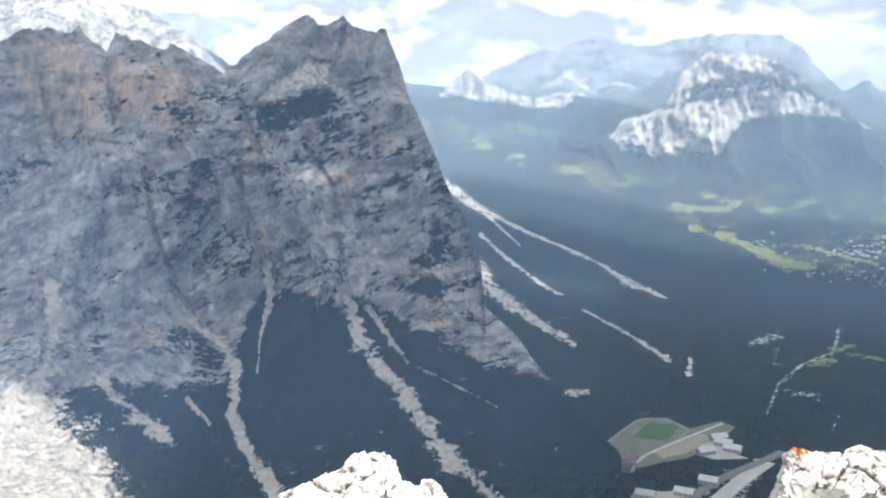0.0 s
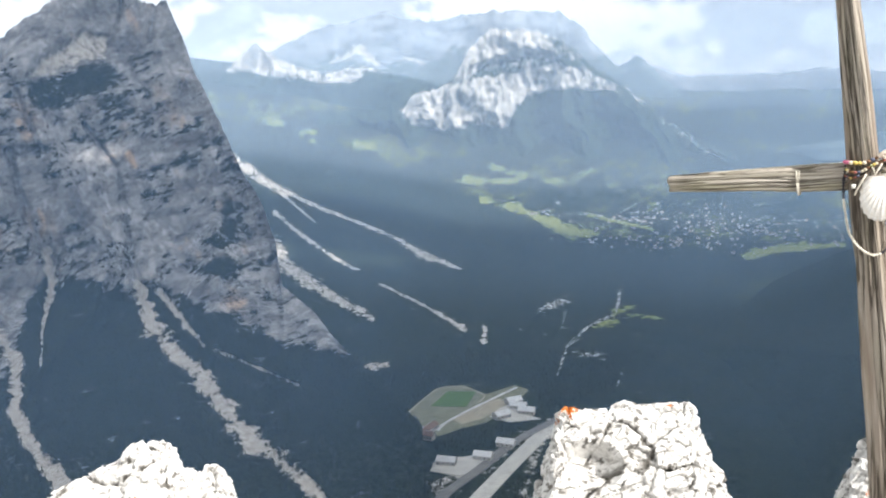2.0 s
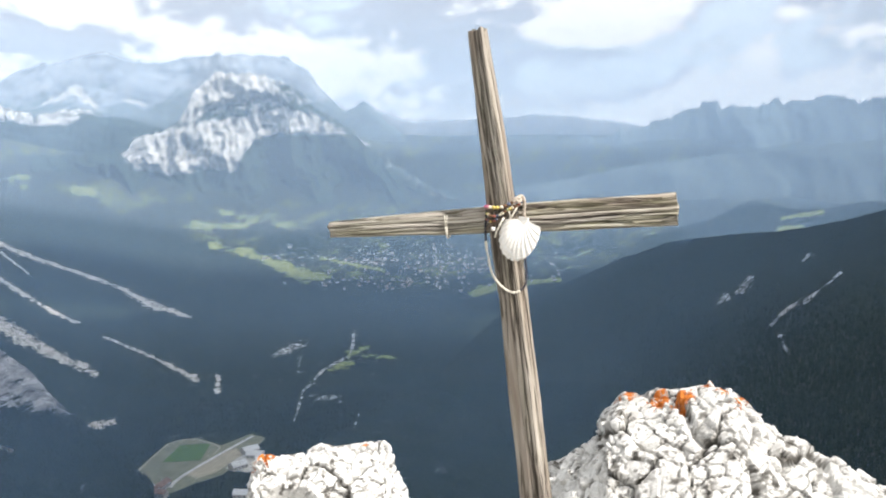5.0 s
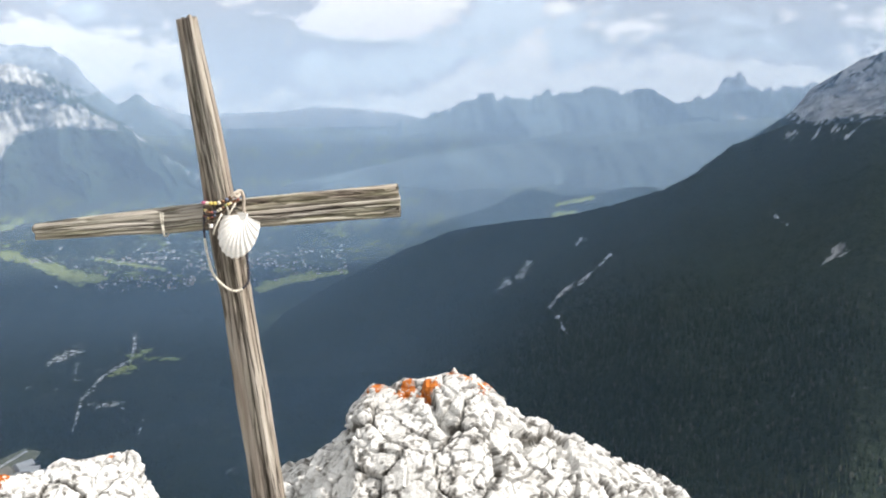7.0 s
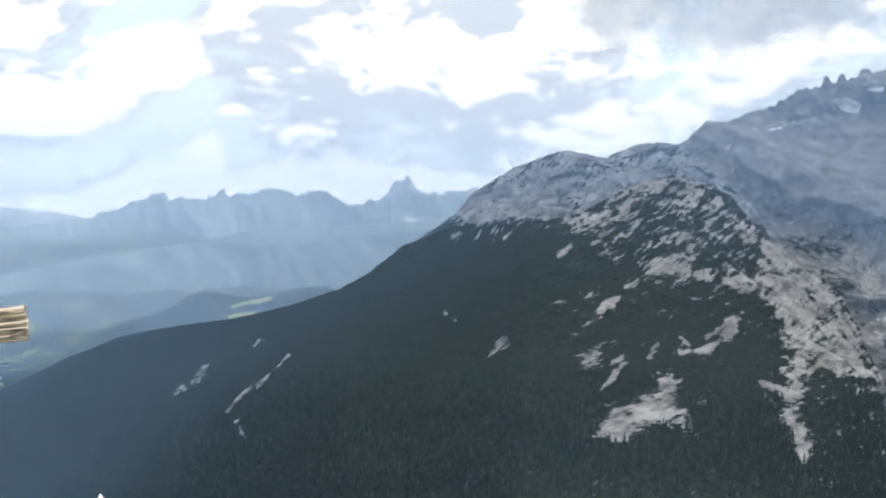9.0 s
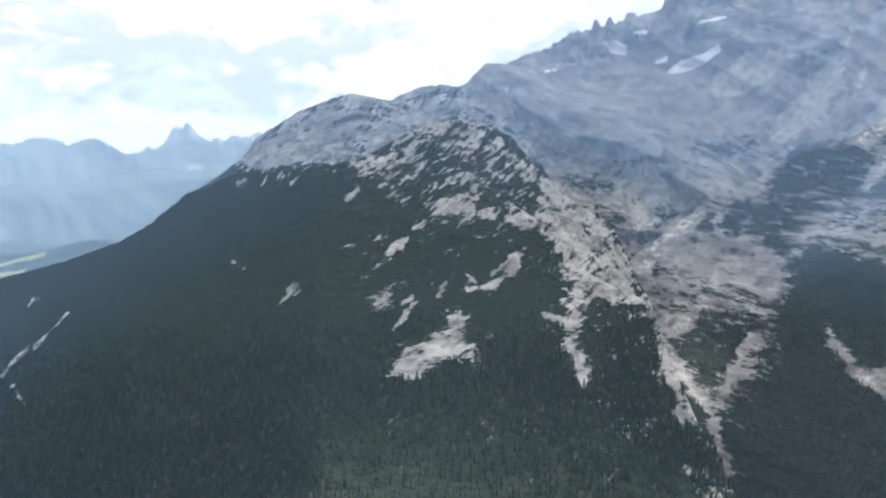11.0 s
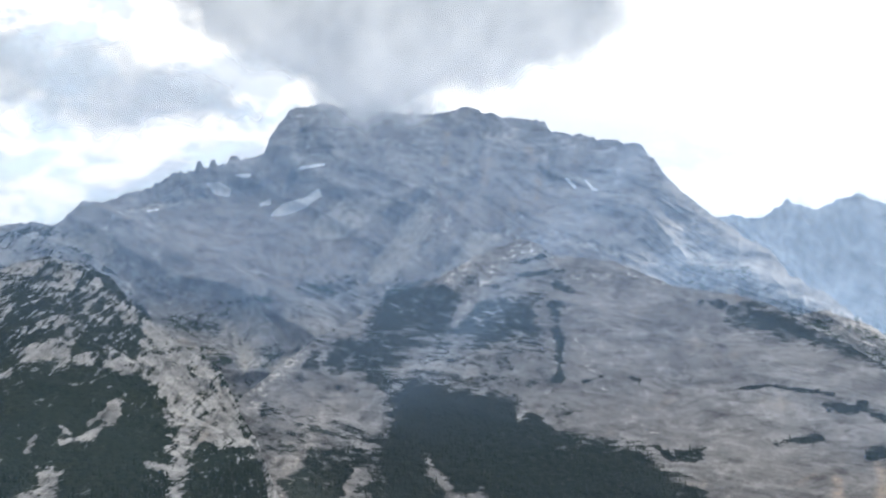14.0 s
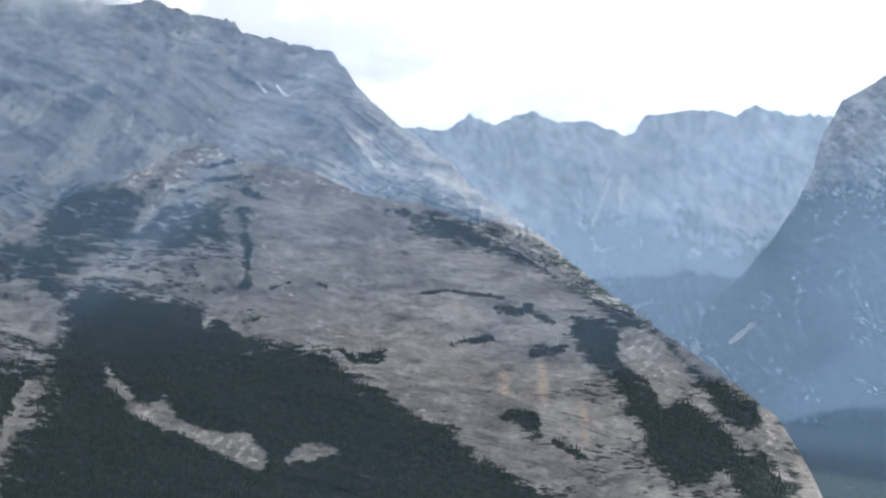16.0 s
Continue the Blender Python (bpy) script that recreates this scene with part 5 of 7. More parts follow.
def limestone():
    m, n = material("summit_limestone")
    at = n.place()
    fine = n.noise(at, 55.0, 8.0, 0.7)
    mid = n.noise(at, 9.0, 7.0, 0.65, warp=0.6)
    stain = n.noise(at, 3.2, 6.0, 0.65, warp=0.8)
    colour = n.mix(n.span(fine, 0.3, 0.7), (0.64, 0.63, 0.61), (0.84, 0.83, 0.81))
    colour = n.mix(n.span(mid, 0.54, 0.68, 0, 0.6), colour, (0.36, 0.35, 0.335))
    colour = n.mix(n.span(stain, 0.58, 0.70, 0, 0.65), colour, (0.30, 0.295, 0.29))
    each = n.add("ShaderNodeObjectInfo").outputs["Random"]
    colour = n.mix(n.span(each, 0.3, 1.0, 0.0, 0.45), colour, (0.40, 0.385, 0.36))
    colour = n.mix(n.span(n.noise(at, 18.0, 8.0, 0.72, warp=1.0), 0.50, 0.60, 0, 0.5), colour, (0.27, 0.255, 0.235))
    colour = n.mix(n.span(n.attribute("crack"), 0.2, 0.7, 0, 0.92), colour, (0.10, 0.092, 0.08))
    blotch = n.math("ADD", n.math("MULTIPLY", n.attribute("lichen"), 1.15), n.math("MULTIPLY", n.math("SUBTRACT", n.noise(at, 30.0, 8.0, 0.8), 0.5), 3.6))
    crust = n.mix(n.span(n.noise(at, 70.0, 4.0, 0.6), 0.4, 0.6), (0.36, 0.10, 0.02), (0.56, 0.19, 0.04))
    colour = n.mix(n.span(blotch, 0.62, 0.74), colour, crust)
    height = n.math("ADD", n.math("MULTIPLY", fine, 0.5), mid)
    n.surface(colour, 0.92, n.bump(height, 0.02, 0.8), specular=0.15)
    return m


LIMESTONE = limestone()


def shard(seed, mat):
    """An angular limestone fragment about 2 across."""
    rnd = random.Random(seed)
    bm = bmesh.new()
    for _ in range(11):
        d = Vector((rnd.gauss(0, 1), rnd.gauss(0, 1), rnd.gauss(0, 1))).normalized() * rnd.uniform(0.75, 1.0)
        bm.verts.new((d.x * 1.15, d.y * 0.85, d.z * 0.55))
    out = bmesh.ops.convex_hull(bm, input=bm.verts[:])
    bmesh.ops.delete(bm, geom=[g for g in out["geom_interior"] if isinstance(g, bmesh.types.BMVert)], context="VERTS")
    bmesh.ops.dissolve_limit(bm, angle_limit=radians(14), verts=bm.verts[:], edges=bm.edges[:])
    bmesh.ops.bevel(bm, geom=bm.edges[:], offset=0.02, segments=1, affect="EDGES")
    bmesh.ops.triangulate(bm, faces=bm.faces[:])
    mesh = bpy.data.meshes.new("stone")
    bm.to_mesh(mesh)
    bm.free()
    mesh.materials.append(mat)
    if mat is LICHENED:
        mesh.attributes.new("lichen", "FLOAT", "POINT").data.foreach_set("value", np.full(len(mesh.vertices), 0.55, np.float32))
    return mesh


LICHENED = LIMESTONE.copy()
LICHENED.name = "lichened_limestone"
SHARDS = [shard(900 + k, LIMESTONE) for k in range(16)]
CRUSTED = [shard(900 + k, LICHENED) for k in range(16)]
BED = Euler((0.30, -0.35, 0.0)).to_matrix().to_4x4()


def blocks(p, size, seed):
    """Broken rock as cells about size across: how near each place lies to a joint (0 on it), and how far the flat face of its cell stands out."""
    q = p / size
    base = np.floor(q).astype(np.int64)
    first, second, face = np.full(len(p), 9.0), np.full(len(p), 9.0), np.zeros(len(p))
    for a in (-1, 0, 1):
        for b in (-1, 0, 1):
            for c in (-1, 0, 1):
                i, j, k = base[:, 0] + a, base[:, 1] + b, base[:, 2] + c
                spot = np.stack([i + lattice(i, j, k, seed), j + lattice(i, j, k, seed + 1), k + lattice(i, j, k, seed + 2)], 1)
                off = q - spot
                d = np.abs(off).max(1) * 0.6 + np.linalg.norm(off, axis=1) * 0.5
                nearer = d < first
                second = np.where(nearer, first, np.minimum(second, d))
                lean = np.stack([lattice(i, j, k, seed + 4 + m) - 0.5 for m in range(3)], 1)
                face = np.where(nearer, lattice(i, j, k, seed + 3) - 0.5 + 0.9 * (off * lean).sum(1), face)
                first = np.minimum(first, d)
    return second - first, face


def outcrop(outline, centre, across, toward, front, behind, seed, lichen, cols=230, rows=170, label="", stones=360, hollows=()):
    """A broken limestone outcrop. outline: (metres across, height) over its top from side to side; it slopes down to the front and the back."""
    line = np.array(outline, float)
    steps = np.concatenate([[0], np.cumsum(np.hypot(*np.diff(line, axis=0).T))])
    s = np.linspace(0, steps[-1], cols)
    u, z = np.interp(s, steps, line[:, 0]), np.interp(s, steps, line[:, 1])
    k = np.ones(9) / 9
    u, z = np.convolve(np.pad(u, 4, "edge"), k, "valid"), np.convolve(np.pad(z, 4, "edge"), k, "valid")
    t = np.concatenate([np.linspace(-1, 0, rows * 3 // 4), np.linspace(0, 1, rows // 4 + 1)[1:]])
    low = -0.95
    grow = 1 - np.abs(t) ** 2.0
    zz = low + (z[None, :] - low) * grow[:, None]
    mid = 0.5 * (u[0] + u[-1])
    uu = mid + (u[None, :] - mid) * (1 + 0.25 * (1 - grow))[:, None]
    dd = np.where(t < 0, t * front, t * behind)[:, None] + 0 * uu
    a, f = np.array(across), np.array(toward)
    p = np.array(centre)[None, None, :] + uu[..., None] * a - dd[..., None] * f
    p[..., 2] = zz
    gu, gt = np.gradient(p, axis=1), np.gradient(p, axis=0)
    normal = np.cross(gu, gt)
    normal /= np.linalg.norm(normal, axis=2, keepdims=True) + 1e-9
    normal = normal.reshape(-1, 3)
    p = p.reshape(-1, 3)
    if normal[:, 2].mean() < 0:
        normal = -normal
    bent = (p + 0.05 * (fbm(p / 0.12, 3, 0.5, seed + 20) - 0.5)[:, None]) @ np.array(BED.to_3x3())
    joint, lift = blocks(bent * np.array([0.75, 0.9, 1.5]), 0.20, seed + 30)
    joint2, lift2 = blocks(bent * np.array([0.8, 1.0, 1.4]), 0.068, seed + 40)
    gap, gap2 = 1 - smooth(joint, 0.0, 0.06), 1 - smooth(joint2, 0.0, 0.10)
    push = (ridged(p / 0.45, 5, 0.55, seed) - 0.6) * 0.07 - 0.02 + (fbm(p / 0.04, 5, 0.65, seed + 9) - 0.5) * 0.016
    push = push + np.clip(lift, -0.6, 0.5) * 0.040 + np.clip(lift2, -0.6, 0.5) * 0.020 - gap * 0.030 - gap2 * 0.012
    # joint gaps darkened in colour too, where shade would lie; fine specks at random
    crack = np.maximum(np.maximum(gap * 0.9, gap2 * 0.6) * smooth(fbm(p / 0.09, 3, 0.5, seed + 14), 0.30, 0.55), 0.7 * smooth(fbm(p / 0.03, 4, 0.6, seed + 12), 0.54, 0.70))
    u_all, smooth_rock = np.broadcast_to(uu, zz.shape).ravel(), np.zeros(len(p))
    for hu, hz, ru, rz, depth in hollows:
        inside = np.clip(1.6 * (1 - ((u_all - hu) / ru) ** 2 - ((p[:, 2] - hz) / rz) ** 2), 0, 1)
        push, smooth_rock = push * (1 - 0.6 * inside) - inside * depth, np.maximum(smooth_rock, inside)
    p = p + normal * push[:, None]
    spots = np.zeros(len(p))
    for (lu, ld, size, strength) in lichen:
        c = np.array(centre) + lu * a - ld * f
        spots = np.maximum(spots, strength * np.clip(1.25 - np.hypot(p[:, 0] - c[0], p[:, 1] - c[1]) / size, 0, 1))
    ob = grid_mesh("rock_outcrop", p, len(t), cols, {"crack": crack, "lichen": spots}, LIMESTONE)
    ob.data.polygons.foreach_set("use_smooth", np.zeros(len(ob.data.polygons), bool))
    tagged(ob, label, "rock", group="summit rocks")
    # angular stones bedded in it
    rnd = np.random.default_rng(seed)
    front_rows = rows * 3 // 4
    pick = rnd.integers(cols * (front_rows // 3), cols * (front_rows + rows // 8), stones)
    chips = []
    for i, k in enumerate(pick):
        if smooth_rock[k] > 0.2:
            continue
        big = i < 290
        size = min(0.09, 0.017 * math.exp(abs(rnd.normal()) * 0.6)) if big else rnd.uniform(0.006, 0.016)
        lean = Euler((0.45 + rnd.normal() * 0.35, 0.25 + rnd.normal() * 0.35, rnd.uniform(0, 6.28))).to_matrix().to_4x4()
        spot = Vector(p[k] + normal[k] * size * rnd.uniform(-0.75, -0.25) + rnd.normal(0, 0.006, 3))
        m = Matrix.Translation(spot) @ Matrix(BED) @ lean @ Matrix.Diagonal((size * rnd.uniform(0.8, 1.3), size, size * rnd.uniform(0.7, 1.1), 1))
        crusty = spots[k] > 0.45 and rnd.uniform() < 0.4
        if big:
            stone = new("stone", (CRUSTED if crusty else SHARDS)[int(rnd.integers(0, len(SHARDS)))])
            stone.parent = ob
            stone.matrix_local = m
        else:
            chips.append(m)
    bm = bmesh.new()
    for i, m in enumerate(chips):
        source = SHARDS[i % len(SHARDS)]
        fresh = [bm.verts.new(m @ v.co) for v in source.vertices]
        for f in source.polygons:
            bm.faces.new([fresh[v] for v in f.vertices])
    if chips:
        tagged(part("gravel", bm, LIMESTONE, ob), kind="stuff")
    return ob


def frame_of(bearing):
    b = radians(bearing)
    return (math.cos(b), -math.sin(b), 0.0), (-math.sin(b), -math.cos(b), 0.0)


acr, tow = frame_of(39)
outcrop([(-0.80, -0.7), (-0.66, -0.05), (-0.56, 0.20), (-0.46, 0.27), (-0.34, 0.40), (-0.24, 0.55), (-0.10, 0.57), (0.05, 0.565), (0.20, 0.575), (0.30, 0.46), (0.36, 0.36), (0.44, 0.375), (0.60, 0.29), (0.80, 0.19), (0.98, 0.11), (1.2, -0.2), (1.3, -0.8)],
        (2.44, 2.92, 0), acr, tow, 1.0, 0.5, 301, [(-0.20, 0, 0.07, 0.8), (-0.08, -0.06, 0.06, 0.9), (0.0, -0.09, 0.06, 0.9), (0.18, -0.05, 0.07, 0.8), (0.24, 0.02, 0.05, 0.7), (0.10, -0.02, 0.04, 0.7), (0.45, -0.42, 0.06, 0.8), (-0.5, -0.3, 0.05, 0.6)], 420, 320,
        "broken white limestone outcrop with orange lichen on its crest", 420)
acr, tow = frame_of(19)
outcrop([(-0.42, -0.85), (-0.40, -0.30), (-0.36, -0.16), (-0.33, 0.0), (-0.30, 0.055), (-0.16, 0.035), (0.0, 0.045), (0.16, 0.06), (0.28, 0.06), (0.33, -0.02), (0.36, -0.13), (0.45, -0.28), (0.55, -0.6), (0.60, -0.9)],
        (1.50, 4.34, 0), acr, tow, 0.55, 0.35, 302, [(-0.28, -0.02, 0.075, 1.2), (0.20, -0.02, 0.03, 0.5)], 300, 220,
        "square white limestone block with one orange lichen patch", 400, [(-0.17, -0.16, 0.15, 0.10, 0.12)])
acr, tow = frame_of(-8)
outcrop([(-0.62, -0.9), (-0.52, -0.30), (-0.44, -0.13), (-0.30, -0.07), (-0.18, -0.03), (-0.06, 0.035), (0.06, 0.03), (0.12, -0.06), (0.18, -0.15), (0.25, -0.10), (0.32, -0.18), (0.40, -0.5), (0.44, -0.9)],
        (-0.65, 4.41, 0), acr, tow, 0.6, 0.35, 303, [(-0.1, -0.25, 0.04, 0.5)], 260, 180,
        "white limestone outcrop crumbling at the summit edge")

U, N = Vector((0.7914, -0.6113, 0)), Vector((-0.6113, -0.7914, 0))
JOINT = Vector((1.322, 2.357, 1.322))


def on_cross(u, z, out=0.0):
    """A place on the plane of the cross: along the bar, above the joint, and out of the plane towards the front."""
    return JOINT + U * u + N * out + Vector((0, 0, z))


def weathered_wood():
    m, n = material("weathered_wood")
    at = n.add("ShaderNodeAttribute", name="grain").outputs["Vector"]
    bands = n.noise(n.stretch(at, (1.2, 9.0, 9.0)), 1.0, 4.0, 0.6)
    fibre = n.noise(n.stretch(at, (2.5, 160.0, 160.0)), 1.0, 6.0, 0.7, warp=0.15)
    colour = n.mix(n.span(fibre, 0.32, 0.66), (0.34, 0.30, 0.255), (0.70, 0.66, 0.59))
    colour = n.mix(n.span(bands, 0.46, 0.62, 0, 0.65), colour, (0.25, 0.18, 0.135))
    colour = n.mix(n.math("MULTIPLY", n.attribute("heart"), n.span(bands, 0.34, 0.58, 0.25, 0.75)), colour, (0.20, 0.155, 0.125))
    line = n.math("ABSOLUTE", n.math("SUBTRACT", n.noise(n.stretch(at, (1.3, 48.0, 48.0)), 1.0, 4.0, 0.6, warp=0.1), 0.5))
    colour = n.mix(n.span(line, 0.008, 0.034, 0.88, 0.0), colour, (0.07, 0.058, 0.045))
    colour = n.mix(n.span(n.attribute("groove"), 0.25, 0.8, 0, 0.9), colour, (0.045, 0.036, 0.028))
    colour = n.mix(n.math("MULTIPLY", n.attribute("algae"), n.span(n.noise(n.stretch(at, (4.0, 40.0, 40.0)), 1.0, 5.0, 0.65), 0.46, 0.60), clamp=True), colour, (0.36, 0.35, 0.20))
    n.surface(colour, 0.88, n.bump(n.math("ADD", n.math("MULTIPLY", fibre, 0.5), n.span(line, 0.0, 0.05)), 0.004, 0.9), specular=0.15)
    return m


WOOD = weathered_wood()


def timber(name, start, end, side, front, sizes, seed, algae, grooves, parent, label="", bow=0.0, checks=()):
    """A split, weathered beam from start to end. sizes: (fraction along, width, depth); grooves: deep checks round the beam."""
    start, end, side, front = (np.array(v, float) for v in (start, end, side, front))
    axis = end - start
    long = np.linalg.norm(axis)
    axis /= long
    side = side - axis * side.dot(axis)
    side /= np.linalg.norm(side)
    front = np.cross(axis, side) * np.sign(np.cross(axis, side).dot(front))
    nl, nr = 260, 132
    f = np.linspace(0, 1, nl)
    table = np.array(sizes)
    w, d = np.interp(f, table[:, 0], table[:, 1]) / 2, np.interp(f, table[:, 0], table[:, 2]) / 2
    angle = np.linspace(0, 2 * np.pi, 6001)
    power = 0.32
    cx, cy = np.sign(np.cos(angle)) * np.abs(np.cos(angle)) ** power, np.sign(np.sin(angle)) * np.abs(np.sin(angle)) ** power
    way = np.concatenate([[0], np.cumsum(np.hypot(np.diff(cx), np.diff(cy)))])
    even = np.linspace(0, way[-1], nr)
    cx, cy = np.interp(even, way, cx), np.interp(even, way, cy)
    rim = np.cumsum(np.concatenate([[0], np.hypot(np.diff(cx), np.diff(cy))])) * 0.035
    ff, aa = np.meshgrid(f * long, rim, indexing="ij")
    wander = (fbm(np.stack([ff.ravel() * 2.5, aa.ravel() * 0, aa.ravel() * 0 + seed], 1), 3, 0.5, seed) - 0.5) * 0.03
    tex = np.stack([ff.ravel() * 1.6, (aa.ravel() + wander) * 55, np.full(ff.size, seed * 3.1)], 1)
    check = fbm(tex, 2, 0.45, seed + 1)
    deep = (1 - smooth(np.abs(check - 0.5), 0.012, 0.05)) * grooves * (0.4 + 0.6 * fbm(tex * np.array([2.0, 0.3, 1.0]), 2, 0.5, seed + 8))
    # long open checks along the front face
    drift = (fbm(np.stack([ff.ravel() * 3, ff.ravel() * 0, ff.ravel() * 0 + seed], 1), 3, 0.5, seed + 6) - 0.5) * 0.30
    for place, begin, finish, width, much in checks:
        along_it = smooth(ff.ravel() / long, begin - 0.03, begin + 0.05) * (1 - smooth(ff.ravel() / long, finish - 0.05, finish + 0.03))
        uneven = 0.6 + 0.8 * fbm(np.stack([ff.ravel() * 14, ff.ravel() * 0 + place * 9, ff.ravel() * 0], 1), 3, 0.6, seed + 15)
        line = np.exp(-((np.broadcast_to(cx, ff.shape).ravel() - place - drift) / (0.62 * width * uneven)) ** 2) * (np.broadcast_to(cy, ff.shape).ravel() > 0.5)
        deep = np.maximum(deep, line * along_it * much)
    fine = fbm(np.stack([ff.ravel() * 9, aa.ravel() * 260, aa.ravel() * 0], 1), 3, 0.6, seed + 2) - 0.5
    knock = fbm(np.stack([ff.ravel() * 6, aa.ravel() * 30, aa.ravel() * 0 + 4], 1), 3, 0.5, seed + 3) - 0.5
    inward = (1 - deep * 0.012 / 0.035 + fine * 0.05 + knock * 0.16).reshape(ff.shape)
    bend = (fbm(np.stack([f * long * 2.0, f * 0, f * 0 + seed], 1), 2, 0.5, seed + 4) - 0.5) * 0.006 + bow * np.sin(np.pi * f)
    x, y = cx[None, :] * w[:, None] * inward + bend[:, None], cy[None, :] * d[:, None] * inward
    p = start + axis * ff[..., None] + side * x[..., None] + front * y[..., None]
    end_fray = (fbm(np.stack([aa[0] * 40, aa[0] * 0, aa[0] * 0], 1), 3, 0.5, seed + 5) - 0.5) * 0.02
    p[0] += axis * end_fray[:, None]
    p[-1] += axis * end_fray[::-1, None]
    caps = [np.broadcast_to(p[0].mean(0), (1, nr, 3)), p, np.broadcast_to(p[-1].mean(0), (1, nr, 3))]
    verts = np.concatenate(caps).reshape(-1, 3)
    pad = lambda a: np.concatenate([np.full(nr, 0.6), a.ravel(), np.full(nr, 0.6)])
    ob = grid_mesh(name, verts, nl + 2, nr, {"groove": pad(np.clip(deep + (fine > 0.2) * 0.3, 0, 1)), "algae": np.full(len(verts), algae), "heart": np.full(len(verts), 1.0 if algae < 0.2 else 0.25)}, WOOD)
    grain = ob.data.attributes.new("grain", "FLOAT_VECTOR", "POINT")
    coords = np.stack([pad(ff), pad(aa + wander.reshape(aa.shape)), np.full(len(verts), float(seed))], 1)
    grain.data.foreach_set("vector", coords.astype(np.float32).ravel())
    ob.parent = parent
    if label:
        ob["label"] = label
    return ob


cross = tagged(new("summit_cross"), "leaning grey weathered wooden cross between summit rocks", "cross")
turn = Vector((math.cos(radians(-17)) * U.x - math.sin(radians(-17)) * U.y, math.sin(radians(-17)) * U.x + math.cos(radians(-17)) * U.y, 0))
turned_front = Vector((turn.y, -turn.x, 0))
timber("post", on_cross(0.180, -1.62, 0.012), on_cross(-0.075, 0.503, 0.012), turn, turned_front, [(0, 0.078, 0.072), (0.35, 0.077, 0.070), (0.60, 0.074, 0.066), (0.76, 0.070, 0.062), (0.88, 0.058, 0.054), (1, 0.043, 0.044)], 11, 0.10, 0.45, cross, "split grey post", bow=0.018, checks=((0.62, 0.0, 0.72, 0.06, 1.0), (0.22, 0.05, 0.45, 0.05, 0.9), (-0.15, 0.80, 1.0, 0.07, 1.0), (0.25, 0.72, 0.95, 0.05, 0.8), (-0.55, 0.55, 0.86, 0.05, 0.8), (0.55, 0.86, 1.0, 0.07, 0.9)))
timber("crossbar", on_cross(-0.500, -0.046, -0.022), on_cross(0.462, 0.028, -0.022), Vector((0, 0, 1)), N, [(0, 0.042, 0.040), (0.1, 0.050, 0.045), (0.5, 0.073, 0.050), (1, 0.088, 0.052)], 12, 0.30, 1.1, cross, "crossbar with deep lengthwise cracks", checks=((-0.60, 0.48, 1.0, 0.07, 1.1), (-0.18, 0.50, 1.0, 0.06, 1.0), (0.22, 0.52, 1.0, 0.08, 1.1), (0.62, 0.50, 1.0, 0.06, 1.0), (-0.30, 0.02, 0.50, 0.06, 1.0), (0.25, 0.05, 0.46, 0.05, 0.8), (-0.72, 0.0, 0.4, 0.06, 0.9)))


def tube(points, radius, sides=8):
    """A bmesh tube through points."""
    bm = bmesh.new()
    rings = []
    pts = [Vector(p) for p in points]
    for i, p in enumerate(pts):
        d = (pts[min(i + 1, len(pts) - 1)] - pts[max(i - 1, 0)]).normalized()
        a = d.cross(Vector((0.3, 0.2, 0.93))).normalized()
        b = d.cross(a)
        rings.append([bm.verts.new(p + (a * math.cos(2 * math.pi * k / sides) + b * math.sin(2 * math.pi * k / sides)) * radius) for k in range(sides)])
    for r0, r1 in zip(rings, rings[1:]):
        for k in range(sides):
            bm.faces.new((r0[k], r0[(k + 1) % sides], r1[(k + 1) % sides], r1[k])).smooth = True
    bm.faces.new(rings[0][::-1]), bm.faces.new(rings[-1])
    return bm


def plain(name, colour, rough=0.6, metal=0.0, vary=0.15):
    m, n = material(name)
    spot = n.noise(n.place(), 240.0, 5.0, 0.6)
    n.surface(n.mix(n.span(spot, 0.35, 0.65), tuple(c * (1 - vary) for c in colour), tuple(min(1, c * (1 + vary)) for c in colour)), rough, n.bump(spot, 0.0008, 0.5), metal)
    return m


CORD = plain("pale_cord", (0.62, 0.58, 0.50), 0.9)
DARK_CORD = plain("dark_cord", (0.05, 0.045, 0.04), 0.8)
WIRE = plain("rusty_wire", (0.22, 0.17, 0.13), 0.6, 0.6)


def ring_round_bar(u, slant, half_high, half_deep):
    out = []
    for k in range(25):
        a = 2 * math.pi * k / 24
        c, s = math.cos(a), math.sin(a)
        c, s = math.copysign(abs(c) ** 0.5, c), math.copysign(abs(s) ** 0.5, s)
        z = -0.018 + 0.072 * u + s * half_high
        out.append(on_cross(u - slant * s, z, -0.022 + c * half_deep))
    return out


tie = tagged(new("cord_tie"), "thin pale cord tied round the crossbar", "cord")
part("loop", tube(ring_round_bar(-0.163, 0.004, 0.0325, 0.029), 0.0022), CORD, tie)
part("loop", tube(ring_round_bar(-0.159, 0.001, 0.0328, 0.0292), 0.0018), CORD, tie)

lashing = tagged(new("wire_lashing"), "dark wire and cord lashing at the joint of the cross", "lashing")
for k, (lift_a, lift_b) in enumerate(((0.030, 0.012), (0.022, 0.030), (-0.004, 0.020), (-0.030, 0.034))):
    pts = []
    for i in range(25):
        a = 2 * math.pi * i / 24
        c, s = math.cos(a), math.sin(a)
        c, s = math.copysign(abs(c) ** 0.45, c), math.copysign(abs(s) ** 0.45, s)
        pts.append(on_cross(c * 0.043 - 0.002, lift_a + (lift_b - lift_a) * (c + 1) / 2 + 0.003 * math.sin(5 * a + k), 0.010 + s * 0.043))
    part("wire", tube(pts, 0.0017 + 0.0006 * (k % 2), 6), WIRE if k % 2 else DARK_CORD, lashing)


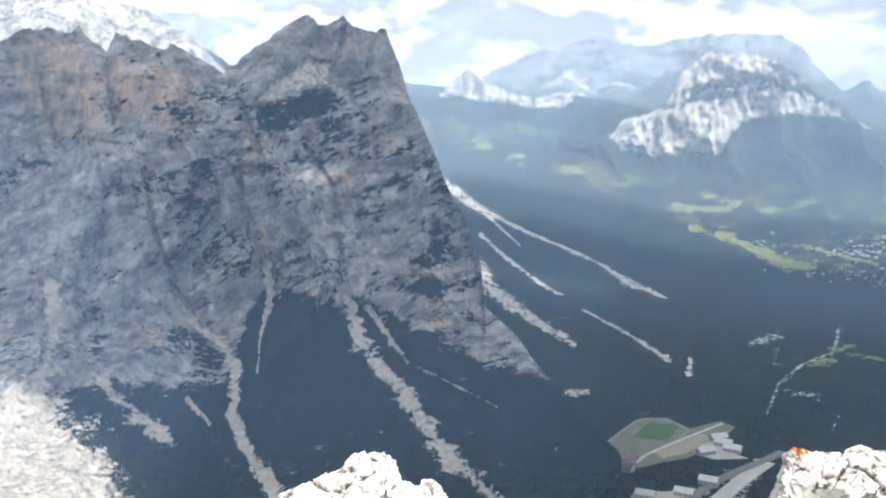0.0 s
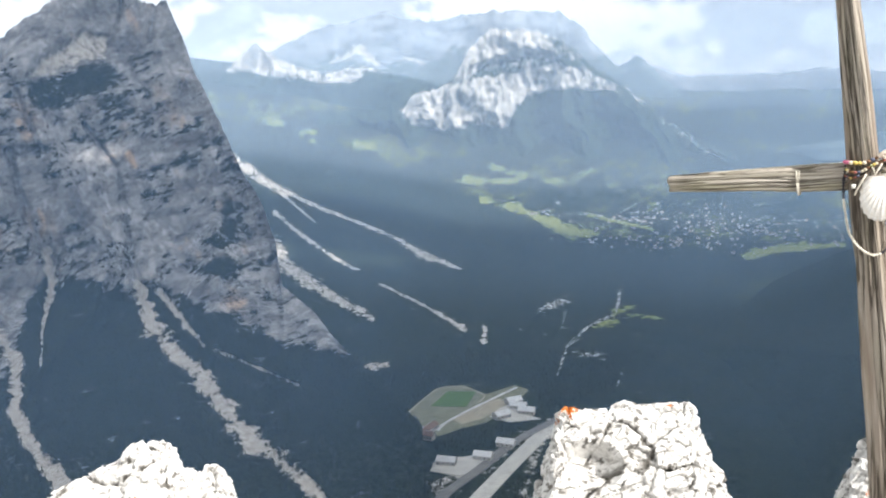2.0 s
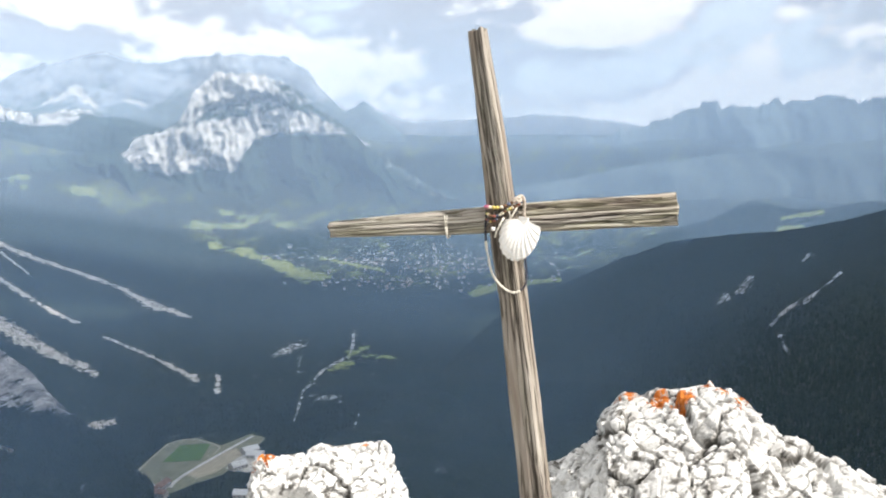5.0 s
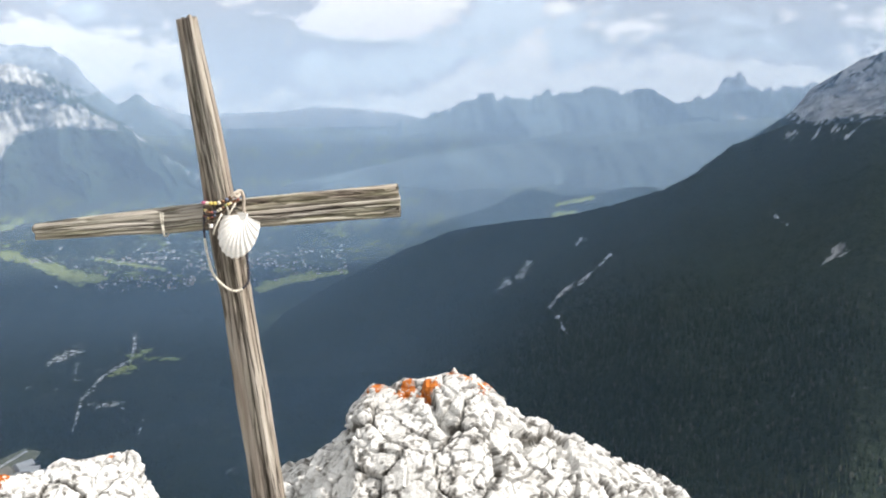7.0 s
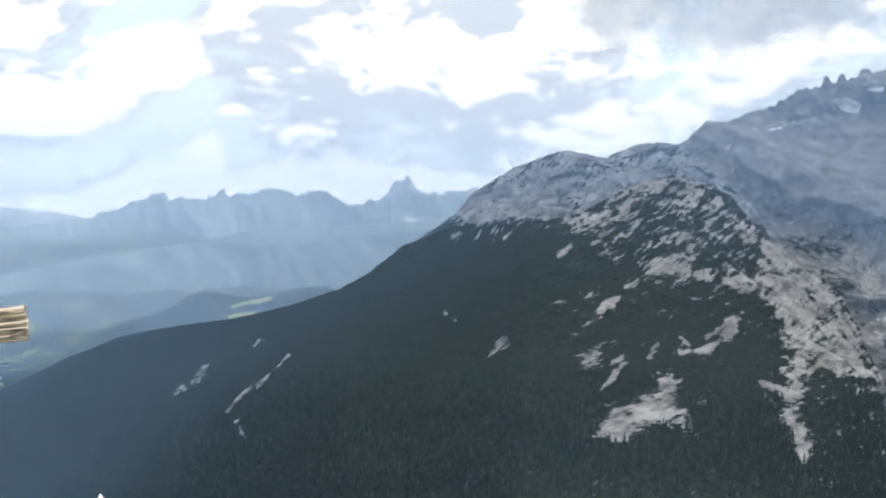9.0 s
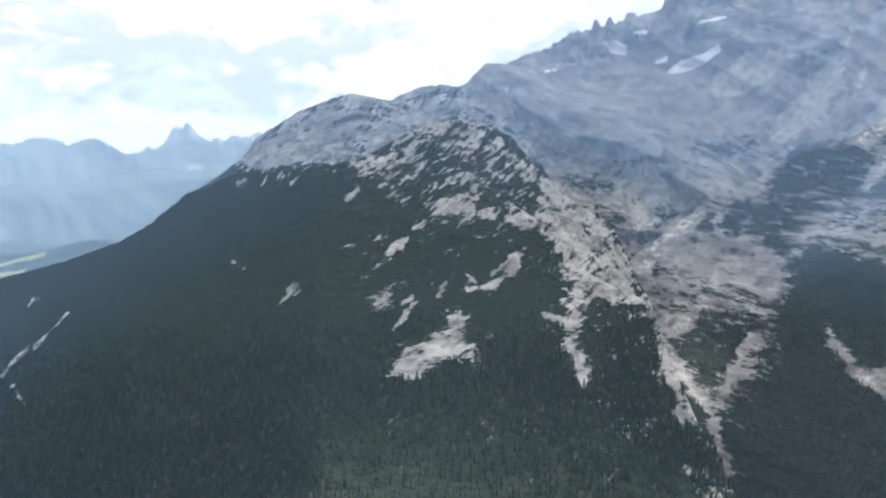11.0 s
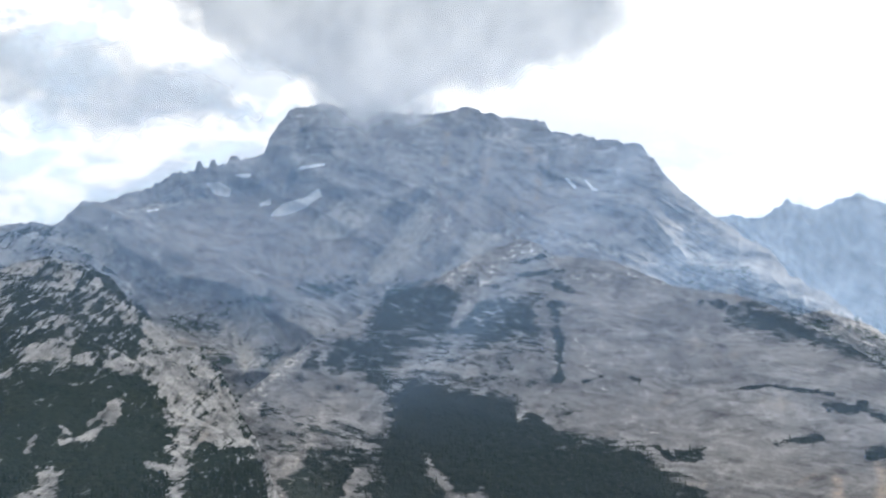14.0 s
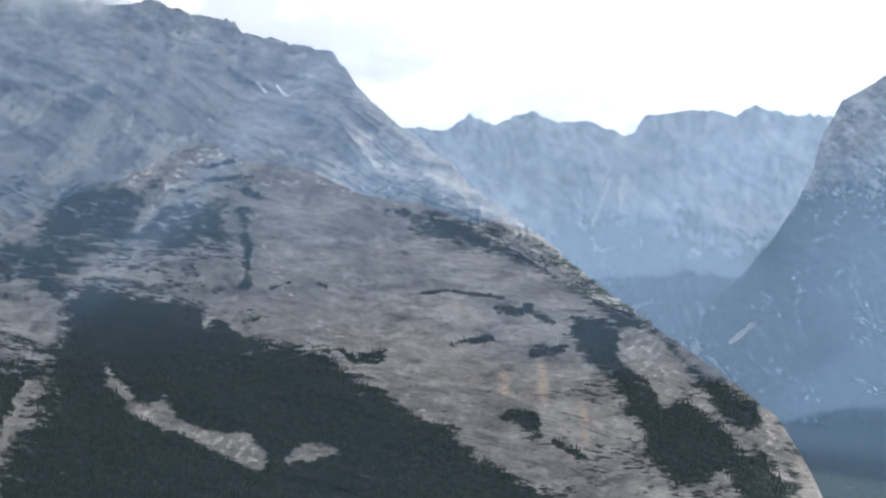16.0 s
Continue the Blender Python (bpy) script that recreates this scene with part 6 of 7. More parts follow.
# scallop shell
def scallop():
    m, n = material("shell")
    at = n.add("ShaderNodeAttribute", name="ray").outputs["Vector"]
    rings = n.noise(n.stretch(at, (0.6, 26.0, 1.0)), 1.0, 4.0, 0.6)
    spot = n.noise(n.place(), 120.0, 6.0, 0.6)
    colour = n.mix(n.span(rings, 0.42, 0.62), (0.80, 0.76, 0.70), (0.88, 0.86, 0.83))
    colour = n.mix(n.span(spot, 0.56, 0.70, 0, 0.5), colour, (0.52, 0.44, 0.35))
    n.surface(colour, 0.55, n.bump(rings, 0.0008, 0.6), specular=0.35)
    cols, rows, long = 145, 46, 0.114
    angle = np.linspace(radians(-80), radians(80), cols)
    rad = np.linspace(0.02, 1, rows)
    aa, rr = np.meshgrid(angle, rad)
    ribs = np.cos(aa / radians(160) * 2 * np.pi * 14)
    reach = long * (1.0 - 0.36 * (np.abs(aa) / radians(80)) ** 2.0 + 0.010 * ribs * rr)
    x = np.sin(aa) * reach * rr * 0.74
    y = -np.cos(aa) * reach * rr
    dome = 0.028 * np.sin(np.clip(rr, 0, 1) * 2.1) * np.cos(aa * 0.95) ** 0.8
    z = dome * 1.15 + ribs * 0.0013 * rr ** 0.8
    outer = np.stack([x, y, z], -1).reshape(-1, 3)
    inner = np.stack([x * 0.985, y * 0.985, z - 0.003], -1)[::-1].reshape(-1, 3)
    verts = np.concatenate([outer, inner])
    ob = grid_mesh("scallop_shell", verts, rows * 2, cols, {}, m)
    rays = np.concatenate([np.stack([aa, rr, aa * 0], -1).reshape(-1, 3), np.stack([aa, rr, aa * 0], -1)[::-1].reshape(-1, 3)])
    ob.data.attributes.new("ray", "FLOAT_VECTOR", "POINT").data.foreach_set("vector", rays.astype(np.float32).ravel())
    bm = bmesh.new()
    corners = [(-0.015, 0.004), (0.013, 0.004), (0.012, -0.013), (0.0, -0.017), (-0.013, -0.013)]
    lower = [bm.verts.new((a, b, 0.001)) for a, b in corners]
    upper = [bm.verts.new((a * 0.96, b, 0.006 + 0.004 * (1 - abs(a) / 0.021))) for a, b in corners]
    bm.faces.new(upper), bm.faces.new(lower[::-1])
    for k in range(5):
        bm.faces.new((lower[k], lower[(k + 1) % 5], upper[(k + 1) % 5], upper[k]))
    bmesh.ops.bevel(bm, geom=bm.edges[:], offset=0.001, segments=1)
    part("hinge_ears", bm, m, ob)
    return tagged(ob, "white ribbed scallop shell hung on the cross", "shell")


shell = scallop()
shell_x = (U * 0.93 + N * 0.36).normalized()
shell_z = (N * 0.93 - U * 0.36 + Vector((0, 0, 0.12))).normalized()
shell_y = shell_z.cross(shell_x).normalized()
shell_x = shell_y.cross(shell_z).normalized()
tilt = Matrix((shell_x, shell_y, shell_z)).transposed().to_4x4()
shell.matrix_world = Matrix.Translation(on_cross(0.063, 0.002, 0.062)) @ tilt @ pose(0, 0, 0, 0, 0, -8)
hanger = tagged(new("shell_cord"), "pale cord loop holding the shell", "cord")
part("cord", tube([on_cross(0.014, 0.028, 0.054), on_cross(0.022, 0.016, 0.062), on_cross(0.026, 0.002, 0.066), on_cross(0.034, 0.018, 0.060), on_cross(0.040, 0.030, 0.050)], 0.002), CORD, hanger)
part("tassel", tube([on_cross(0.006, 0.004, 0.062), on_cross(-0.004, -0.016, 0.070), on_cross(-0.014, -0.036, 0.066), on_cross(-0.018, -0.050, 0.062)], 0.0026), CORD, hanger)


def bead_mesh(name, mat, squash=0.8):
    bm = bmesh.new()
    bmesh.ops.create_uvsphere(bm, u_segments=10, v_segments=6, radius=1.0)
    for v in bm.verts:
        v.co.z *= squash
    for f in bm.faces:
        f.smooth = True
    mesh = bpy.data.meshes.new(name)
    bm.to_mesh(mesh)
    bm.free()
    mesh.materials.append(mat)
    return mesh


def string_beads(thing, line, mesh_for, size):
    """Beads threaded on a line of places."""
    pts = [Vector(p) for p in line]
    step, left, count = size * 1.75, 0.0, 0
    for a, b in zip(pts, pts[1:]):
        length = (b - a).length
        while left <= length:
            bead = new("bead", mesh_for(count))
            bead.parent = thing
            bead.location = a + (b - a) * (left / length)
            bead.rotation_euler = (random.uniform(-0.4, 0.4), random.uniform(-0.4, 0.4), random.uniform(0, 3))
            bead.scale = [size * random.uniform(0.88, 1.1)] * 3
            left += step
            count += 1
        left -= length


def arc(points, n=40):
    """A smooth line through points."""
    a = np.array([tuple(p) for p in points])
    t = np.linspace(0, len(a) - 1, n)
    out = []
    for q in t:
        i = min(int(q), len(a) - 2)
        f = q - i
        p0, p1, p2, p3 = a[max(i - 1, 0)], a[i], a[i + 1], a[min(i + 2, len(a) - 1)]
        out.append(0.5 * (2 * p1 + (p2 - p0) * f + (2 * p0 - 5 * p1 + 4 * p2 - p3) * f * f + (3 * p1 - p0 - 3 * p2 + p3) * f ** 3))
    return [Vector(p) for p in out]


IVORY = bead_mesh("ivory_bead", plain("ivory", (0.72, 0.67, 0.58), 0.45))
DARK_BEAD = bead_mesh("dark_bead", plain("dark_bead", (0.03, 0.03, 0.045), 0.4))
necklace = tagged(new("bead_necklace"), "necklace of ivory and dark beads hanging on the post", "necklace")
loop = arc([on_cross(-0.046, 0.020, 0.020), on_cross(-0.048, -0.040, 0.030), on_cross(-0.038, -0.100, 0.052), on_cross(-0.022, -0.155, 0.058), on_cross(0.010, -0.190, 0.060), on_cross(0.038, -0.199, 0.056), on_cross(0.062, -0.182, 0.050), on_cross(0.066, -0.150, 0.044), on_cross(0.060, -0.085, 0.040)], 60)
part("string", tube(loop, 0.0008, 5), DARK_CORD, necklace)
string_beads(necklace, loop, lambda k: DARK_BEAD if k < 12 or k > 37 else IVORY, 0.0042)
TINTS = [bead_mesh("tinted_bead", plain("bead_" + w, c, 0.4)) for w, c in (("pink", (0.62, 0.16, 0.28)), ("yellow", (0.62, 0.48, 0.14)), ("green", (0.25, 0.26, 0.12)), ("red", (0.30, 0.10, 0.08)), ("brown", (0.20, 0.10, 0.05)), ("cream", (0.70, 0.62, 0.48)), ("blue", (0.10, 0.11, 0.16)))]
bracelet = tagged(new("bead_bracelet"), "bracelets of small coloured beads wound round the joint", "bracelet")
for line, size, order in (
    ([on_cross(-0.046, 0.030, 0.030), on_cross(-0.030, 0.031, 0.058), on_cross(0.000, 0.032, 0.060), on_cross(0.030, 0.046, 0.052), on_cross(0.044, 0.050, 0.030)], 0.0060, (0, 0, 0, 5, 1, 1, 5, 4, 6, 4)),
    ([on_cross(-0.044, 0.012, 0.034), on_cross(-0.028, 0.008, 0.060), on_cross(-0.006, 0.010, 0.062), on_cross(0.018, 0.026, 0.060), on_cross(0.044, 0.038, 0.034)], 0.0046, (2, 1, 5, 4, 4, 3, 6, 5, 5, 4)),
    ([on_cross(-0.046, -0.004, 0.032), on_cross(-0.026, -0.008, 0.058), on_cross(-0.012, 0.000, 0.062)], 0.0040, (4, 3, 6, 4, 1)),
):
    path = arc(line, 30)
    part("string", tube(path, 0.0009, 5), DARK_CORD, bracelet)
    string_beads(bracelet, path, lambda k: TINTS[order[k % len(order)]], size)
part("pendant", tube([on_cross(-0.022, -0.022, 0.064), on_cross(-0.022, -0.032, 0.066)], 0.0055, 8), plain("pearl", (0.78, 0.75, 0.70), 0.35), bracelet, "round pearl pendant")
knot = tagged(new("rag_knot"), "faded beige rag knotted on the joint", "rag")
part("cloth", tube(arc([on_cross(0.030, 0.046, 0.056), on_cross(0.040, 0.056, 0.052), on_cross(0.050, 0.052, 0.042), on_cross(0.044, 0.046, 0.054), on_cross(0.038, 0.054, 0.050), on_cross(0.052, 0.060, 0.036), on_cross(0.058, 0.040, 0.030), on_cross(0.056, 0.016, 0.028), on_cross(0.059, 0.002, 0.028)], 50), 0.0046, 8), plain("faded_rag", (0.42, 0.36, 0.30), 0.95, 0.0, 0.35), knot)

# ---- the valley: sports ground, barracks, road and town ----
def speckled(name, a, b, scale=0.4, rough=0.9):
    m, n = material(name)
    big, small = n.noise(n.place(), scale * 0.15, 5.0, 0.6), n.noise(n.place(), scale, 6.0, 0.65)
    n.surface(n.mix(n.span(n.math("ADD", n.math("MULTIPLY", big, 0.5), n.math("MULTIPLY", small, 0.5)), 0.36, 0.64), a, b), rough, n.bump(small, 0.2, 0.5), specular=0.1)
    return m


TURF = speckled("sports_turf", (0.055, 0.10, 0.035), (0.085, 0.15, 0.05))
DRY_GRASS = speckled("dry_grass", (0.115, 0.125, 0.085), (0.20, 0.20, 0.145))
SAND = speckled("trodden_earth", (0.24, 0.22, 0.17), (0.34, 0.31, 0.24))
ASPHALT = speckled("grey_asphalt", (0.13, 0.13, 0.13), (0.21, 0.21, 0.205))
GRAVEL_BED = speckled("pale_gravel", (0.32, 0.32, 0.30), (0.52, 0.51, 0.48))
PLASTER = speckled("white_plaster", (0.30, 0.29, 0.27), (0.48, 0.465, 0.44), 0.8)
SLATE = speckled("grey_roof", (0.16, 0.155, 0.15), (0.28, 0.27, 0.265), 0.8, 0.7)
TILE = speckled("brown_roof", (0.13, 0.085, 0.065), (0.24, 0.17, 0.14), 0.8, 0.8)
SHEET = speckled("pale_sheet_roof", (0.42, 0.44, 0.46), (0.62, 0.63, 0.64), 0.8, 0.5)
PANE = plain("dark_pane", (0.03, 0.035, 0.045), 0.15)


def level_patch(name, corners, mat, lift, label, category):
    """A flat piece of ground by its corners as (bearing, distance), a little above the valley floor."""
    bm = bmesh.new()
    centre = sum((compass(b, r, 0) for b, r in corners), Vector()) / len(corners)
    ring = []
    pts = [compass(b, r, 0) - centre for b, r in corners]
    for i, p in enumerate(pts):
        q = pts[(i + 1) % len(pts)]
        for f in (0.0, 0.25, 0.5, 0.75):
            c = p.lerp(q, f)
            ring.append(c * (1 + 0.035 * (noise.noise(c * 0.06 + centre) if f else 0)))
    faces = [bm.faces.new([bm.verts.new(c) for c in ring])]
    if faces[0].normal.z < 0:
        faces[0].normal_flip()
    bmesh.ops.recalc_face_normals(bm, faces=bm.faces[:])
    out = bmesh.ops.extrude_face_region(bm, geom=bm.faces[:])
    bmesh.ops.translate(bm, verts=[v for v in out["geom"] if isinstance(v, bmesh.types.BMVert)], vec=(0, 0, -3))
    bmesh.ops.recalc_face_normals(bm, faces=bm.faces[:])
    mesh = bpy.data.meshes.new(name)
    bm.to_mesh(mesh)
    bm.free()
    mesh.materials.append(mat)
    ob = new(name, mesh)
    ob.location = centre + Vector((0, 0, FLOOR + lift))
    return tagged(ob, label, category, kind="structure")


def strip(name, line, width, mat, lift, label, category):
    """A road or track along (bearing, distance) places."""
    pts = arc([compass(b, r, 0) for b, r in line], 40)
    bm = bmesh.new()
    rows = []
    for i, p in enumerate(pts):
        d = (pts[min(i + 1, len(pts) - 1)] - pts[max(i - 1, 0)]).normalized()
        s = Vector((d.y, -d.x, 0)) * width / 2
        rows.append([bm.verts.new(p + s * k + Vector((0, 0, z))) for k, z in ((-1.1, -2), (-1, 0), (0, 0.12), (1, 0), (1.1, -2))])
    for a, b in zip(rows, rows[1:]):
        for k in range(4):
            bm.faces.new((a[k], a[k + 1], b[k + 1], b[k]))
    bmesh.ops.recalc_face_normals(bm, faces=bm.faces[:])
    mesh = bpy.data.meshes.new(name)
    bm.to_mesh(mesh)
    bm.free()
    mesh.materials.append(mat)
    ob = new(name, mesh)
    ob.location.z = FLOOR + lift
    return tagged(ob, label, category, kind="structure")


level_patch("ground_lawn", [(9.0, 1210), (9.1, 1300), (11.0, 1408), (12.6, 1424), (14.0, 1380), (15.7, 1424), (16.5, 1400), (15.6, 1330), (14.0, 1262), (12.5, 1240), (11.2, 1215)], DRY_GRASS, 0.6, "rough grass round the sports ground", "grass")
level_patch("sports_field", [(10.72, 1330), (11.73, 1394), (13.4, 1391), (12.82, 1325)], TURF, 0.9, "green sports field in a forest clearing", "sports field")
level_patch("earth_yard", [(11.81, 1275), (13.42, 1333), (14.83, 1360), (15.15, 1333), (13.73, 1275), (12.56, 1255)], SAND, 0.9, "bare earth yard beside the sports field", "yard")
level_patch("gravel_yard", [(14.23, 1285), (14.68, 1315), (15.42, 1339), (15.91, 1303), (17.24, 1278), (15.39, 1264)], GRAVEL_BED, 0.8, "pale gravel yard among sheds", "yard")
level_patch("gravel_yard", [(10.6, 1100), (11.0, 1140), (12.6, 1142), (14.6, 1160), (14.2, 1120), (12.4, 1085)], GRAVEL_BED, 0.8, "pale gravel yard by the valley road", "yard")
strip("track", [(9.29, 1300), (11.08, 1402), (12.47, 1415), (13.84, 1376), (13.56, 1345)], 2.2, SAND, 0.95, "pale track round the sports field", "track")
strip("track", [(11.05, 1232), (11.73, 1267), (13.76, 1337), (15.78, 1411)], 5, GRAVEL_BED, 1.05, "pale straight lane by the yard", "track")
strip("road", [(10.9, 1010), (11.75, 1045), (13.64, 1108), (15.70, 1194), (18.24, 1280), (19.09, 1316)], 13, ASPHALT, 1.0, "grey valley road through the woods", "road")
strip("river_bed", [(13.0, 1000), (14.8, 1085), (16.4, 1170), (17.4, 1225), (18.3, 1272)], 20, GRAVEL_BED, 0.7, "pale gravel river bed beside the road", "river")


def house(long, wide, high, roof_mat, windows=0, label="", category="house", group="", chimney=True):
    """A gabled house; its parts stand on its base."""
    ob = tagged(new("house"), label, category, group)
    bm = bmesh.new()
    x, y = long / 2, wide / 2
    rise = wide * 0.32
    base = [bm.verts.new((a * x, b * y, -1.0)) for a, b in ((-1, -1), (1, -1), (1, 1), (-1, 1))]
    eave = [bm.verts.new((a * x, b * y, high)) for a, b in ((-1, -1), (1, -1), (1, 1), (-1, 1))]
    ridge = [bm.verts.new((a * x, 0, high + rise)) for a in (-1, 1)]
    for k in range(4):
        bm.faces.new((base[k], base[(k + 1) % 4], eave[(k + 1) % 4], eave[k]))
    bm.faces.new((eave[3], eave[0], ridge[0])), bm.faces.new((eave[1], eave[2], ridge[1]))
    part("wall", bm, PLASTER, ob)
    bm = bmesh.new()
    o = 0.7
    for s in (-1, 1):
        top = [bm.verts.new((a * (x + o), 0, high + rise + 0.25)) for a in (-1, 1)]
        low = [bm.verts.new((a * (x + o), s * (y + o), high - 0.32 * o)) for a in (1, -1)]
        f = bm.faces.new(top + low)
        out = bmesh.ops.extrude_face_region(bm, geom=[f])
        bmesh.ops.translate(bm, verts=[v for v in out["geom"] if isinstance(v, bmesh.types.BMVert)], vec=(0, 0, 0.35))
    bmesh.ops.recalc_face_normals(bm, faces=bm.faces[:])
    part("roof", bm, roof_mat, ob)
    if chimney:
        bm = bmesh.new()
        bmesh.ops.create_cube(bm, size=1.0, matrix=Matrix.Translation((x * 0.4, y * 0.3, high + rise + 0.3)) @ Matrix.Diagonal((0.9, 0.9, 2.0, 1)))
        part("chimney", bm, PLASTER, ob)
    if windows:
        bm = bmesh.new()
        bmesh.ops.create_cube(bm, size=1.0, matrix=Matrix.Diagonal((1.4, 0.2, 1.6, 1)))
        first = part("window", bm, PANE, ob)
        first.location = (-x + 2.0, -y - 0.05, high * 0.5)
        for k in range(1, windows):
            w = new("window", first.data)
            w.parent = ob
            w.location = (-x + 2.0 + (long - 4.0) * k / (windows - 1), -y - 0.05, high * 0.5)
    return ob


def stand(ob, b, r, turn, z=None):
    ob.matrix_world = Matrix.Translation(compass(b, r, FLOOR + 0.6 if z is None else z)) @ pose(0, 0, 0, 0, 0, turn)


barrack = house(34, 11, 6, TILE, 8, "long white barrack with a brown roof", "building", "valley barracks")
stand(barrack, 9.75, 1222, -40)
for b, r, turn in ((10.15, 1209, -40), (10.55, 1229, 50), (9.2, 1190, -40)):
    copy_thing(barrack, Matrix.Translation(compass(b, r, FLOOR + 0.6)) @ pose(0, 0, 0, 0, 0, turn))
shed = house(22, 13, 5, SHEET, 4, "pale metal-roofed shed by the road", "building", "valley sheds", False)
stand(shed, 11.6, 1122, -25)
for b, r, turn in ((13.8, 1137, -30), (15.15, 1180, -32), (14.9, 1282, 20), (15.9, 1320, -30), (16.4, 1300, -30), (8.5, 1126, -30), (15.6, 1341, 15), (9.9, 1216, 50)):
    copy_thing(shed, Matrix.Translation(compass(b, r, FLOOR + 0.6)) @ pose(0, 0, 0, 0, 0, turn))

# the town, spread over the far valley floor
rng = np.random.default_rng(5)
kinds = [house(13, 10, 7, TILE, 0, "small white town house with a brown roof", "house", "houses of the town", False), house(17, 11, 9, SLATE, 0, "white town house with a grey roof", "house", "houses of the town", False), house(11, 9, 6, TILE, 0, "low white chalet with a brown roof", "house", "houses of the town", False)]


def floor_at(b, r):
    p = np.array([[r * math.sin(radians(b)), r * math.cos(radians(b)), float(ground_height(np.array([b]), np.array([float(r)]))[0])]])
    return p[0, 2] + (fbm(p / 160, 5, 0.5, 161)[0] - 0.5) * 26


town = []
for b0, r0, sb, sr, count in ((26.5, 3080, 2.6, 190, 130), (22.2, 3180, 1.6, 100, 45), (29.6, 2900, 1.6, 120, 40), (21.5, 2700, 2.2, 60, 24), (24.5, 2640, 1.2, 70, 18), (31.5, 3150, 1.6, 120, 20), (17.2, 3250, 1.6, 70, 12), (33.0, 2700, 0.8, 60, 8)):
    for _ in range(count):
        town.append((b0 + rng.normal() * sb, min(r0 + rng.normal() * sr, 3360), rng.uniform(0, 180), int(rng.integers(0, 3)), rng.uniform(0.36, 0.62)))
for i, (b, r, turn, kind, size) in enumerate(town):
    m = Matrix.Translation(compass(b, r, floor_at(b, r))) @ pose(0, 0, 0, 0, 0, turn)
    ob = copy_thing(kinds[kind], m) if i > 2 else kinds[i]
    if i <= 2:
        ob.matrix_world = m
    ob.scale = (size, size, size)


# ---- woods ----
def conifer(sides, tiers):
    """The corners and triangles of one ragged spruce of height 1."""
    verts, faces = [], []
    for t in range(tiers):
        low, high = 0.08 + 0.86 * t / tiers, 0.08 + 0.86 * (t + 1.55) / tiers
        wide = 0.15 * (1 - 0.80 * t / tiers)
        tip = len(verts)
        verts.append((0, 0, min(high, 1.0)))
        for k in range(sides):
            a = 2 * math.pi * (k + 0.4 * t) / sides
            w = wide * (1.0 if k % 2 else 0.62)
            verts.append((w * math.cos(a), w * math.sin(a), low - (0.03 if k % 2 else -0.02)))
        for k in range(sides):
            faces.append((tip, tip + 1 + k, tip + 1 + (k + 1) % sides))
    return np.array(verts), np.array(faces)


def spruce_material():
    m, n = material("spruce_needles")
    tint = n.add("ShaderNodeNewGeometry").outputs["Random Per Island"]
    spot = n.noise(n.place(), 1.2, 4.0, 0.7)
    colour = n.mix(n.span(spot, 0.35, 0.65), (0.011, 0.018, 0.014), (0.030, 0.042, 0.024))
    colour = n.mix(n.span(tint, 0.3, 0.9, 0.0, 0.5), colour, (0.044, 0.050, 0.034))
    colour = n.mix(n.span(tint, 0.92, 0.97, 0.0, 0.5), colour, (0.10, 0.097, 0.085))
    n.surface(colour, 0.9, specular=0.08)
    return m


NEEDLES = spruce_material()


def forest(name, places, heights, label, seed):
    v, f = conifer(6, 2)
    r = np.random.default_rng(seed)
    n_trees = len(places)
    turn = r.uniform(0, 6.28, n_trees)
    c, s = np.cos(turn)[:, None], np.sin(turn)[:, None]
    wide = heights[:, None] * r.uniform(0.85, 1.25, n_trees)[:, None]
    x, y = (v[None, :, 0] * c - v[None, :, 1] * s) * wide, (v[None, :, 0] * s + v[None, :, 1] * c) * wide
    z = v[None, :, 2] * heights[:, None] - 0.4
    verts = (np.stack([x, y, z], -1) + places[:, None, :]).reshape(-1, 3)
    faces = (f[None] + (np.arange(n_trees) * len(v))[:, None, None]).reshape(-1, 3)
    mesh = bpy.data.meshes.new(name)
    mesh.vertices.add(len(verts))
    mesh.vertices.foreach_set("co", verts.astype(np.float32).ravel())
    mesh.loops.add(faces.size)
    mesh.loops.foreach_set("vertex_index", faces.astype(np.int32).ravel())
    mesh.polygons.add(len(faces))
    mesh.polygons.foreach_set("loop_start", np.arange(0, faces.size, 3, dtype=np.int32))
    mesh.polygons.foreach_set("loop_total", np.full(len(faces), 3, np.int32))
    mesh.update()
    mesh.materials.append(NEEDLES)
    return tagged(new(name, mesh), label, "trees", kind="stuff")


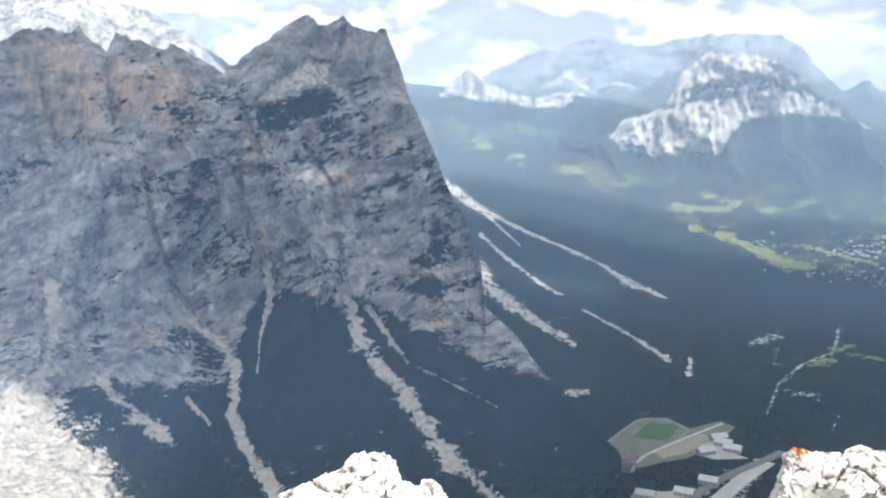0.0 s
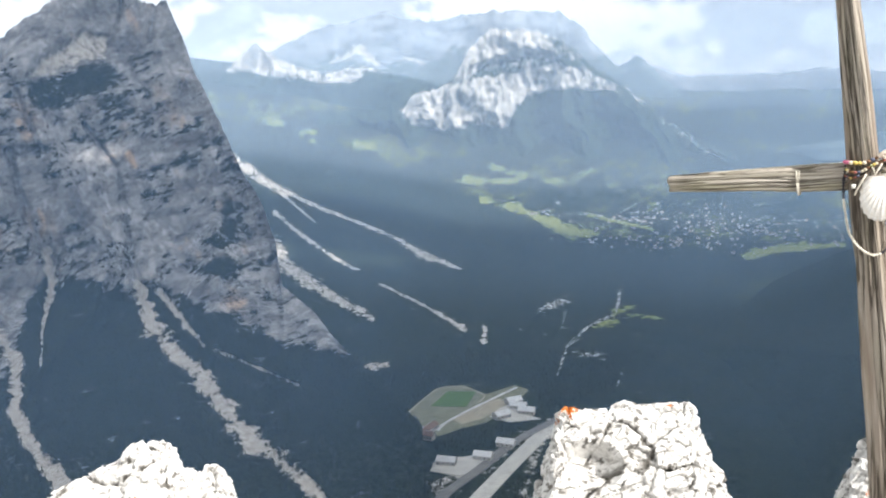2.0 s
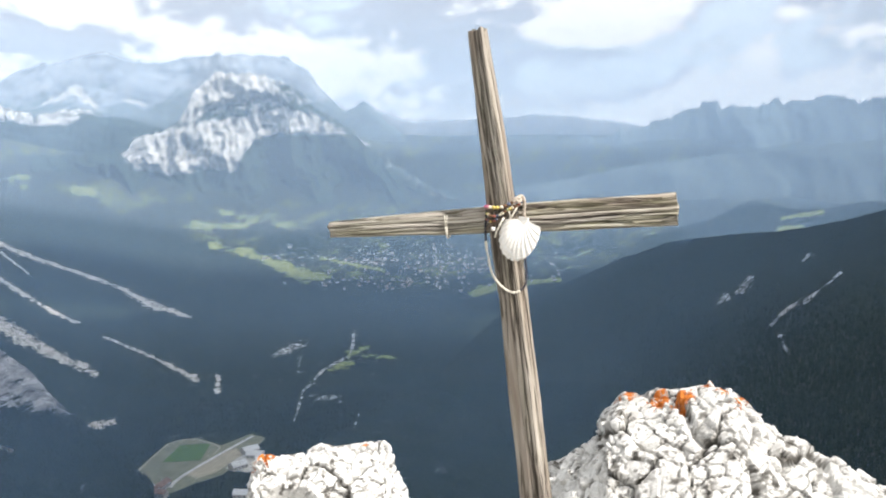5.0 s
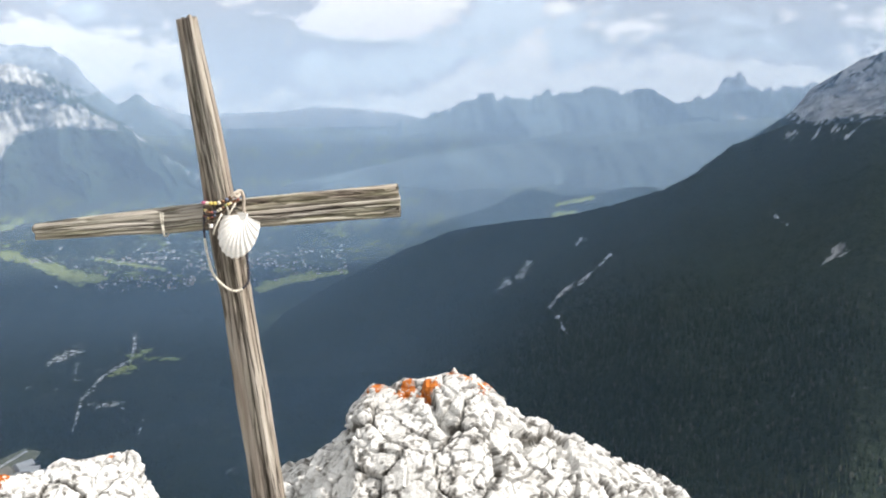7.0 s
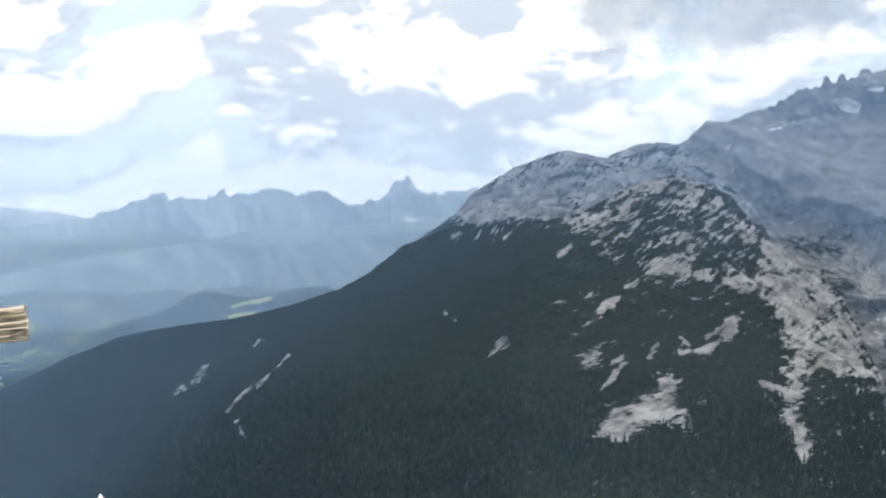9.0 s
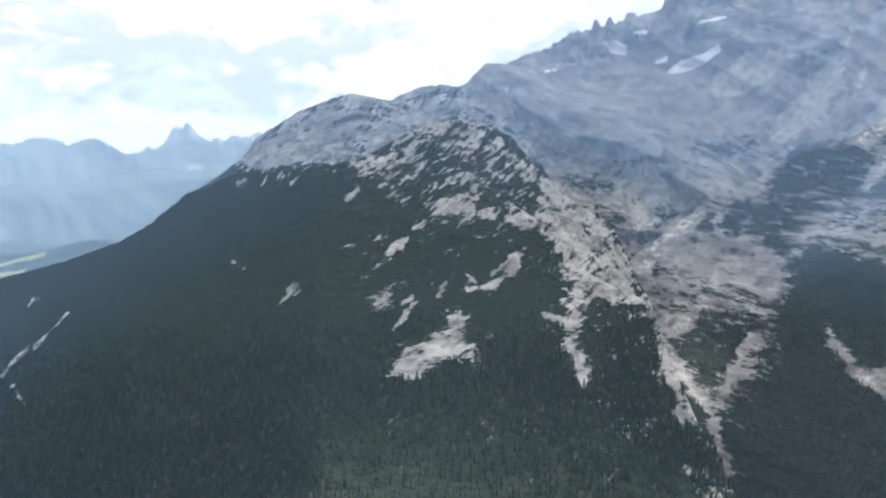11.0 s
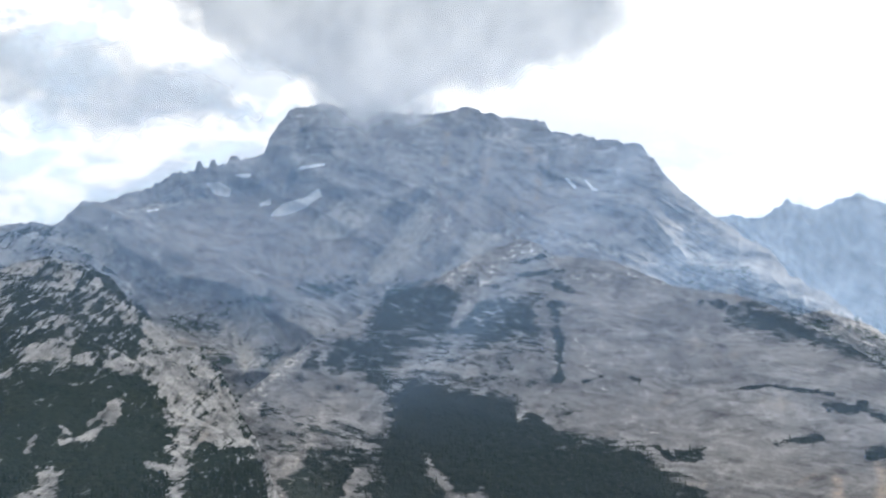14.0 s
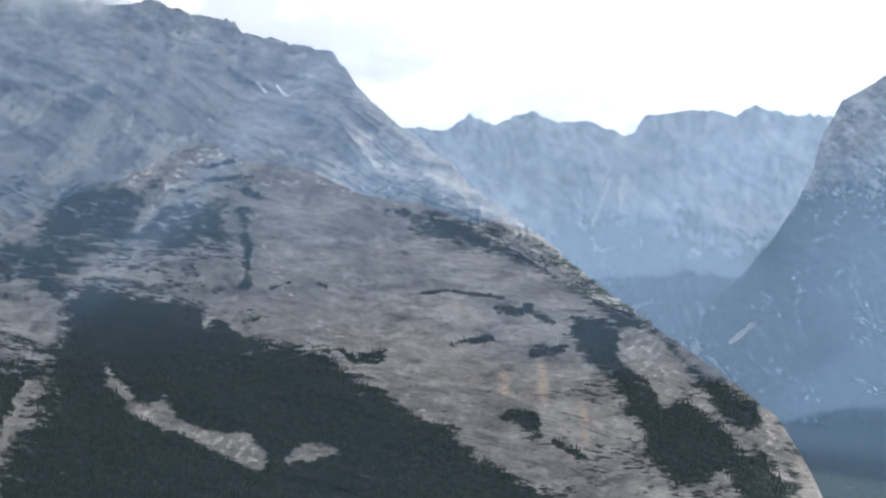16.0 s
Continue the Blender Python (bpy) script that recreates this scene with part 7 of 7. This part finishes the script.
def scatter(points, kinds, cols, rows, count, b_lo, b_hi, el_lo, el_hi, tall, seed):
    """Places for trees on a mountain's wooded flank."""
    r = np.random.default_rng(seed)
    grid = points.reshape(rows, cols, 3)
    veg = (kinds["veg"] - kinds["scree"]).reshape(rows, cols)
    dist = np.hypot(grid[..., 0], grid[..., 1])
    b, el = np.degrees(np.arctan2(grid[..., 0], grid[..., 1])), np.degrees(np.arctan2(grid[..., 2] - EYE, dist))
    weight = (veg > 0.55) & (b > b_lo) & (b < b_hi) & (el > el_lo) & (el < el_hi)
    weight[-1], weight[:, -1] = False, False
    area = np.zeros_like(dist)
    area[:-1, :-1] = np.linalg.norm(grid[1:, :-1] - grid[:-1, :-1], axis=2) * np.linalg.norm(grid[:-1, 1:] - grid[:-1, :-1], axis=2)
    w = (area * weight * smooth(el, el_hi, el_hi - 5.0) * smooth(b, b_lo, b_lo + 14)).ravel()
    picks = r.choice(len(w), size=count, p=w / w.sum())
    i, j = picks // cols, picks % cols
    fi, fj = r.uniform(0, 1, (count, 1)), r.uniform(0, 1, (count, 1))
    p = grid[i, j] * (1 - fi) * (1 - fj) + grid[i + 1, j] * fi * (1 - fj) + grid[i, j + 1] * (1 - fi) * fj + grid[i + 1, j + 1] * fi * fj
    return p, tall * r.uniform(0.55, 1.2, count)


p, h = scatter(shoulder_points, shoulder_kinds, 540, 340, 15000, 34, 87, -21.5, -8.5, 7.0, 1)
forest("conifer_forest", p, h, "dense dark spruce forest on the near mountain shoulder", 1)
p, h = scatter(slab_points, slab_kinds, 500, 310, 6000, 78, 131, -20.0, -6.0, 5.5, 2)
forest("conifer_forest", p, h, "dark spruce forest below the grey slab", 2)
p, h = scatter(near_points, near_kinds, 540, 400, 8000, -27, 10, -24.0, -11.0, 6.5, 3)
forest("conifer_forest", p, h, "dark spruce forest under the mountain wall", 3)


def round_the_camp(count, seed):
    """Places for the trees of the valley floor round the sports ground, off its lawns, yards and road."""
    r = np.random.default_rng(seed)
    b, d = r.uniform(3, 24, count), np.sqrt(r.uniform(980 ** 2, 1620 ** 2, count))
    lane = along([(10.0, 960), (10.9, 1010), (11.75, 1045), (13.64, 1108), (15.7, 1194), (18.24, 1280), (19.09, 1316), (24, 1500)], b)
    lawn_low = along([(8.6, 1500), (8.7, 1190), (11.2, 1200), (12.5, 1235), (14.0, 1250), (17.3, 1255), (17.4, 1500)], b)
    lawn_high = along([(8.7, 1200), (9.1, 1310), (11.0, 1420), (12.6, 1432), (16.5, 1430), (17.3, 1300)], b)
    yard = (b > 10.4) & (b < 14.9) & (d > 1075) & (d < along([(10, 1150), (15, 1172)], b))
    keep = ((d > lane + 32) | (d < lane - 125)) & ~((d > lawn_low) & (d < lawn_high)) & ~yard & ~((b > 8.2) & (b < 10.8) & (d > 1110) & (d < 1245))
    b, d = b[keep], d[keep]
    p = np.stack([d * np.sin(np.radians(b)), d * np.cos(np.radians(b)), np.full(len(b), FLOOR)], 1)
    return p, r.uniform(3.5, 8.0, len(b))


p, h = round_the_camp(9000, 4)
forest("conifer_forest", p, h, "dark spruce woods round the sports ground", 4)
